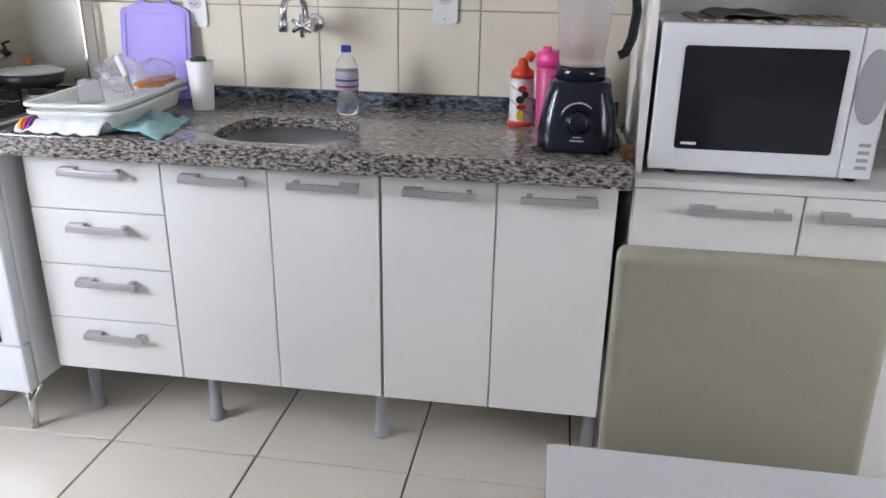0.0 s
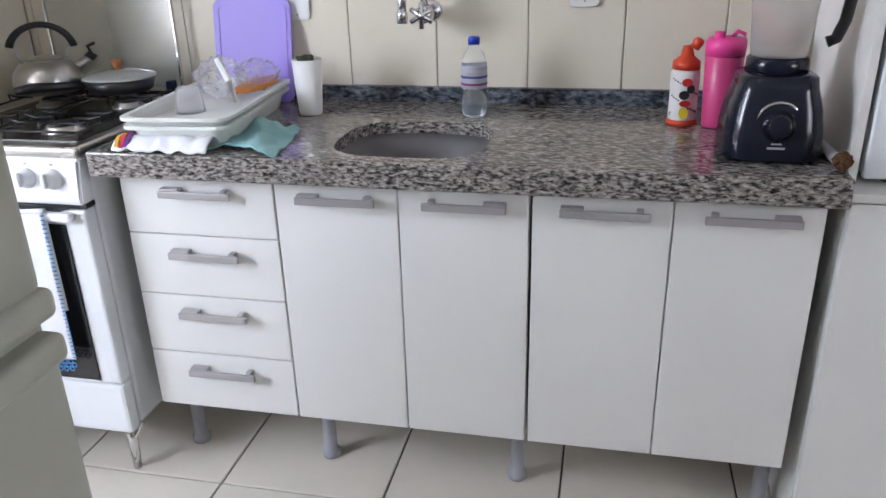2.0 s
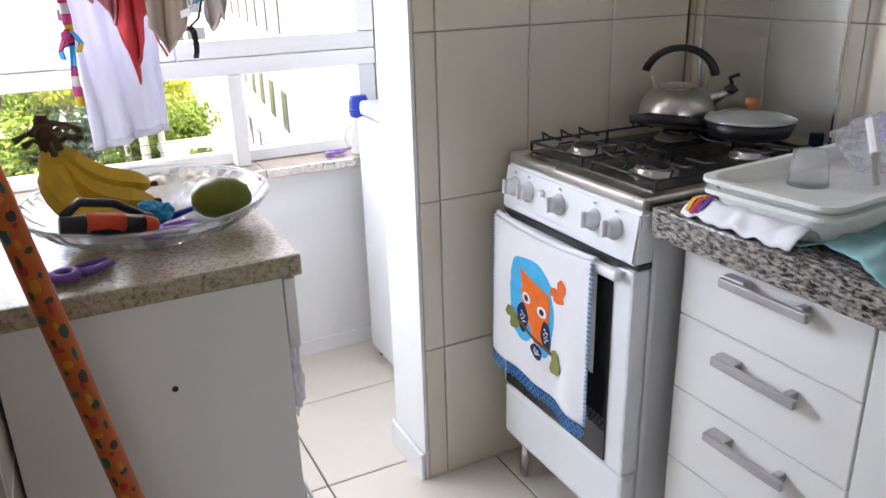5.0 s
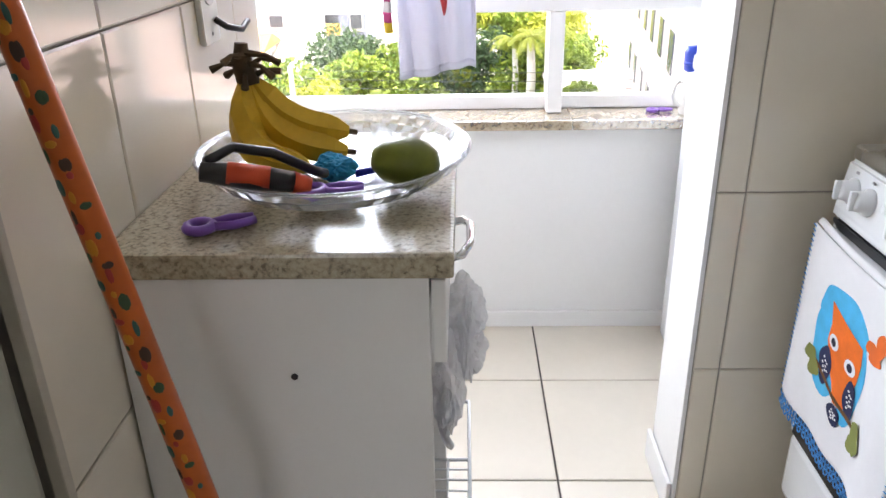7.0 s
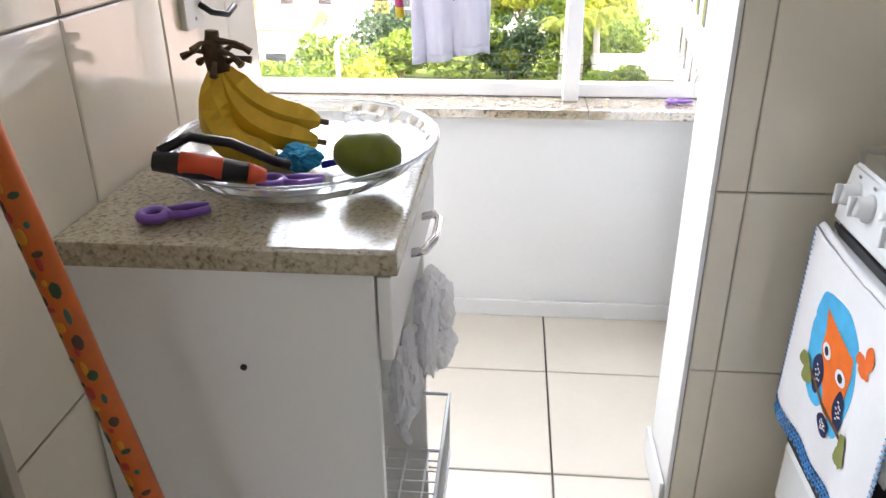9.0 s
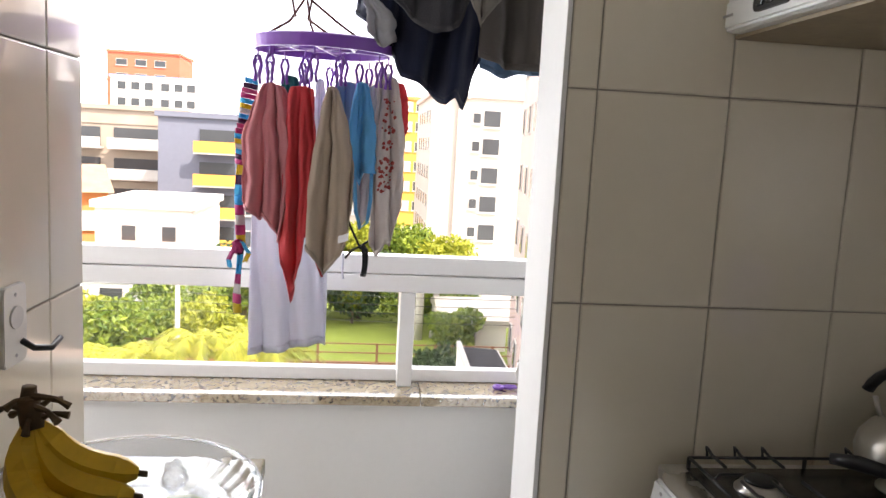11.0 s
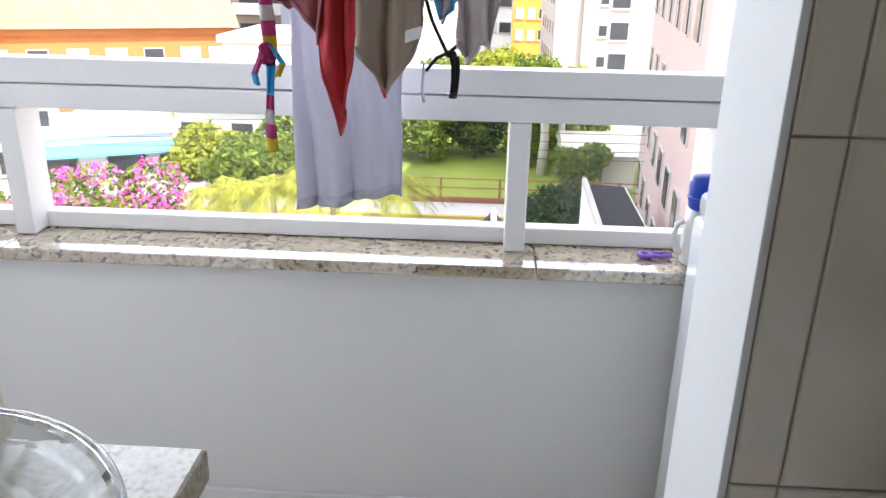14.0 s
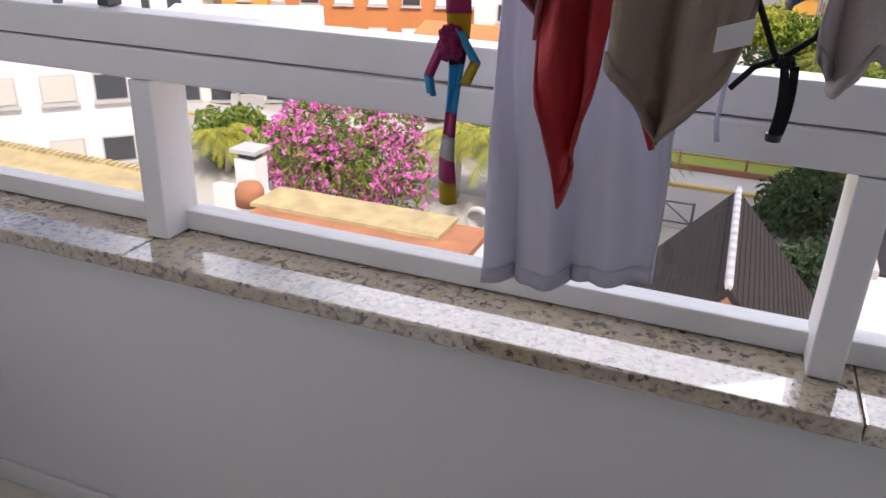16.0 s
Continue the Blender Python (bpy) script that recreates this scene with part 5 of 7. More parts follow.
def clothespin(loc, yaw, label):
    """Two-armed ring peg."""
    p = thing("clothespin", loc, label, "clothespin", "violet clothespins")
    b = bmesh.new()
    m = Matrix.Translation(loc) @ pose(0, 0, 0, 0, 0, yaw)
    tube([m @ Vector((0.014 * math.cos(a), 0.014 * math.sin(a), 0.008)) for a in np.linspace(0, 6.28, 13)[:-1]], 0.006, b, 8, closed=True)
    part("ring", b, M_PEG, p, smooth=True)
    for s in (1, -1):
        part("arm", tube([m @ Vector((0.014, s * 0.006, 0.008)), m @ Vector((0.035, s * 0.012, 0.008)), m @ Vector((0.06, s * 0.005, 0.008))], 0.005), M_PEG, p, smooth=True)
    return p


M_PEG = mat("bright violet plastic", (0.22, 0.10, 0.45), 0.35, vary=0.08)
clothespin((-1.547, -0.664, 1.0150), 25, "violet plastic clothespin lying on the granite cabinet top")
clothespin((-0.665, 0.945, 0.7425), 5, "violet plastic clothespin lying on the window sill")
clothespin((-1.435, -0.585, 1.028), 10, "violet plastic clothespin inside the glass bowl")

# patterned stick leaning on the wall
sk = thing("broom_stick", (-1.392, -0.820, 0), "orange broom stick with a colourful printed cover leaning on the wall", "broom stick")
s0, s1 = Vector((-1.392, -0.820, 0.0)), Vector((-1.614, -0.848, 1.36))
part("stick", tube([s0.lerp(s1, k / 8) for k in range(9)], 0.0135, n=14), mat("orange printed film", (0.50, 0.10, 0.010), 0.35, vary=0.25, scale=14), sk, smooth=True)
for i in range(150):
    c = s0.lerp(s1, (i + 0.4) / 150)
    nm, col = (("teal", (0.03, 0.09, 0.07)), ("dark green", (0.03, 0.06, 0.02)), ("brick red", (0.35, 0.03, 0.02)), ("amber", (0.55, 0.20, 0.01)), ("dark brown", (0.06, 0.025, 0.01)))[(i * 7) % 5]
    b = bmesh.new()
    bmesh.ops.create_icosphere(b, subdivisions=2, radius=1)
    d = (s1 - s0).normalized()
    out = Vector((0.75 * math.sin(i * 1.9), -1, 0)).normalized()
    out = (out - d * out.dot(d)).normalized()
    side = d.cross(out)
    for v in b.verts:
        v.co = c + out * (0.0125 + 0.0015 * v.co.x) + d * v.co.z * (0.004 + 0.003 * (i % 3)) + side * v.co.y * (0.003 + 0.002 * (i % 2))
    part("motif", b, mat(nm + " film print", col, 0.4), sk)

M_BAGWHITE = mat("white carrier bag film", (0.86, 0.86, 0.89), 0.4, vary=0.03, bump=0.3, bump_scale=30, transmission=0.15, ior=1.1, alpha=0.62)
bag("carrier_bag", (-1.548, -0.772, 0.268), 0.20, 1.9, "tied white carrier bag standing on the floor", mat("pale green white bag film", (0.62, 0.70, 0.62), 0.35, vary=0.05, transmission=0.2), (0.42, 0.25, 1.22))
bag("carrier_bag", (-1.566, -0.785, 0.555), 0.055, 6.3, "twisted neck of a white carrier bag", MATS["pale green white bag film"], (0.5, 0.5, 1.25))
for c, r, sd, sq in (((-1.256, -0.480, 0.822), 0.036, 1.2, (0.8, 1, 1.2)), ((-1.258, -0.485, 0.755), 0.036, 4.2, (0.8, 1, 1)), ((-1.278, -0.62, 0.785), 0.046, 8.2, (0.4, 1, 1.4)), ((-1.254, -0.56, 0.82), 0.034, 3.3, (0.3, 1.1, 1.8)), ((-1.278, -0.61, 0.745), 0.028, 5.5, (0.5, 0.9, 1.0))):
    bag("carrier_bag", c, r, sd, "crumpled white carrier bag hanging from the cabinet handle", M_BAGWHITE, sq)
solo("bag_handle", tube([(-1.281 + 0.006 * math.sin(2 * a), -0.605 + 0.030 * math.cos(a), 0.715 + 0.030 * math.sin(a)) for a in np.linspace(0, 2 * math.pi, 21)[:-1]], 0.005, n=8, closed=True), M_BAGWHITE, "looped white handle of a hanging carrier bag", "carrier bag", smooth=True)
part("base_tray", bx(-1.303, -1.256, FY0 + 0.02, FY1 - 0.005, 0.036, 0.062, bevel=0.005), M_WHITE_PLASTIC, fc, "white plastic base rail")
for y in (FY0 + 0.06, FY1 - 0.045):
    part("caster", lathe([(0.0, -0.011), (0.020, -0.011), (0.024, -0.006), (0.024, 0.006), (0.020, 0.011), (0.0, 0.011)], (-1.248, y, 0.024), 18, m=pose(0, 0, 0, 0, 90, 0)), M_WHITE_PLASTIC, fc, "white plastic caster", True)
for c in ((-1.30, -0.60, 0.45), (-1.40, -0.55, 0.45), (-1.42, -0.45, 0.455)):
    pt = lathe([(0, -0.035), (0.02, -0.03), (0.034, -0.01), (0.034, 0.012), (0.02, 0.032), (0, 0.036)], c, 18, m=pose(0, 0, 0, 80, 10, 40 * c[1]))
    solo("potato", pt, mat("yellow potato skin", (0.52, 0.36, 0.12), 0.7, vary=0.2, scale=40), "yellow potato lying in the wire basket", "potato", "potatoes in the basket", smooth=True)
bag("dark_bag", (-1.34, -0.5, 0.20), 0.075, 2.7, "dark brown bag in the lower wire basket", mat("brown paper", (0.10, 0.07, 0.05), 0.7, vary=0.3), (1, 1.6, 0.8))

tw.location += Vector((-0.018, -0.024, 0.008))
panb.location += Vector((-0.03, -0.03, 0.008))
ket.location += Vector((-0.008, -0.018, 0.008))
ket.scale = (1.0, 1.0, 0.80)
fb.location = Vector((-1.422, -0.478, 1.0145))
fb.scale = (1.02, 1.40, 0.74)


# ---- laundry: things on the washing machine ----
dt = thing("detergent_bottle", (-0.553, 0.925, 0.743), "white detergent bottle with a strong blue top on the window sill", "detergent")
part("bottle", lathe([(0.034, 0), (0.037, 0.004), (0.038, 0.07), (0.034, 0.10), (0.026, 0.125), (0.024, 0.130)], (-0.553, 0.925, 0.7435), 24), M_WHITE_PLASTIC, dt, smooth=True)
M_STRONGBLUE = mat("strong blue film", (0.01, 0.05, 0.42), 0.35)
cap_b = part("blue_top", lathe([(0.030, 0.1305), (0.034, 0.136), (0.036, 0.185), (0.030, 0.205), (0.0, 0.207)], (-0.553, 0.925, 0.7435), 24), M_STRONGBLUE, dt, "strong blue screw top", True)
part("top_rim", lathe([(0.035, 0.150), (0.0375, 0.153), (0.0375, 0.158), (0.035, 0.161)], (-0.553, 0.925, 0.7435), 24), M_STRONGBLUE, cap_b, smooth=True)
part("handle_loop", tube([(-0.590, 0.925, 0.845), (-0.606, 0.925, 0.835), (-0.610, 0.925, 0.805), (-0.602, 0.925, 0.775), (-0.588, 0.925, 0.768)], 0.007, n=10), M_WHITE_PLASTIC, dt, "curved white handle", True)

# ---- laundry: ceiling clothes rack ----
rack = thing("ceiling_clothes_rack", (-1.0, 0.6, 2.25), "white ceiling clothes rack with bars and cords", "clothes rack")
for y in (0.42, 0.55, 0.68, 0.80):
    part("bar", tube([(-1.75, y, 2.22), (-0.62, y, 2.22)], 0.008, n=10), M_FRAME, rack, smooth=True)
for x in (-1.72, -0.66):
    part("end_bar", bx(x - 0.012, x + 0.012, 0.38, 0.84, 2.228, 2.248, bevel=0.004), M_FRAME, rack)
    for y in (0.42, 0.80):
        part("cord", tube([(x, y, 2.248), (x, y, CEIL)], 0.002, n=5), M_WHITE_PLASTIC, rack)


def cloth(name, c, bump=0.5, scale=350, vary=0.08):
    """Woven cloth that lets some light through."""
    if name in MATS:
        return MATS[name]
    m = mat(name, c, 0.92, vary=vary, scale=12, fine=220, bump=bump, bump_scale=scale, sheen=0.15)
    t = m.node_tree
    tr, ms = t.nodes.new("ShaderNodeBsdfTranslucent"), t.nodes.new("ShaderNodeMixShader")
    tr.inputs["Color"].default_value = (*c, 1)
    ms.inputs[0].default_value = 0.28
    t.links.new(t.nodes["Principled BSDF"].outputs[0], ms.inputs[1])
    t.links.new(tr.outputs[0], ms.inputs[2])
    t.links.new(ms.outputs[0], t.nodes["Material Output"].inputs["Surface"])
    return m


M_PINK, M_CORAL, M_BEIGE = cloth("dusty pink terry", (0.50, 0.19, 0.21)), cloth("coral red terry", (0.56, 0.055, 0.065)), cloth("beige terry", (0.42, 0.34, 0.27))
M_BLUE, M_SHIRT, M_NAVY, M_GREY = cloth("sky blue lycra", (0.10, 0.36, 0.62), 0.1), cloth("white jersey", (0.66, 0.66, 0.74), 0.15), cloth("navy cloth", (0.012, 0.017, 0.045), 0.3), cloth("dark grey denim", (0.085, 0.075, 0.07), 0.4)
M_CREAM, M_TEALD, M_PALE = cloth("cream lace", (0.58, 0.53, 0.51), 0.6, 160, 0.12), cloth("dark teal cloth", (0.01, 0.10, 0.11), 0.2), cloth("pale grey cloth", (0.42, 0.42, 0.45), 0.3)

# round hanger with pegs
RC = Vector((-1.232, 0.62, 1.752))
ring = thing("sock_hanger", RC, "violet plastic round sock hanger with many pegs", "hanger")
b = bmesh.new()
n = 48
prof = [(0.192, -0.016), (0.196, 0.014), (0.186, 0.018), (0.180, 0.012), (0.180, -0.016)]
vs = [[b.verts.new(RC + Vector((r * math.cos(2 * math.pi * i / n), 0.86 * r * math.sin(2 * math.pi * i / n), z))) for r, z in prof] for i in range(n)]
for i in range(n):
    for k in range(5):
        b.faces.new((vs[i][k], vs[(i + 1) % n][k], vs[(i + 1) % n][(k + 1) % 5], vs[i][(k + 1) % 5]))
part("rim", b, M_VIOLET, ring, smooth=False)
for a in (20, 80, 140):
    dx, dy = 0.182 * math.cos(radians(a)), 0.157 * math.sin(radians(a))
    part("spoke", tube([RC + Vector((-dx, -dy, -0.002)), RC + Vector((dx, dy, -0.002))], 0.006, n=6), M_VIOLET, ring)
part("inner_ring", tube([RC + Vector((0.085 * math.cos(a), 0.075 * math.sin(a), 0)) for a in np.linspace(0, 6.283, 25)[:-1]], 0.007, n=6, closed=True), M_VIOLET, ring)
for i in range(18):
    a = 2 * math.pi * (i + 0.3) / 18
    r = 1.0 if i % 3 else 0.55
    c = RC + Vector((0.183 * r * math.cos(a), 0.158 * r * math.sin(a), -0.018))
    pb = bmesh.new()
    tube([c, c + Vector((0, 0, -0.022))], 0.0022, pb, 5)
    for s in (1, -1):
        tube([c + Vector((s * 0.004, 0, -0.018)), c + Vector((s * 0.010, 0, -0.036)), c + Vector((s * 0.004, 0, -0.062)), c + Vector((s * 0.007, 0, -0.082))], 0.0045, pb, 6)
    part("peg", pb, M_VIOLET, ring, smooth=True)
M_RIBBON = cloth("dark red ribbon", (0.09, 0.02, 0.02), 0.2)
for k, (a, b2, c2) in enumerate((((-0.15, -0.05), (-0.07, 0.0), -0.05), ((0.02, -0.14), (-0.03, -0.05), -0.045), ((0.12, 0.02), (0.03, -0.02), -0.04), ((-0.02, 0.13), (-0.03, 0.05), -0.042))):
    part("ribbon", tube([RC + Vector((a[0], a[1], 0.015)), RC + Vector((b2[0] * 1.3, b2[1], 0.06)), RC + Vector((-0.045 + 0.015 * math.sin(k * 2), 0.0, 0.13)), RC + Vector((-0.05 + 0.02 * math.sin(k * 3), 0.0, 0.20)), RC + Vector((-0.04 + 0.01 * k, 0.02 * k - 0.04, 0.30)), Vector((RC.x - 0.05 + 0.01 * k, 0.55, 2.215))], 0.0035, n=5), M_RIBBON, ring, "dark red ribbon tie")
part("loose_ribbon", tube([RC + Vector((-0.06, 0, 0.16)), RC + Vector((-0.085, -0.01, 0.11)), RC + Vector((-0.075, -0.01, 0.07))], 0.004, n=5), M_RIBBON, ring)

def hung(name, y, ztop, top, wide, hem, material, label, category, folds=3.0, depth=0.012, seed=0.0, vw=0.45, group="clothes on the line", nu=40, nv=44, thick=0.002):
    """Cloth pegged along its top edge (x from, x to), spreading to its full width, with a hem through the (x, z) corners given."""
    def hem_z(x):
        for (xa, za), (xb, zb) in zip(hem, hem[1:]):
            if x <= xb:
                return za + (zb - za) * max(0, (x - xa)) / max(xb - xa, 1e-4)
        return hem[-1][1]

    def f(u, v):
        k = min(1, v / vw) ** 0.75
        xw = wide[0] + (wide[1] - wide[0]) * u
        x = (top[0] + (top[1] - top[0]) * u) * (1 - k) + xw * k
        z = ztop + (hem_z(xw) - ztop) * v + 0.006 * math.sin(math.pi * u) * (1 - v)
        ph = 2 * math.pi * folds * (u + 0.05 * math.sin(5 * v + seed)) + seed
        fold = depth * (0.35 + 0.9 * v) * (math.sin(ph) + 0.35 * math.sin(2.3 * ph + 1))
        fold += 0.8 * depth * noise.noise(Vector((u * 6, v * 5, seed + 3)))
        x += 0.25 * depth * math.cos(ph) * v + 0.004 * noise.noise(Vector((u * 3, v * 9, seed)))
        return Vector((x, y + fold, z))
    ob = solo(name, rolled(f, nu, nv, thick), material, label, category, group, smooth=True)
    part("hem", rolled(lambda u, v: f(u, 0.972 + 0.029 * v) + Vector((0, -0.0012, 0)), nu, 2, thick + 0.0024), material, ob, smooth=True)
    return ob


hung("cleaning_cloth", 0.475, 1.662, (-1.366, -1.327), (-1.417, -1.301), ((-1.417, 1.372), (-1.372, 1.322), (-1.355, 1.337), (-1.316, 1.262), (-1.301, 1.362)), M_PINK, "dusty pink terry cloth pegged on the round hanger", "cloth", 2.6, 0.012, 1.0)
hung("cleaning_cloth", 0.515, 1.660, (-1.350, -1.320), (-1.365, -1.285), ((-1.365, 1.42), (-1.33, 1.36), (-1.285, 1.45)), M_PINK, "second dusty pink terry cloth behind the first", "cloth", 1.8, 0.010, 1.9)
hung("cleaning_cloth", 0.465, 1.662, (-1.300, -1.242), (-1.314, -1.228), ((-1.314, 1.289), (-1.288, 1.116), (-1.266, 1.189), (-1.257, 1.285), (-1.243, 1.315), (-1.228, 1.265)), M_CORAL, "coral red terry cloth hanging to a point", "cloth", 2.2, 0.012, 2.0)
solo("loose_thread", tube([(-1.235, 0.47, 1.27), (-1.222, 0.468, 1.225), (-1.205, 0.466, 1.185)], 0.003, n=6), M_CORAL, "loose red seam hanging from the coral cloth", "thread", smooth=True)
hung("cleaning_cloth", 0.470, 1.652, (-1.216, -1.193), (-1.255, -1.144), ((-1.255, 1.251), (-1.212, 1.180), (-1.176, 1.238), (-1.144, 1.346)), M_BEIGE, "beige terry cloth hanging to a point", "cloth", 1.8, 0.013, 3.3, 0.6)
solo("cloth_tag", rolled(lambda u, v: Vector((-1.178 + 0.026 * u, 0.452 - 0.004 * v, 1.288 + 0.009 * u - 0.018 * v)), 4, 4, 0.001), M_FABRIC_WHITE, "small white sewn label on the beige cloth", "label")
hung("swimwear", 0.555, 1.660, (-1.152, -1.129), (-1.168, -1.103), ((-1.168, 1.449), (-1.139, 1.402), (-1.126, 1.437), (-1.103, 1.437)), M_BLUE, "sky blue bikini top hanging from a peg", "swimwear", 1.4, 0.010, 4.0)
hung("swimwear", 0.64, 1.665, (-1.205, -1.158), (-1.212, -1.150), ((-1.212, 1.431), (-1.176, 1.391), (-1.150, 1.351)), cloth("grey blue lycra", (0.16, 0.25, 0.40), 0.1), "grey blue bikini cup hanging from a peg", "swimwear", 1.2, 0.010, 4.7)
solo("bikini_strap", tube([(-1.150, 0.55, 1.42), (-1.145, 0.55, 1.34), (-1.132, 0.55, 1.295), (-1.115, 0.55, 1.31), (-1.108, 0.55, 1.37), (-1.108, 0.55, 1.44)], 0.005, n=6), M_BLUE, "sky blue looped bikini strap", "strap", smooth=True)
hung("swimwear", 0.67, 1.64, (-1.135, -1.095), (-1.140, -1.085), ((-1.140, 1.36), (-1.11, 1.34), (-1.085, 1.40)), M_NAVY, "navy swimwear hanging behind the blue bikini", "swimwear", 1.0, 0.008, 5.1)
hung("blouse", 0.60, 1.682, (-1.096, -1.055), (-1.109, -1.027), ((-1.109, 1.246), (-1.083, 1.214), (-1.067, 1.253), (-1.05, 1.240), (-1.027, 1.356)), M_CREAM, "cream lace blouse with a red floral print", "blouse", 2.0, 0.011, 6.0)
hung("blouse_sleeve", 0.63, 1.66, (-1.120, -1.085), (-1.150, -1.095), ((-1.150, 1.33), (-1.13, 1.28), (-1.095, 1.36)), M_PALE, "pale grey sleeve hanging beside the lace blouse", "blouse", 1.3, 0.009, 6.6)
M_FLOWER = cloth("red floral print", (0.38, 0.07, 0.06), 0.2)
fl = bmesh.new()
rnd = random.Random(5)
for i in range(70):
    c = Vector((-1.078 + 0.012 * math.sin(i * 0.9) + 0.014 * rnd.random(), 0.586, 1.63 - 0.24 * rnd.random()))
    b2 = bmesh.new()
    bmesh.ops.create_icosphere(b2, subdivisions=1, radius=0.002 + 0.004 * rnd.random())
    for v in b2.verts:
        v.co.y *= 0.4
    merge(fl, b2, Matrix.Translation(c))
solo("floral_print", fl, M_FLOWER, "dull red flowers printed on the lace blouse", "print", kind="stuff")
hung("red_top", 0.70, 1.675, (-1.085, -1.025), (-1.095, -1.015), ((-1.095, 1.50), (-1.05, 1.48), (-1.015, 1.56)), M_CORAL, "red top folded over a peg", "clothes", 1.0, 0.008, 7.0)
hung("swim_trunks", 0.68, 1.675, (-1.352, -1.312), (-1.360, -1.30), ((-1.360, 1.40), (-1.30, 1.38)), M_TEALD, "dark teal garment pegged behind the pink cloth", "clothes", 1.0, 0.008, 7.5)
hung("undershirt", 0.735, 1.675, (-1.265, -1.245), (-1.27, -1.235), ((-1.27, 1.3), (-1.235, 1.3)), M_SHIRT, "white shirt strap hanging from a peg", "shirt", 1.0, 0.006, 7.9)
hung("undershirt", 0.768, 1.63, (-1.405, -1.240), (-1.440, -1.217), ((-1.440, 0.894), (-1.367, 0.900), (-1.312, 0.914), (-1.243, 0.930), (-1.217, 0.920)), M_SHIRT, "white undershirt hanging long behind the cloths", "shirt", 2.6, 0.013, 12.0, 0.3, thick=0.003)
# striped tie strap: bands of colour knotted half way
band = [(0.02, 0.28, 0.55), (0.50, 0.36, 0.02), (0.35, 0.03, 0.14), (0.05, 0.01, 0.05), (0.45, 0.42, 0.42), (0.03, 0.35, 0.60), (0.40, 0.05, 0.16)]
sw2 = thing("striped_bikini", (-1.44, 0.66, 1.05), "colourful striped bikini with a knotted tie hanging down", "swimwear")
for i in range(17):
    z1 = 1.665 - i * 0.0133
    part("stripe", rolled(lambda u, v, z1=z1, i=i: Vector((-1.430 - 0.022 * math.sin(i * 0.10) + (u - 0.5) * 0.032 * (1 + 0.2 * math.sin(i * 0.7)), 0.655 + 0.008 * math.sin(6 * u + 0.5 * (i + v)), z1 - 0.0132 * v - 0.006 * (u - 0.5))), 4, 2, 0.004), cloth("swim stripe %d" % ((i * 3) % 7), band[(i * 3) % 7], 0.1), sw2, smooth=True)
# the tie below: broad bands on a soft ribbon, a knot with a loop, then the loose tail
for i in range(15):
    z1, h = 1.439 - i * 0.0267, 0.0265
    w = 0.020 if i < 8 else 0.0175
    part("ribbon_band", rolled(lambda u, v, z1=z1, w=w, i=i, h=h: Vector((-1.452 - 0.004 * math.sin((i + v) * 0.6) + (u - 0.5) * w * (1 + 0.12 * math.sin((i + v) * 1.1)), 0.655 + 0.006 * math.sin(4 * u + 0.6 * (i + v)), z1 - h * v)), 5, 4, 0.004), cloth("swim stripe %d" % ((i * 2 + 1) % 7), band[(i * 2 + 1) % 7], 0.1), sw2, smooth=True)
bag("knot", (-1.457, 0.650, 1.222), 0.017, 3.0, "striped knot", cloth("swim stripe 2", band[2], 0.1), (0.9, 0.8, 1.1), sw2)
for (x0, z0, x1, z1), k in (((-1.445, 1.235, -1.425, 1.205), 5), ((-1.425, 1.205, -1.436, 1.180), 1), ((-1.465, 1.215, -1.478, 1.185), 2), ((-1.478, 1.185, -1.474, 1.165), 5)):
    part("tie_loop", rolled(lambda u, v, x0=x0, x1=x1, z0=z0, z1=z1: Vector((x0 + (x1 - x0) * v + 0.014 * (u - 0.5), 0.648 + 0.006 * math.sin(5 * u), z0 + (z1 - z0) * v)), 4, 4, 0.005), cloth("swim stripe %d" % k, band[k], 0.1), sw2, smooth=True)
# black strap with a slider
M_BLACKCLOTH = cloth("black elastic fabric", (0.014, 0.014, 0.017), 0.3)
bs = thing("black_strap", (-1.09, 0.68, 1.12), "black fabric strap with a slider tied in a knot", "strap")
part("strap", tube([(-1.106, 0.687, 1.672), (-1.118, 0.684, 1.52), (-1.145, 0.68, 1.345), (-1.125, 0.68, 1.28), (-1.098, 0.68, 1.225), (-1.085, 0.68, 1.215)], 0.0036, n=8), M_BLACKCLOTH, bs, smooth=True)
part("strap", tube([(-1.135, 0.68, 1.185), (-1.115, 0.68, 1.21), (-1.09, 0.68, 1.222), (-1.062, 0.68, 1.245), (-1.045, 0.68, 1.30)], 0.0036, n=8), M_BLACKCLOTH, bs, smooth=True)
bag("knot", (-1.086, 0.678, 1.218), 0.0085, 2.0, "black fabric knot", M_BLACKCLOTH, (1.1, 0.9, 0.9), bs)
for dx in (0.0, 0.010):
    part("hanging_end", rolled(lambda u, v, dx=dx: Vector((-1.090 + dx * 0.8 + 0.009 * u + 0.004 * math.sin(3 * v + 40 * dx), 0.68 + 0.4 * dx + 0.004 * math.sin(7 * v), 1.215 - 0.080 * v)), 4, 12, 0.005), M_BLACKCLOTH, bs, smooth=True)
part("slider", lathe([(0.008, 0), (0.009, 0.008), (0.006, 0.010)], (-1.082, 0.68, 1.134), 14), M_BLACK, bs)
part("white_tie", tube([(-1.14, 0.68, 1.20), (-1.142, 0.68, 1.15), (-1.138, 0.68, 1.125)], 0.0032, n=6), M_SHIRT, bs, "thin white tie", True)

bs.location += Vector((-0.036, 0.070, 0))

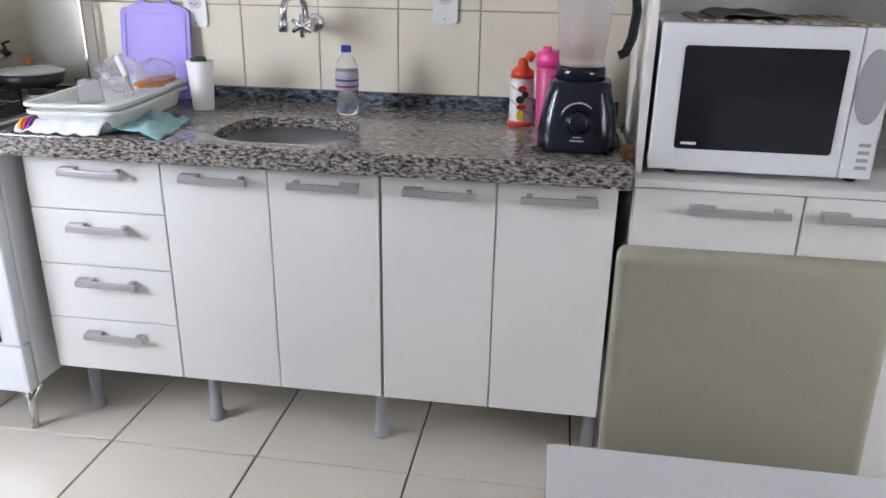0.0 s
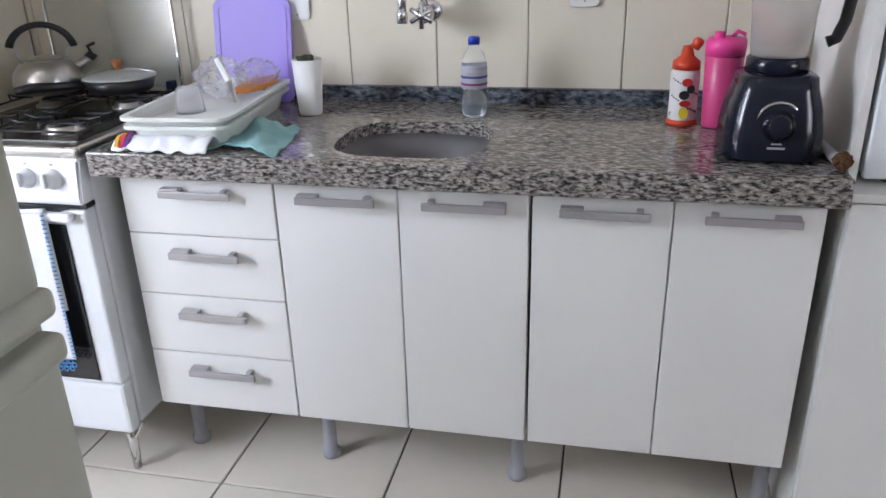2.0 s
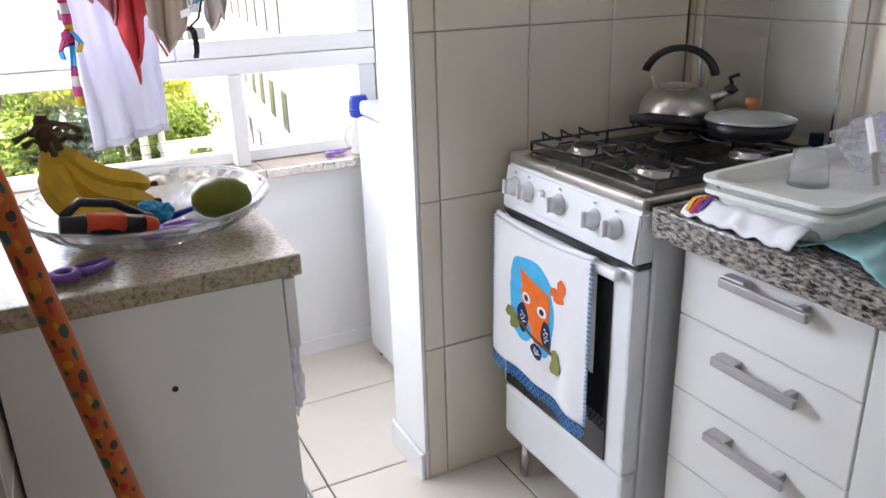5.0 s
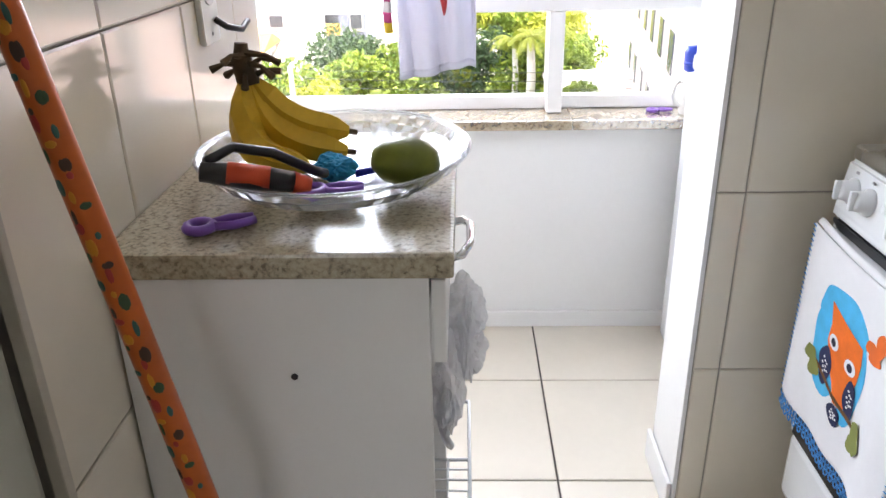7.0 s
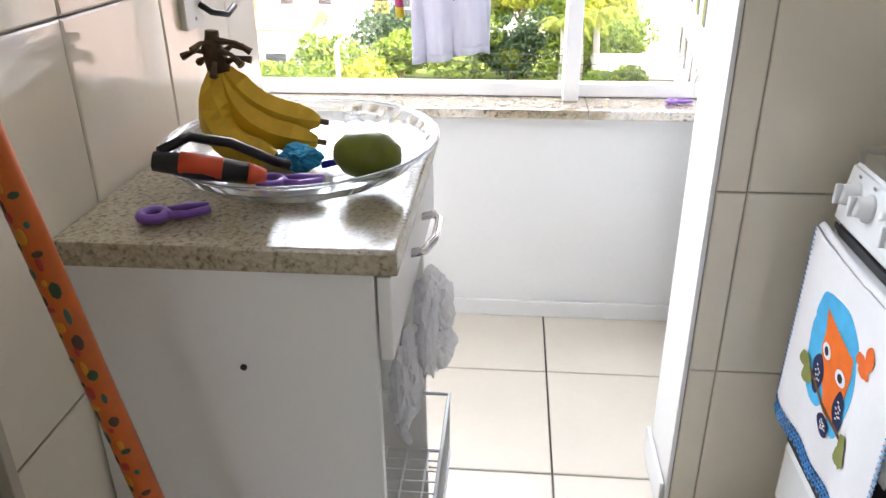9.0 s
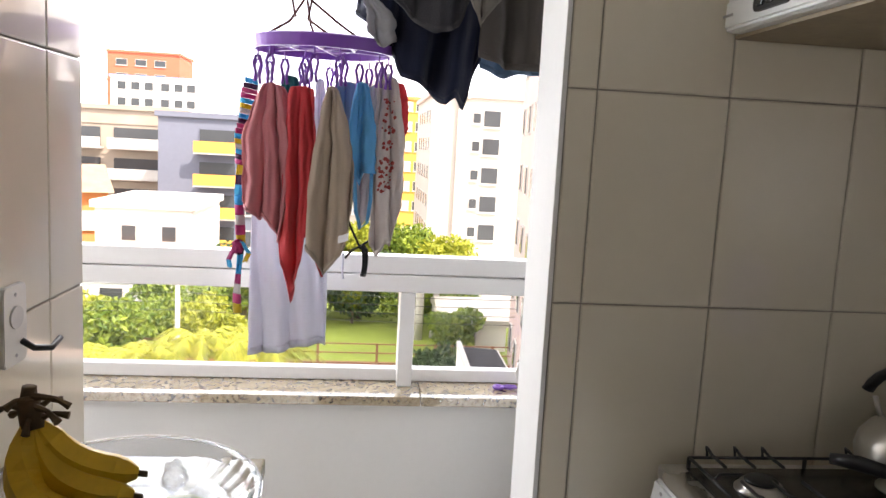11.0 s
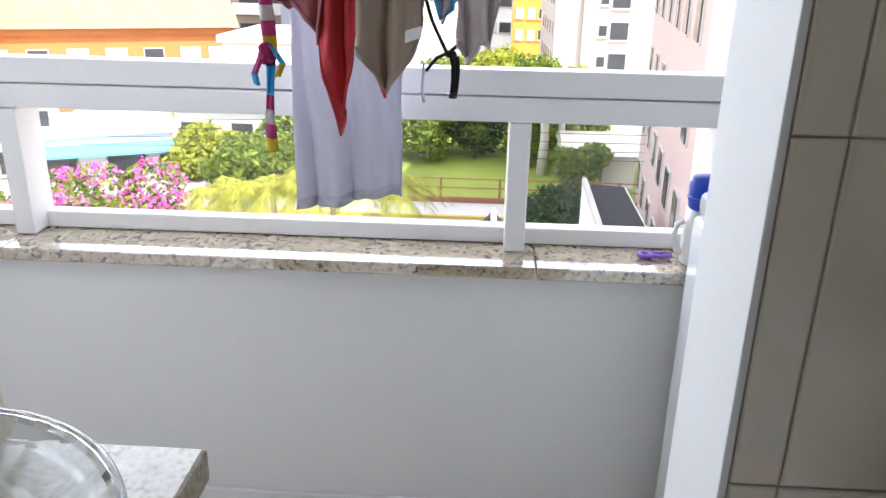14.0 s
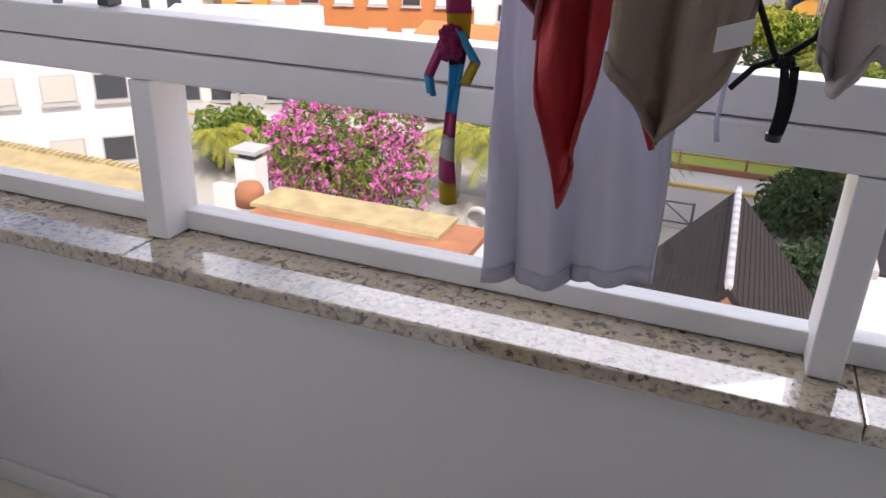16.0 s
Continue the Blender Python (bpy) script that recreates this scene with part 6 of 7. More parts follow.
# dark clothes over the rack
hung("trousers", 0.54, 2.232, (-1.150, -0.850), (-1.158, -0.841), ((-1.158, 1.832), (-1.058, 1.734), (-1.043, 1.684), (-0.969, 1.651), (-0.93, 1.616), (-0.911, 1.641), (-0.891, 1.605), (-0.859, 1.683), (-0.841, 1.736)), M_NAVY, "navy trousers folded over the ceiling rack", "trousers", 3.2, 0.022, 8.0)
hung("trousers", 0.62, 2.232, (-1.10, -0.90), (-1.11, -0.88), ((-1.11, 1.80), (-1.0, 1.70), (-0.95, 1.665), (-0.88, 1.70)), M_NAVY, "navy trouser leg hanging from the ceiling rack", "trousers", 2.2, 0.018, 8.8)
hung("sweatshirt", 0.42, 2.234, (-1.10, -0.90), (-1.102, -0.892), ((-1.102, 1.866), (-1.045, 1.818), (-0.975, 1.774), (-0.916, 1.80), (-0.892, 1.86)), cloth("charcoal ribbed cloth", (0.045, 0.045, 0.055), 0.6, 200), "charcoal ribbed sweatshirt over the ceiling rack", "sweatshirt", 2.0, 0.014, 9.0)
hung("jeans", 0.435, 2.232, (-0.870, -0.695), (-0.866, -0.684), ((-0.866, 1.73), (-0.788, 1.708), (-0.723, 1.703), (-0.684, 1.706)), M_GREY, "dark grey denim trousers over the ceiling rack", "trousers", 1.6, 0.018, 9.9)
hung("pocket_lining", 0.41, 2.20, (-0.895, -0.835), (-0.900, -0.825), ((-0.900, 1.86), (-0.87, 1.80), (-0.825, 1.86)), cloth("pocket lining grey", (0.24, 0.22, 0.20), 0.3), "pale grey pocket lining hanging from the trousers", "trousers", 1.2, 0.008, 10.4)
hung("striped_shirt", 0.67, 2.232, (-0.83, -0.64), (-0.83, -0.624), ((-0.83, 1.73), (-0.755, 1.705), (-0.727, 1.718), (-0.624, 1.722)), cloth("blue striped jersey", (0.10, 0.17, 0.27), 0.2), "blue striped shirt hanging behind the trousers", "shirt", 2.0, 0.012, 11.0)
hung("trouser_cuff", 0.50, 1.86, (-1.150, -1.120), (-1.135, -1.066), ((-1.135, 1.780), (-1.091, 1.745), (-1.066, 1.762)), M_PALE, "pale grey cuff of the hanging trousers", "clothes", 1.2, 0.008, 11.5)


for nm, off in (("cleaning_cloth", (-0.020, 0.080, -0.018)), ("cleaning_cloth.001", (-0.020, 0.080, -0.018)), ("cleaning_cloth.002", (-0.020, 0.085, -0.022)), ("loose_thread", (-0.020, 0.085, -0.022)), ("cleaning_cloth.003", (-0.008, 0.045, -0.010)), ("cloth_tag", (-0.008, 0.045, -0.010))):
    bpy.data.objects[nm].location += Vector(off)
ring.location.x -= 0.012
ring.scale = (0.95, 0.95, 1)

# ---- outside ----
GZ = -10.0
M_GROUND = mat("sun-bleached concrete ground", (0.42, 0.39, 0.34), 0.9, vary=0.2, scale=0.15, fine=3)
M_ASPHALT = mat("pale worn asphalt", (0.32, 0.30, 0.28), 0.9, vary=0.15, scale=0.3, fine=8)
M_LAWN = mat("mown lawn", (0.22, 0.27, 0.04), 0.95, vary=0.35, scale=0.35, fine=9)
M_KERB = mat("yellow kerb paint", (0.50, 0.38, 0.10), 0.8, vary=0.15)
M_WHITEWALL = mat("white facade paint", (0.72, 0.70, 0.65), 0.85, vary=0.08, scale=0.3, fine=4)
M_BEIGEWALL = mat("beige facade paint", (0.46, 0.41, 0.36), 0.85, vary=0.07, scale=0.2, fine=3)
M_ORANGEWALL = mat("orange brick facade", (0.50, 0.19, 0.06), 0.85, vary=0.12, scale=0.6, fine=6)
M_OCHRE = mat("ochre facade paint", (0.58, 0.30, 0.06), 0.85, vary=0.1, scale=0.3, fine=3)
M_SLATE = mat("slate grey facade paint", (0.13, 0.14, 0.18), 0.85, vary=0.1, scale=0.3, fine=3)
M_PINKWALL = mat("pale pink facade paint", (0.50, 0.37, 0.33), 0.85, vary=0.08, scale=0.3, fine=4)
M_REDWALL = mat("brick red facade", (0.45, 0.11, 0.06), 0.85, vary=0.1, scale=0.3)
M_BROWNWALL = mat("brown concrete facade", (0.30, 0.25, 0.20), 0.9, vary=0.2, scale=0.4)
M_ROOFTILE = mat("brown clay roof tile", (0.26, 0.17, 0.11), 0.85, vary=0.25, scale=1.2, fine=9)
M_ROOFORANGE = mat("orange clay roof tile", (0.48, 0.18, 0.06), 0.85, vary=0.2, scale=1.2, fine=9)
M_ROOFDARK = mat("dark brown roof tile", (0.022, 0.016, 0.014), 0.95, vary=0.15, scale=0.8, fine=9)
M_ROOFPALE = mat("pale yellow roof tile", (0.40, 0.31, 0.15), 0.85, vary=0.45, scale=1.6, fine=7)
M_FLATROOF = mat("dark bitumen roof", (0.018, 0.0175, 0.021), 0.95, vary=0.3, scale=0.8, fine=6)
M_PANE = mat("dark window pane", (0.05, 0.055, 0.06), 0.15, vary=0.2, scale=0.4)
M_SHUTTER = mat("pale shutter", (0.55, 0.50, 0.42), 0.7, vary=0.08)
M_BRICK = mat("weathered brick wall", (0.36, 0.15, 0.07), 0.9, vary=0.35, scale=1.4, fine=10)
M_BLUEAWN = mat("blue awning", (0.12, 0.36, 0.60), 0.6, vary=0.08)
M_CONCRETE = mat("pale concrete", (0.45, 0.43, 0.40), 0.9, vary=0.15, scale=0.5)

solo("ground", bx(-1500, 1500, 1.6, 3000, GZ - 0.5, GZ), M_GROUND, "pale concrete ground of the town", "ground", kind="structure")
solo("road", bx(-70, 60, 29.2, 34.3, GZ, GZ + 0.02), M_ASPHALT, "pale asphalt street", "road", kind="structure")
solo("kerb", bx(-70, 60, 34.3, 34.55, GZ, GZ + 0.16), M_KERB, "yellow painted street kerb", "kerb", kind="structure")
solo("pavement", bx(-70, 60, 34.55, 36.7, GZ, GZ + 0.13), M_CONCRETE, "pale street pavement", "pavement", kind="structure")
solo("lawn", bx(-10, 14, 37.0, 55, GZ, GZ + 0.12), M_LAWN, "sunny green park lawn", "lawn", kind="structure")

M_RUST = mat("rust brown paint", (0.26, 0.12, 0.06), 0.7, vary=0.2)
fence = thing("park_fence", (-2, 36.85, GZ), "rust brown park fence on a low wall", "fence")
part("low_wall", bx(-12, 9, 36.72, 36.95, GZ, GZ + 0.4), M_RUST, fence)
for x in range(-12, 10, 3):
    part("post", bx(x - 0.06, x + 0.06, 36.78, 36.88, GZ + 0.4, GZ + 1.4), M_RUST, fence)
for z in (0.85, 1.32):
    part("rail", bx(-12, 9, 36.81, 36.86, GZ + z, GZ + z + 0.06), M_RUST, fence)


def facade_box(name, label, x0, x1, y0, y1, z1, wall_mat, yaw=0.0, cols=(), rows=(), size=(1.2, 1.2), side_cols=(), side=-1, shutters=None, roof=None, parapet=None, storey_bands=None, balconies=()):
    """A block of flats: wall body with recessed windows on the front (towards -y) and one side face, a parapet or roof edge."""
    cx, cy = (x0 + x1) / 2, (y0 + y1) / 2
    h = thing(name, (cx, cy, GZ), label, "building")
    rot = Matrix.Translation((cx, cy, 0)) @ pose(0, 0, 0, 0, 0, yaw) @ Matrix.Translation((-cx, -cy, 0))

    def add(nm, b, m, lab="", par=None):
        b.transform(rot)
        return part(nm, b, m, par or h, lab)
    add("wall", bx(x0, x1, y0, y1, GZ, z1), wall_mat)
    add("roof", bx(x0 - 0.25, x1 + 0.25, y0 - 0.25, y1 + 0.25, z1 + 0.002, z1 + 0.45), parapet or wall_mat)
    if roof:
        zr = z1 + 0.452
        hgt = min(x1 - x0, y1 - y0) * 0.22
        rf = outline_plate([(y0 - 0.7, zr), ((y0 + y1) / 2, zr + hgt), (y1 + 0.7, zr)], x1 - x0 + 1.2, "x", x0 - 0.6)
        add("pitched_roof", rf, roof)
    for z in (storey_bands or ()):
        add("storey_band", bx(x0 - 0.08, x1 + 0.08, y0 - 0.1, y0 - 0.002, z, z + 0.3), parapet or wall_mat)
    k = 0
    for z in rows:
        for c in cols:
            w, hh = size if not isinstance(c, tuple) else c[1:]
            xc = c[0] if isinstance(c, tuple) else c
            k += 1
            fr = add("window", bx(xc - w / 2 - 0.08, xc + w / 2 + 0.08, y0 - 0.06, y0 - 0.003, z - hh / 2 - 0.08, z + hh / 2 + 0.08), M_CONCRETE)
            shut = shutters and (k * 7 % 3)
            add("pane", bx(xc - w / 2, xc + w / 2, y0 - 0.10, y0 - 0.062, z - hh / 2, z + hh / 2), shutters if shut else M_PANE, "", fr)
            add("sill", bx(xc - w / 2 - 0.15, xc + w / 2 + 0.15, y0 - 0.2, y0 - 0.062, z - hh / 2 - 0.2, z - hh / 2 - 0.085), M_CONCRETE, "", fr)
        for yc in side_cols:
            xs = x0 if side < 0 else x1
            fr = add("window", bx(min(xs, xs + side * 0.06) + side * 0.003, max(xs, xs + side * 0.06) + side * 0.003, yc - 0.58, yc + 0.58, z - 0.68, z + 0.68), M_CONCRETE)
            add("pane", bx(min(xs + side * 0.064, xs + side * 0.11), max(xs + side * 0.064, xs + side * 0.11), yc - 0.5, yc + 0.5, z - 0.6, z + 0.6), M_PANE, "", fr)
    for bxc, w, bm_ in balconies:
        for z in rows:
            bal = add("balcony", bx(bxc - w / 2, bxc + w / 2, y0 - 1.2, y0 - 0.01, z - 1.15, z - 1.0), M_CONCRETE)
            add("parapet", bx(bxc - w / 2, bxc + w / 2, y0 - 1.25, y0 - 1.12, z - 1.0, z - 0.05), bm_, "", bal)
            add("opening", bx(bxc - w / 2 + 0.3, bxc + w / 2 - 0.3, y0 - 0.12, y0 - 0.012, z - 0.95, z + 0.95), M_PANE, "", bal)
    return h


facade_box("apartment_building", "beige block of flats with a red roof edge beyond the park", 5.4, 25, 73, 92, 6.4, M_BEIGEWALL, cols=(9.8, (11.3, 1.6, 1.5), (15.5, 1.6, 1.5), (19.5, 1.6, 1.5)), rows=[-6.6, -3.8, -1.0, 1.8, 4.5], size=(0.7, 0.9), side_cols=(75, 78, 81, 84, 87), parapet=M_PINKWALL)
facade_box("stair_tower", "beige stair tower of the block of flats", 7.9, 8.7, 72.6, 72.99, 6.3, M_BEIGEWALL)
facade_box("apartment_building", "ochre tower block in the distance", 2.7, 7.6, 108, 120, 7.9, M_OCHRE, cols=(3.6, 5.2, 6.7), rows=[-7 + 2.8 * k for k in range(6)], size=(0.9, 1.2), shutters=M_SHUTTER, parapet=M_ORANGEWALL)
facade_box("apartment_building", "tall white tower block with air conditioners", -3.2, 2.1, 93, 106, 12.5, M_WHITEWALL, cols=(-2.2, -0.4, 1.3), rows=[-8 + 2.9 * k for k in range(7)], size=(1.3, 1.1), shutters=M_SHUTTER)
facade_box("apartment_building", "slate grey block of flats with yellow balconies", -18.6, -9.8, 67, 80, 2.9, M_SLATE, cols=(-10.6,), rows=[-7.4, -4.6, -1.8, 1.0], size=(1.0, 1.3), balconies=((-13.6, 3.6, M_OCHRE),), parapet=M_SLATE)
facade_box("apartment_building", "far white and blue tower blocks", -49, -33, 152, 165, 11.5, M_WHITEWALL, cols=(-47, -44.5, -42, -39, -36.5, -34.2), rows=[-8 + 3 * k for k in range(7)], size=(1.5, 1.4), parapet=mat("blue roof band", (0.22, 0.28, 0.50), 0.8), storey_bands=[-3.2, 2.8])
facade_box("apartment_building", "far brick red tower block", -56, -41, 172, 185, 18, M_REDWALL, cols=(-53, -49, -45), rows=[-5 + 3 * k for k in range(8)], size=(2.2, 1.2), storey_bands=[6, 9, 12])
facade_box("apartment_building", "far pale tower block", -30, -8, 180, 195, 8, M_BEIGEWALL, cols=(-28, -25, -22, -19, -16, -13, -10), rows=[-5 + 3 * k for k in range(4)], size=(1.6, 1.3))
facade_box("apartment_building", "brown block of flats with long concrete balconies", -38, -20.5, 78, 92, 3.5, M_BROWNWALL, rows=[-8.2, -5.2, -2.2, 0.8], balconies=((-35, 4.8, M_CONCRETE), (-29, 4.8, M_CONCRETE), (-23.5, 4.8, M_CONCRETE)), storey_bands=[-6.9, -3.9, -0.9, 2.1])
facade_box("row_house", "long orange house with white shutters and a clay roof", -36, -20, 50.7, 58.7, -3.3, M_ORANGEWALL, yaw=25, cols=(-34.8, -32.4, -30, -27.6, -25.2, -22.8, -20.9), rows=[-7.6, -4.8], size=(1.2, 1.1), shutters=M_WHITEWALL, roof=M_ROOFTILE)
facade_box("house", "bright ochre stair block at the orange row", -35.4, -32.4, 45.5, 48.5, 0.5, M_OCHRE, yaw=25, cols=(-33.9,), rows=[-7.2, -4.4, -1.6], size=(0.7, 1.2))
facade_box("house", "white house with a brown roof beside the orange row", -42, -36.6, 42.5, 49, -3.8, M_WHITEWALL, yaw=25, cols=(-40.5, -38.4), rows=[-7.6, -5.2], size=(0.9, 1.1), roof=M_ROOFTILE)
facade_box("house", "low white house with a flat roof", -17.2, -11.4, 47, 56, -3.2, M_WHITEWALL, cols=(-15.2, -12.8), rows=[-4.7], size=(0.8, 0.9), parapet=M_CONCRETE)
facade_box("house", "white house with a low orange tile roof", -19.0, -13.2, 43, 46.5, -6.4, M_WHITEWALL, cols=(-18, -15), rows=[-8.0], roof=M_ROOFORANGE)
facade_box("town_house", "white town house with dark windows and a balcony", -34.5, -25.5, 37.5, 44.5, -5.6, M_WHITEWALL, yaw=30, cols=(-33.2, -31.4, -28.2, -26.6), rows=[-9.1, -7.0], size=(1.1, 1.2), balconies=((-29.8, 1.9, M_CONCRETE),))
shop = facade_box("shop", "low white shop with a blue awning", -27, -19.4, 39.8, 44.8, -7.7, M_WHITEWALL, yaw=26, cols=((-25.5, 2.0, 1.0), (-22, 2.0, 1.0)), rows=[-9.3])
aw = outline_plate([(39.75, -8.15), (38.5, -8.5), (38.5, -8.62), (39.75, -8.27)], 7.6, "x", -27.0)
aw.transform(Matrix.Translation((-23.2, 42.3, 0)) @ pose(0, 0, 0, 0, 0, 26) @ Matrix.Translation((23.2, -42.3, 0)))
part("awning", aw, M_BLUEAWN, shop, "long blue awning")
facade_box("apartment_building", "sunlit white block of flats with beige shutters", -39.2, -25.2, 19.5, 27.5, -1.4, M_WHITEWALL, yaw=47.6, cols=(-37.6, -35.4, -33.2, -31.0, -28.8, -26.8), rows=[-8.8, -6.1, -3.4], size=(1.2, 1.0), shutters=M_SHUTTER)
facade_box("apartment_building", "pale pink block of flats with dark windows", 5.9, 18, 18.5, 38.8, 9, M_PINKWALL, yaw=-7.8, rows=[GZ + 1.8 + 2.8 * k for k in range(6)], side_cols=(20.5, 23.5, 26.5, 29.5, 33, 36.5), side=-1, parapet=M_BEIGEWALL)
annex = thing("annex", (3.5, 23, GZ), "low white annex with a dark flat roof", "building")
part("wall", outline_plate([(2.45, 18.0), (4.1, 18.0), (4.35, 26.9), (2.8, 27.2)], 3.9, "z", GZ), M_WHITEWALL, annex)
part("roof", outline_plate([(2.65, 18.2), (4.05, 18.2), (4.25, 26.7), (2.98, 27.0)], 0.05, "z", GZ + 3.902), M_FLATROOF, annex, "dark bitumen roof")
part("parapet", outline_plate([(2.43, 17.98), (2.62, 17.98), (2.95, 27.2), (2.78, 27.22)], 0.22, "z", GZ + 3.902), M_CONCRETE, annex)
facade_box("house", "white house with a pale tin roof behind the annex", 4.0, 7.4, 40.5, 45, -8.4, M_WHITEWALL, cols=(5.2,), rows=[-9.1], size=(0.8, 0.7), roof=mat("pale tin roof", (0.55, 0.50, 0.42), 0.6, vary=0.1))

# steep dark roof close below
RX, RY0, RY1, RZ = -0.7, 11.5, 16.6, -4.0
dh = thing("house", (RX, 14, GZ), "house with a steep dark tile roof and pale ridge", "building")
part("wall", bx(RX - 2.1, RX + 2.1, RY0 + 0.3, RY1 - 0.2, GZ, -6.52), M_WHITEWALL, dh)
part("gable", outline_plate([(RX - 2.1, -6.515), (RX + 2.1, -6.515), (RX, -4.22)], 0.2, "y", RY0 + 0.3), M_CONCRETE, dh, "pale plastered gable")
SL = 2.75 / 2.45
for s in (-1, 1):
    rp = outline_plate([(RX, RZ), (RX + s * 2.45, RZ - 2.75), (RX + s * 2.45, RZ - 2.88), (RX, RZ - 0.14)], RY1 - RY0, "y", RY0)
    r0 = part("roof", rp, M_ROOFDARK, dh, "dark brown tiled roof slope")
    part("verge_board", outline_plate([(RX, RZ - 0.15), (RX + s * 2.4, RZ - 2.85), (RX + s * 2.4, RZ - 3.0), (RX, RZ - 0.30)], 0.06, "y", RY0 - 0.05), M_RUST, r0)
    for i in range(24):
        f = 2.45 * (i + 0.5) / 24
        part("tile_course", outline_plate([(RX + s * f, RZ - SL * f + 0.002), (RX + s * (f + 0.012), RZ - SL * f + 0.012), (RX + s * (f + 0.07), RZ - SL * (f + 0.07) + 0.002)], RY1 - RY0 - 0.06, "y", RY0 + 0.03), M_ROOFDARK, r0)
M_RIDGE = mat("pale ridge tile", (0.30, 0.31, 0.35), 0.8, vary=0.3)
for i in range(26):
    part("ridge_tile", lathe([(0.055, 0), (0.075, 0.19)], (RX, RY0 + 0.02 + i * 0.196, RZ + 0.005), 10, m=pose(0, 0, 0, -90, 0, 0)), M_RIDGE if i % 2 else M_CONCRETE, dh)

# yard wall, pale roof and chimney
yw = thing("yard_wall", (-9.6, 16.5, GZ), "weathered brick yard building with a pale coping", "wall")
part("wall", bx(-12.7, -6.45, 15.5, 17.5, GZ, -6.35), M_BRICK, yw)
part("coping", bx(-12.9, -7.4, 16.2, 17.7, -6.348, -6.24), M_ROOFPALE, yw)
part("kiln", lathe([(0.42, 0), (0.42, 0.45), (0.32, 0.62), (0.1, 0.7), (0, 0.7)], (-13.6, 17.2, -6.75), 20), M_BRICK, yw, "rounded brick oven top", True)
bt = thing("water_tank_cover", (-5.4, 16.8, GZ), "grey concrete tank cover on a brick base", "tank")
part("base", bx(-6.4, -4.6, 15.4, 17.9, GZ, -6.62), M_BRICK, bt)
part("cover", bx(-6.42, -4.5, 15.9, 18.0, -6.618, -6.45, bevel=0.06), M_CONCRETE, bt)
part("hatch", bx(-5.8, -5.1, 16.5, 17.3, -6.448, -6.40, bevel=0.02), M_CONCRETE, bt)
part("pipe_mouth", lathe([(0.30, 0), (0.33, 0.04), (0.33, 0.22), (0.26, 0.22), (0.26, 0.02)], (-7.0, 18.2, -6.35), 20, m=pose(0, 0, 0, 90, 0, 0)), M_CONCRETE, bt)
pr = thing("house", (-20, 14.5, GZ), "house with a pale yellow tile roof below the flats", "building")
part("wall", bx(-27.5, -15.7, 11.8, 17.0, GZ, -6.85), M_WHITEWALL, pr)
rf = part("roof", outline_plate([(11.3, -7.0), (17.3, -6.3), (17.3, -6.5), (11.3, -7.2)], 12.3, "x", -27.9), M_ROOFPALE, pr, "pale yellow tiled roof")
for i in range(49):
    part("tile_row", bx(-27.85 + i * 0.25, -27.73 + i * 0.25, 17.1, 17.42, -6.38, -6.22), M_ROOFPALE, rf)
part("gutter_wall", bx(-15.5, -12.0, 18.0, 18.3, GZ, -6.7), M_WHITEWALL, pr)
chim = thing("chimney", (-15.2, 19.6, GZ), "white square chimney with a slotted top", "chimney")
part("stack", bx(-15.6, -14.85, 19.3, 20.0, GZ, -6.25), M_WHITEWALL, chim)
part("cap", bx(-15.7, -14.75, 19.2, 20.1, -6.05, -5.92), M_CONCRETE, chim)
part("slot", bx(-15.5, -14.95, 19.4, 19.9, -6.248, -6.052), M_PANE, chim)
gate = thing("iron_gate", (-2.9, 28.5, GZ), "dark iron gate by the street", "gate")
for x in (-4.0, -2.9, -1.8):
    part("post", bx(x - 0.05, x + 0.05, 28.45, 28.55, GZ, GZ + 1.4), M_ANODISED, gate)
for z in (0.5, 1.3):
    part("rail", bx(-4.0, -1.8, 28.47, 28.53, GZ + z, GZ + z + 0.06), M_ANODISED, gate)
part("brace", tube([(-4.0, 28.5, GZ + 1.3), (-2.9, 28.5, GZ + 0.5)], 0.03, n=6), M_ANODISED, gate)
part("brace", tube([(-2.9, 28.5, GZ + 1.3), (-1.8, 28.5, GZ + 0.5)], 0.03, n=6), M_ANODISED, gate)


# plants
def leaf_mat(name, c, c2):
    """Leaf green that differs from leaf to leaf."""
    m = bpy.data.materials.new(name)
    m.use_nodes = True
    t, b = m.node_tree, m.node_tree.nodes["Principled BSDF"]
    b.inputs["Roughness"].default_value = 0.6
    geo, mx = t.nodes.new("ShaderNodeNewGeometry"), t.nodes.new("ShaderNodeMixRGB")
    mx.inputs[1].default_value, mx.inputs[2].default_value = (*c, 1), (*c2, 1)
    t.links.new(geo.outputs["Random Per Island"], mx.inputs[0])
    t.links.new(mx.outputs[0], b.inputs["Base Color"])
    tr, ms = t.nodes.new("ShaderNodeBsdfTranslucent"), t.nodes.new("ShaderNodeMixShader")
    ms.inputs[0].default_value = 0.3
    t.links.new(mx.outputs[0], tr.inputs["Color"])
    t.links.new(b.outputs[0], ms.inputs[1])
    t.links.new(tr.outputs[0], ms.inputs[2])
    t.links.new(ms.outputs[0], t.nodes["Material Output"].inputs["Surface"])
    MATS[name] = m
    return m


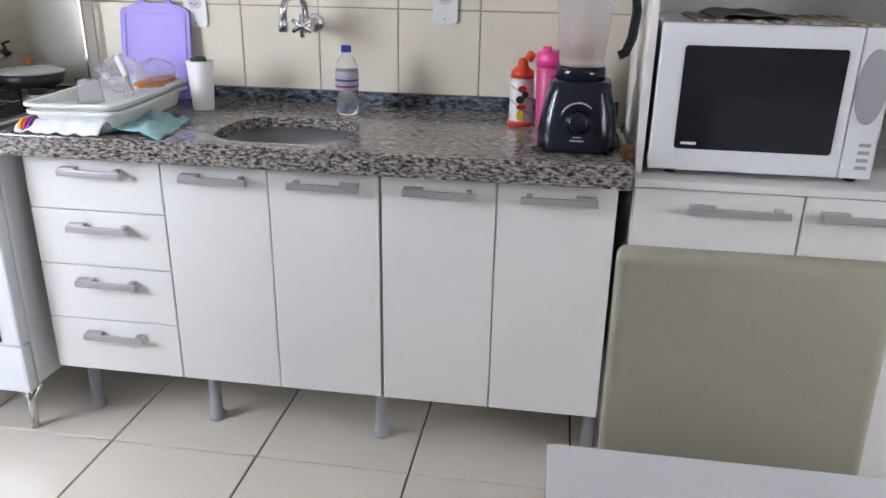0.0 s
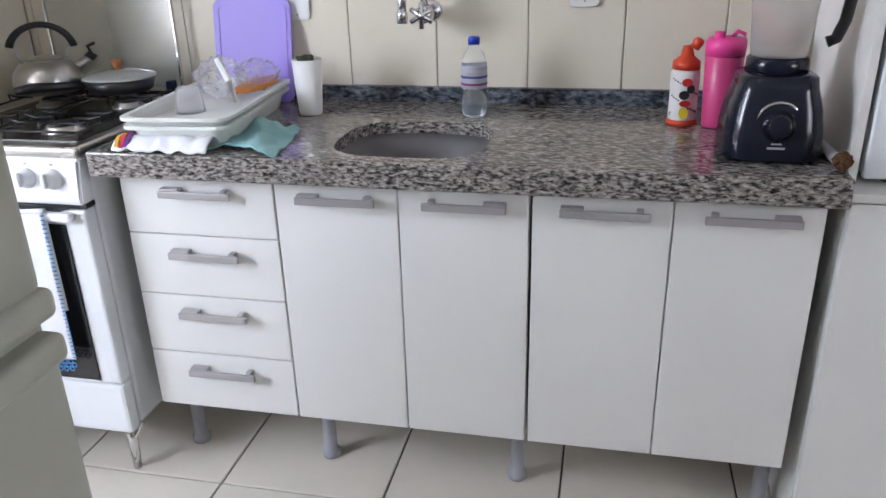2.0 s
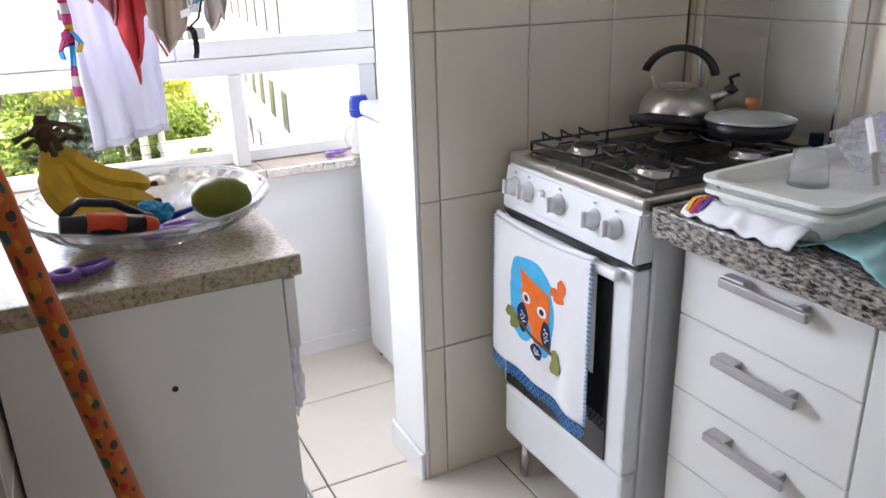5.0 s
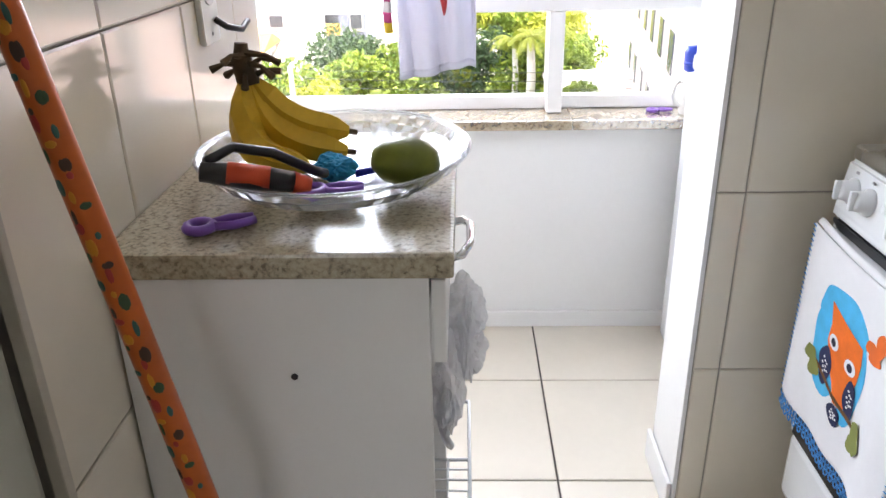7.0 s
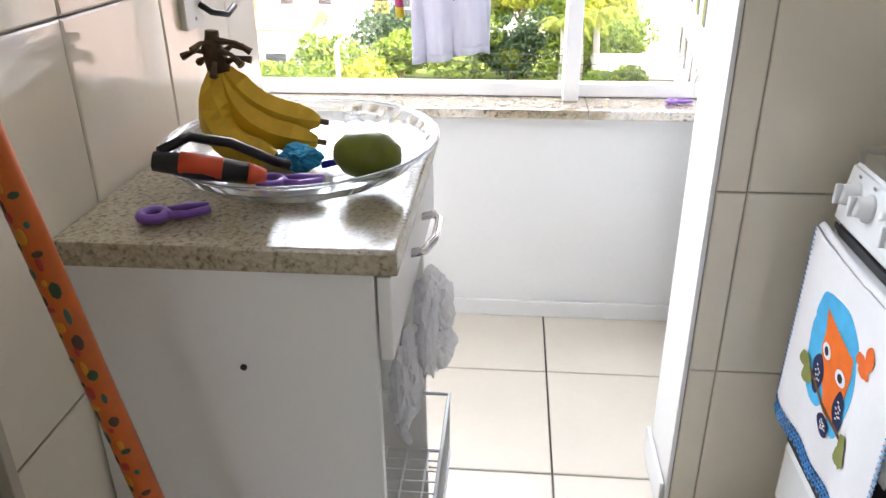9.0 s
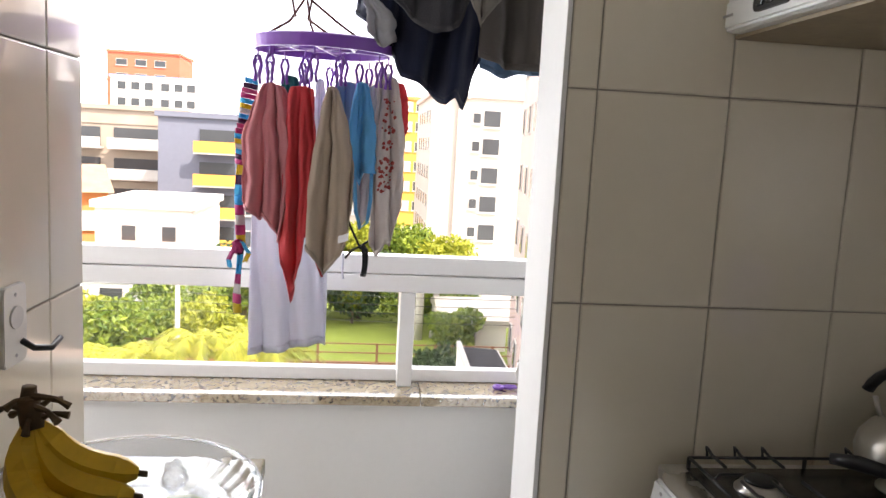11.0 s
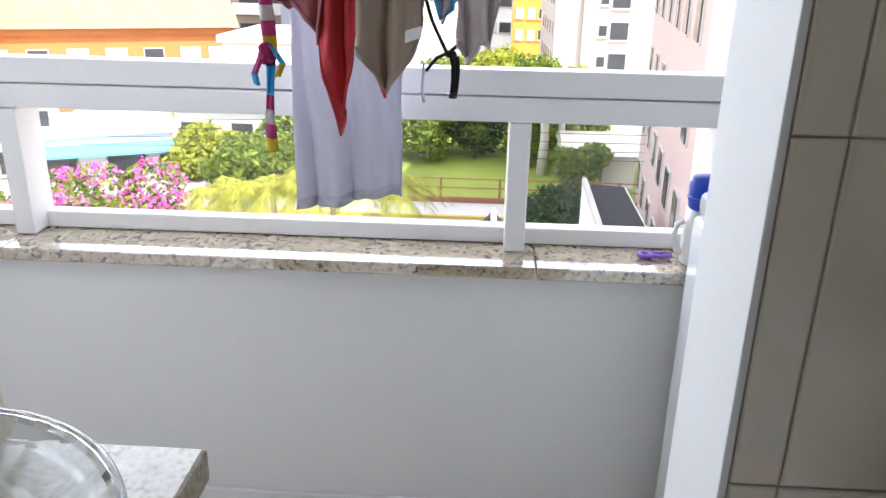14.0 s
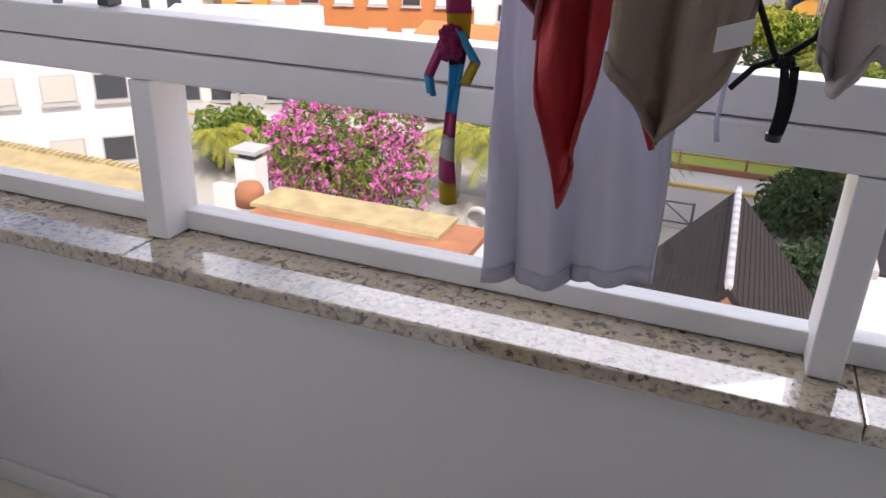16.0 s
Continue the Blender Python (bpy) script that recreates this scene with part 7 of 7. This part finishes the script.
M_LEAF = leaf_mat("mid green leaves", (0.06, 0.12, 0.010), (0.25, 0.31, 0.03))
M_LEAFY = leaf_mat("yellow green leaves", (0.17, 0.21, 0.012), (0.40, 0.40, 0.04))
M_LEAFD = leaf_mat("dark green leaves", (0.02, 0.05, 0.015), (0.06, 0.10, 0.03))
M_PETAL = leaf_mat("magenta bracts", (0.74, 0.05, 0.44), (0.88, 0.26, 0.64))
M_PALM = leaf_mat("sunlit palm fronds", (0.15, 0.19, 0.012), (0.46, 0.42, 0.04))
M_TRUNK = mat("grey brown bark", (0.16, 0.12, 0.09), 0.9, vary=0.3, scale=3)
M_TRUNKPALE = mat("pale palm trunk", (0.48, 0.45, 0.40), 0.9, vary=0.2, scale=3)


def leaves(centres, size, rs, up=0.3):
    """A mesh of many small folded leaf clumps at the given centres."""
    n = len(centres)
    d = rs.normal(size=(n, 3))
    d[:, 2] += up
    d /= np.linalg.norm(d, axis=1)[:, None]
    e = np.cross(d, rs.normal(size=(n, 3)))
    e /= np.linalg.norm(e, axis=1)[:, None]
    f = np.cross(d, e)
    s = size * (0.6 + 0.8 * rs.random((n, 1)))
    verts = np.empty((n, 5, 3))
    verts[:, 0] = centres - e * s
    verts[:, 1] = centres + f * s * 0.45 + d * s * 0.15
    verts[:, 2] = centres + e * s
    verts[:, 3] = centres - f * s * 0.45 + d * s * 0.15
    verts[:, 4] = centres - d * s * 0.08
    i = np.arange(n)[:, None] * 5
    faces = np.concatenate([i + np.array([[0, 1, 4]]), i + np.array([[1, 2, 4]]), i + np.array([[2, 3, 4]]), i + np.array([[3, 0, 4]])])
    me = bpy.data.meshes.new("leaves")
    me.from_pydata(verts.reshape(-1, 3).tolist(), [], faces.tolist())
    return me


def mesh_part(name, me, material, parent, label=""):
    me.materials.append(material)
    ob = new(name, me)
    ob.parent = parent
    ob.matrix_parent_inverse = BASE[parent].inverted()
    if label:
        ob["label"] = label
    return ob


def tree(x, y, h, r, material, seed, label, n=2600, size=0.30, squash=0.8, z0=GZ, trunk=True, lobes=9, flowers=None):
    """A tapered trunk with limbs and a crown of many small leaves gathered in uneven lobes."""
    t = thing("tree", (x, y, z0), label, "tree", "trees")
    rs = np.random.RandomState(seed)
    cz = z0 + h - r * squash
    lob = []
    for k in range(lobes):
        a = 2 * math.pi * k / lobes + rs.random()
        rr = r * (0.35 + 0.35 * rs.random())
        lob.append((x + rr * math.cos(a), y + rr * math.sin(a), cz + r * squash * (rs.random() - 0.45), r * (0.38 + 0.22 * rs.random())))
    lob.append((x, y, cz + r * squash * 0.35, r * 0.55))
    cs = []
    for (lx, ly, lz, lr) in lob:
        d = rs.normal(size=(n // len(lob), 3))
        d /= np.linalg.norm(d, axis=1)[:, None]
        rad = lr * (0.55 + 0.5 * rs.random((len(d), 1)) ** 0.6)
        p = d * rad
        p[:, 2] *= squash
        cs.append(p + np.array([lx, ly, lz]))
    c = np.concatenate(cs)
    c = c[c[:, 2] > z0 + 0.15]
    mesh_part("crown", leaves(c, size, rs), material, t, "uneven leafy crown")
    if flowers:
        d = rs.normal(size=(flowers, 3))
        d /= np.linalg.norm(d, axis=1)[:, None]
        pick = rs.randint(0, len(c), flowers)
        keep = noise_keep(c[pick], seed)
        f = c[pick][keep] * 1.0
        f += (f - np.array([x, y, cz])) * 0.07
        f = f + rs.normal(size=f.shape) * 0.05
        mesh_part("blossom", leaves(f, size * 0.74, rs), M_PETAL, t, "clusters of magenta blossom")
    if trunk:
        b = tube([(x, y, z0), (x + 0.05 * h * (rs.random() - 0.5), y, z0 + h * 0.3), (x, y, cz)], 0.1, n=8, radii=[0.045 * h * 0.6 + 0.06, 0.035 * h * 0.6 + 0.04, 0.05])
        tr = part("trunk", b, M_TRUNK, t, smooth=True)
        for (lx, ly, lz, lr) in lob[::2]:
            part("limb", tube([(x, y, z0 + h * 0.28), ((x + lx) / 2, (y + ly) / 2, (z0 + h * 0.3 + lz) / 2 + 0.1), (lx, ly, lz)], 0.05, n=6, radii=[0.09, 0.06, 0.025]), M_TRUNK, t, smooth=True)
    return t


def noise_keep(pts, seed):
    return np.array([noise.noise(Vector(p) * 0.9 + Vector((seed, 0, 0))) > -0.14 for p in pts.tolist()], dtype=bool)


def leaf_hedge():
    b = bx(1.6, 3.2, 37.3, 37.8, GZ + 0.122, GZ + 0.42, bevel=0.1)
    for v in b.verts:
        v.co += noise.noise_vector(v.co * 3) * 0.05
    return b


def palm(x, y, h, r, seed, label, material=None, fronds=20, trunk_r=0.13, z0=GZ):
    """A palm: ringed trunk and arching fronds with many leaflets."""
    t = thing("palm", (x, y, z0), label, "palm", "palms")
    rs = np.random.RandomState(seed)
    if h > 0.6:
        part("trunk", tube([(x, y, z0), (x + 0.1, y, z0 + h * 0.5), (x, y, z0 + h)], trunk_r, n=9, radii=[trunk_r * 1.2, trunk_r, trunk_r * 0.8]), M_TRUNKPALE, t, smooth=True)
    for k in range(fronds):
        a = 2 * math.pi * k / fronds + 0.4 * rs.random()
        up = 0.25 + 0.85 * rs.random()
        L = r * (0.75 + 0.4 * rs.random())
        pts = []
        for j in range(9):
            s = j / 8
            pts.append(np.array([x + L * s * math.cos(a), y + L * s * math.sin(a), z0 + h + L * (up * s - (0.65 + up * 0.55) * s * s)]))
        vs, fs = [], []
        side = np.array([-math.sin(a), math.cos(a), 0])
        for j in range(1, 33):
            s = j / 33 * 8
            i0 = min(int(s), 7)
            p = pts[i0] + (pts[i0 + 1] - pts[i0]) * (s - i0)
            d = pts[i0 + 1] - pts[i0]
            d = d / np.linalg.norm(d)
            ll = L * 0.26 * math.sin(math.pi * (0.15 + 0.8 * j / 33)) * (0.8 + 0.4 * rs.random())
            for sg in (1, -1):
                tip = p + side * sg * ll * 0.8 + d * ll * 0.5 - np.array([0, 0, ll * (0.25 + 0.4 * rs.random())])
                q = len(vs)
                vs += [(p - d * 0.035).tolist(), (p + d * 0.035).tolist(), tip.tolist()]
                fs.append((q, q + 1, q + 2))
        me = bpy.data.meshes.new("frond")
        me.from_pydata(vs, [], fs)
        mesh_part("frond", me, material or M_PALM, t)
    return t


tree(-16.6, 41.2, 3.1, 2.4, M_LEAFY, 11, "round light green street tree", 2600, 0.24)
tree(-15.5, 26.0, 4.5, 3.15, M_LEAF, 12, "bougainvillea covered in magenta blossom", 5600, 0.15, 0.75, flowers=9000, lobes=11)
tree(2.2, 30.9, 2.9, 2.1, M_LEAFD, 13, "dense dark green tree by the annex", 4600, 0.15, 0.85)
tree(1.9, 21.5, 3.4, 1.7, M_LEAFD, 14, "dense dark green tree behind the steep roof", 3600, 0.13, 0.95)
for k, (x, y, h, r, mm) in enumerate(((-0.6, 61, 5.6, 2.6, M_LEAFY), (2.4, 61, 5.4, 2.8, M_LEAF), (5.4, 60, 4.6, 2.6, M_LEAFY), (-3.6, 62, 5.0, 2.8, M_LEAF))):
    tree(x, y, h, r, mm, 20 + k, "tall leafy park tree behind the lawn", 3600, 0.22, 0.75)
for k, (x, y, h, r, mm) in enumerate(((-8.5, 48, 4.6, 3.0, M_LEAFD), (-4.5, 47, 4.4, 2.9, M_LEAF), (-1.0, 48, 4.5, 2.8, M_LEAFD), (2.6, 47, 4.4, 2.6, M_LEAF), (6.2, 52, 3.6, 2.2, M_LEAF), (-7.8, 44, 3.8, 1.8, M_LEAF), (-11.0, 41, 4.2, 2.6, M_LEAF), (-13.0, 36.5, 3.6, 2.2, M_LEAF), (-8.8, 38.5, 3.4, 1.8, M_LEAFY), (4.2, 39.5, 2.6, 1.5, M_LEAF), (-1.4, 46.5, 2.2, 0.8, M_LEAFY))):
    tree(x, y, h, r, mm, 40 + k, "leafy park tree by the lawn", 2800, 0.20, 0.8)
tree(-22.6, 28.8, 2.6, 1.8, M_LEAF, 71, "yellow green shrub beside the bougainvillea", 1600, 0.2)
tree(-3.4, 23.6, 1.6, 1.0, M_LEAFY, 72, "small bright shrub by the steep roof", 900, 0.13)
palm(-21.7, 27.0, 1.7, 2.1, 81, "bushy yellow green palm beside the bougainvillea", fronds=30)
palm(-23.4, 30.5, 3.6, 0.9, 82, "thin tall palm by the town house", M_LEAFY, 14, 0.08)
palm(-4.9, 28.6, 3.1, 2.9, 83, "sunlit feather palm by the street", fronds=28)
palm(-9.2, 27.9, 3.0, 2.8, 84, "sunlit feather palm by the street", fronds=28)
palm(-7.1, 29.0, 3.3, 2.8, 85, "sunlit feather palm by the street", fronds=26)
palm(-11.4, 28.6, 2.6, 2.6, 89, "sunlit feather palm by the street", fronds=26)
palm(2.5, 42.9, 4.6, 1.7, 86, "pale-trunked palm in the park", M_LEAFY, 16, 0.26)
palm(3.5, 43.4, 4.8, 1.7, 87, "pale-trunked palm in the park", M_LEAFY, 16, 0.20)
palm(1.7, 44.5, 4.2, 1.6, 88, "pale-trunked palm in the park", M_LEAFY, 16, 0.18)
solo("hedge", leaf_hedge(), M_LEAFY, "clipped yellow hedge along the park fence", "hedge")
# street pole and wires
pole = thing("utility_pole", (-9.6, 35.4, GZ), "concrete utility pole with wires along the street", "utility pole")
part("pole", tube([(-9.6, 35.4, GZ), (-9.6, 35.4, GZ + 4.6)], 0.12, n=10, radii=[0.15, 0.10]), M_CONCRETE, pole, smooth=True)
for k, z in enumerate((3.2, 3.6, 4.0, 4.4)):
    part("wire", tube([(x, 35.4 + 0.1 * k, GZ + z - 0.35 * max(0, 1 - abs((x + 9.6) / 13 % 2 - 1) ** 2)) for x in np.linspace(-35.6, 16.4, 41)], 0.014, n=4), M_BLACK, pole)


# ---- tiles of walls and floor ----
def lines(first, step, lo, hi):
    """Joint lines through first, every step, cut at lo and hi."""
    k0 = math.ceil((lo - first) / step + 1e-6)
    out = [lo]
    while first + k0 * step < hi - 0.012:
        if first + k0 * step > lo + 0.012:
            out.append(first + k0 * step)
        k0 += 1
    return out + [hi]


ROWS = lines(-0.006, 0.4105, 0.0, CEIL)
tiling(wall_east, "-x", 0.091, lines(-1.041, 0.2545, -3.6, 0.0), ROWS, M_WALL_TILE)
tiling(wall_stove, "-y", 0.006, lines(-0.699, 0.2610, -0.757, 0.085), ROWS, M_WALL_TILE)
tiling(wall_west, "+x", -1.648, lines(-0.605, 0.248, -0.86, 0.044), ROWS, M_WALL_TILE)
tiling(floor, "z", -0.006, lines(-1.022, 0.4865, -3.2, 0.085), lines(0.112, 0.4545, -3.3, 0.909), M_FLOOR_TILE, "floor_tile", 0.0055)
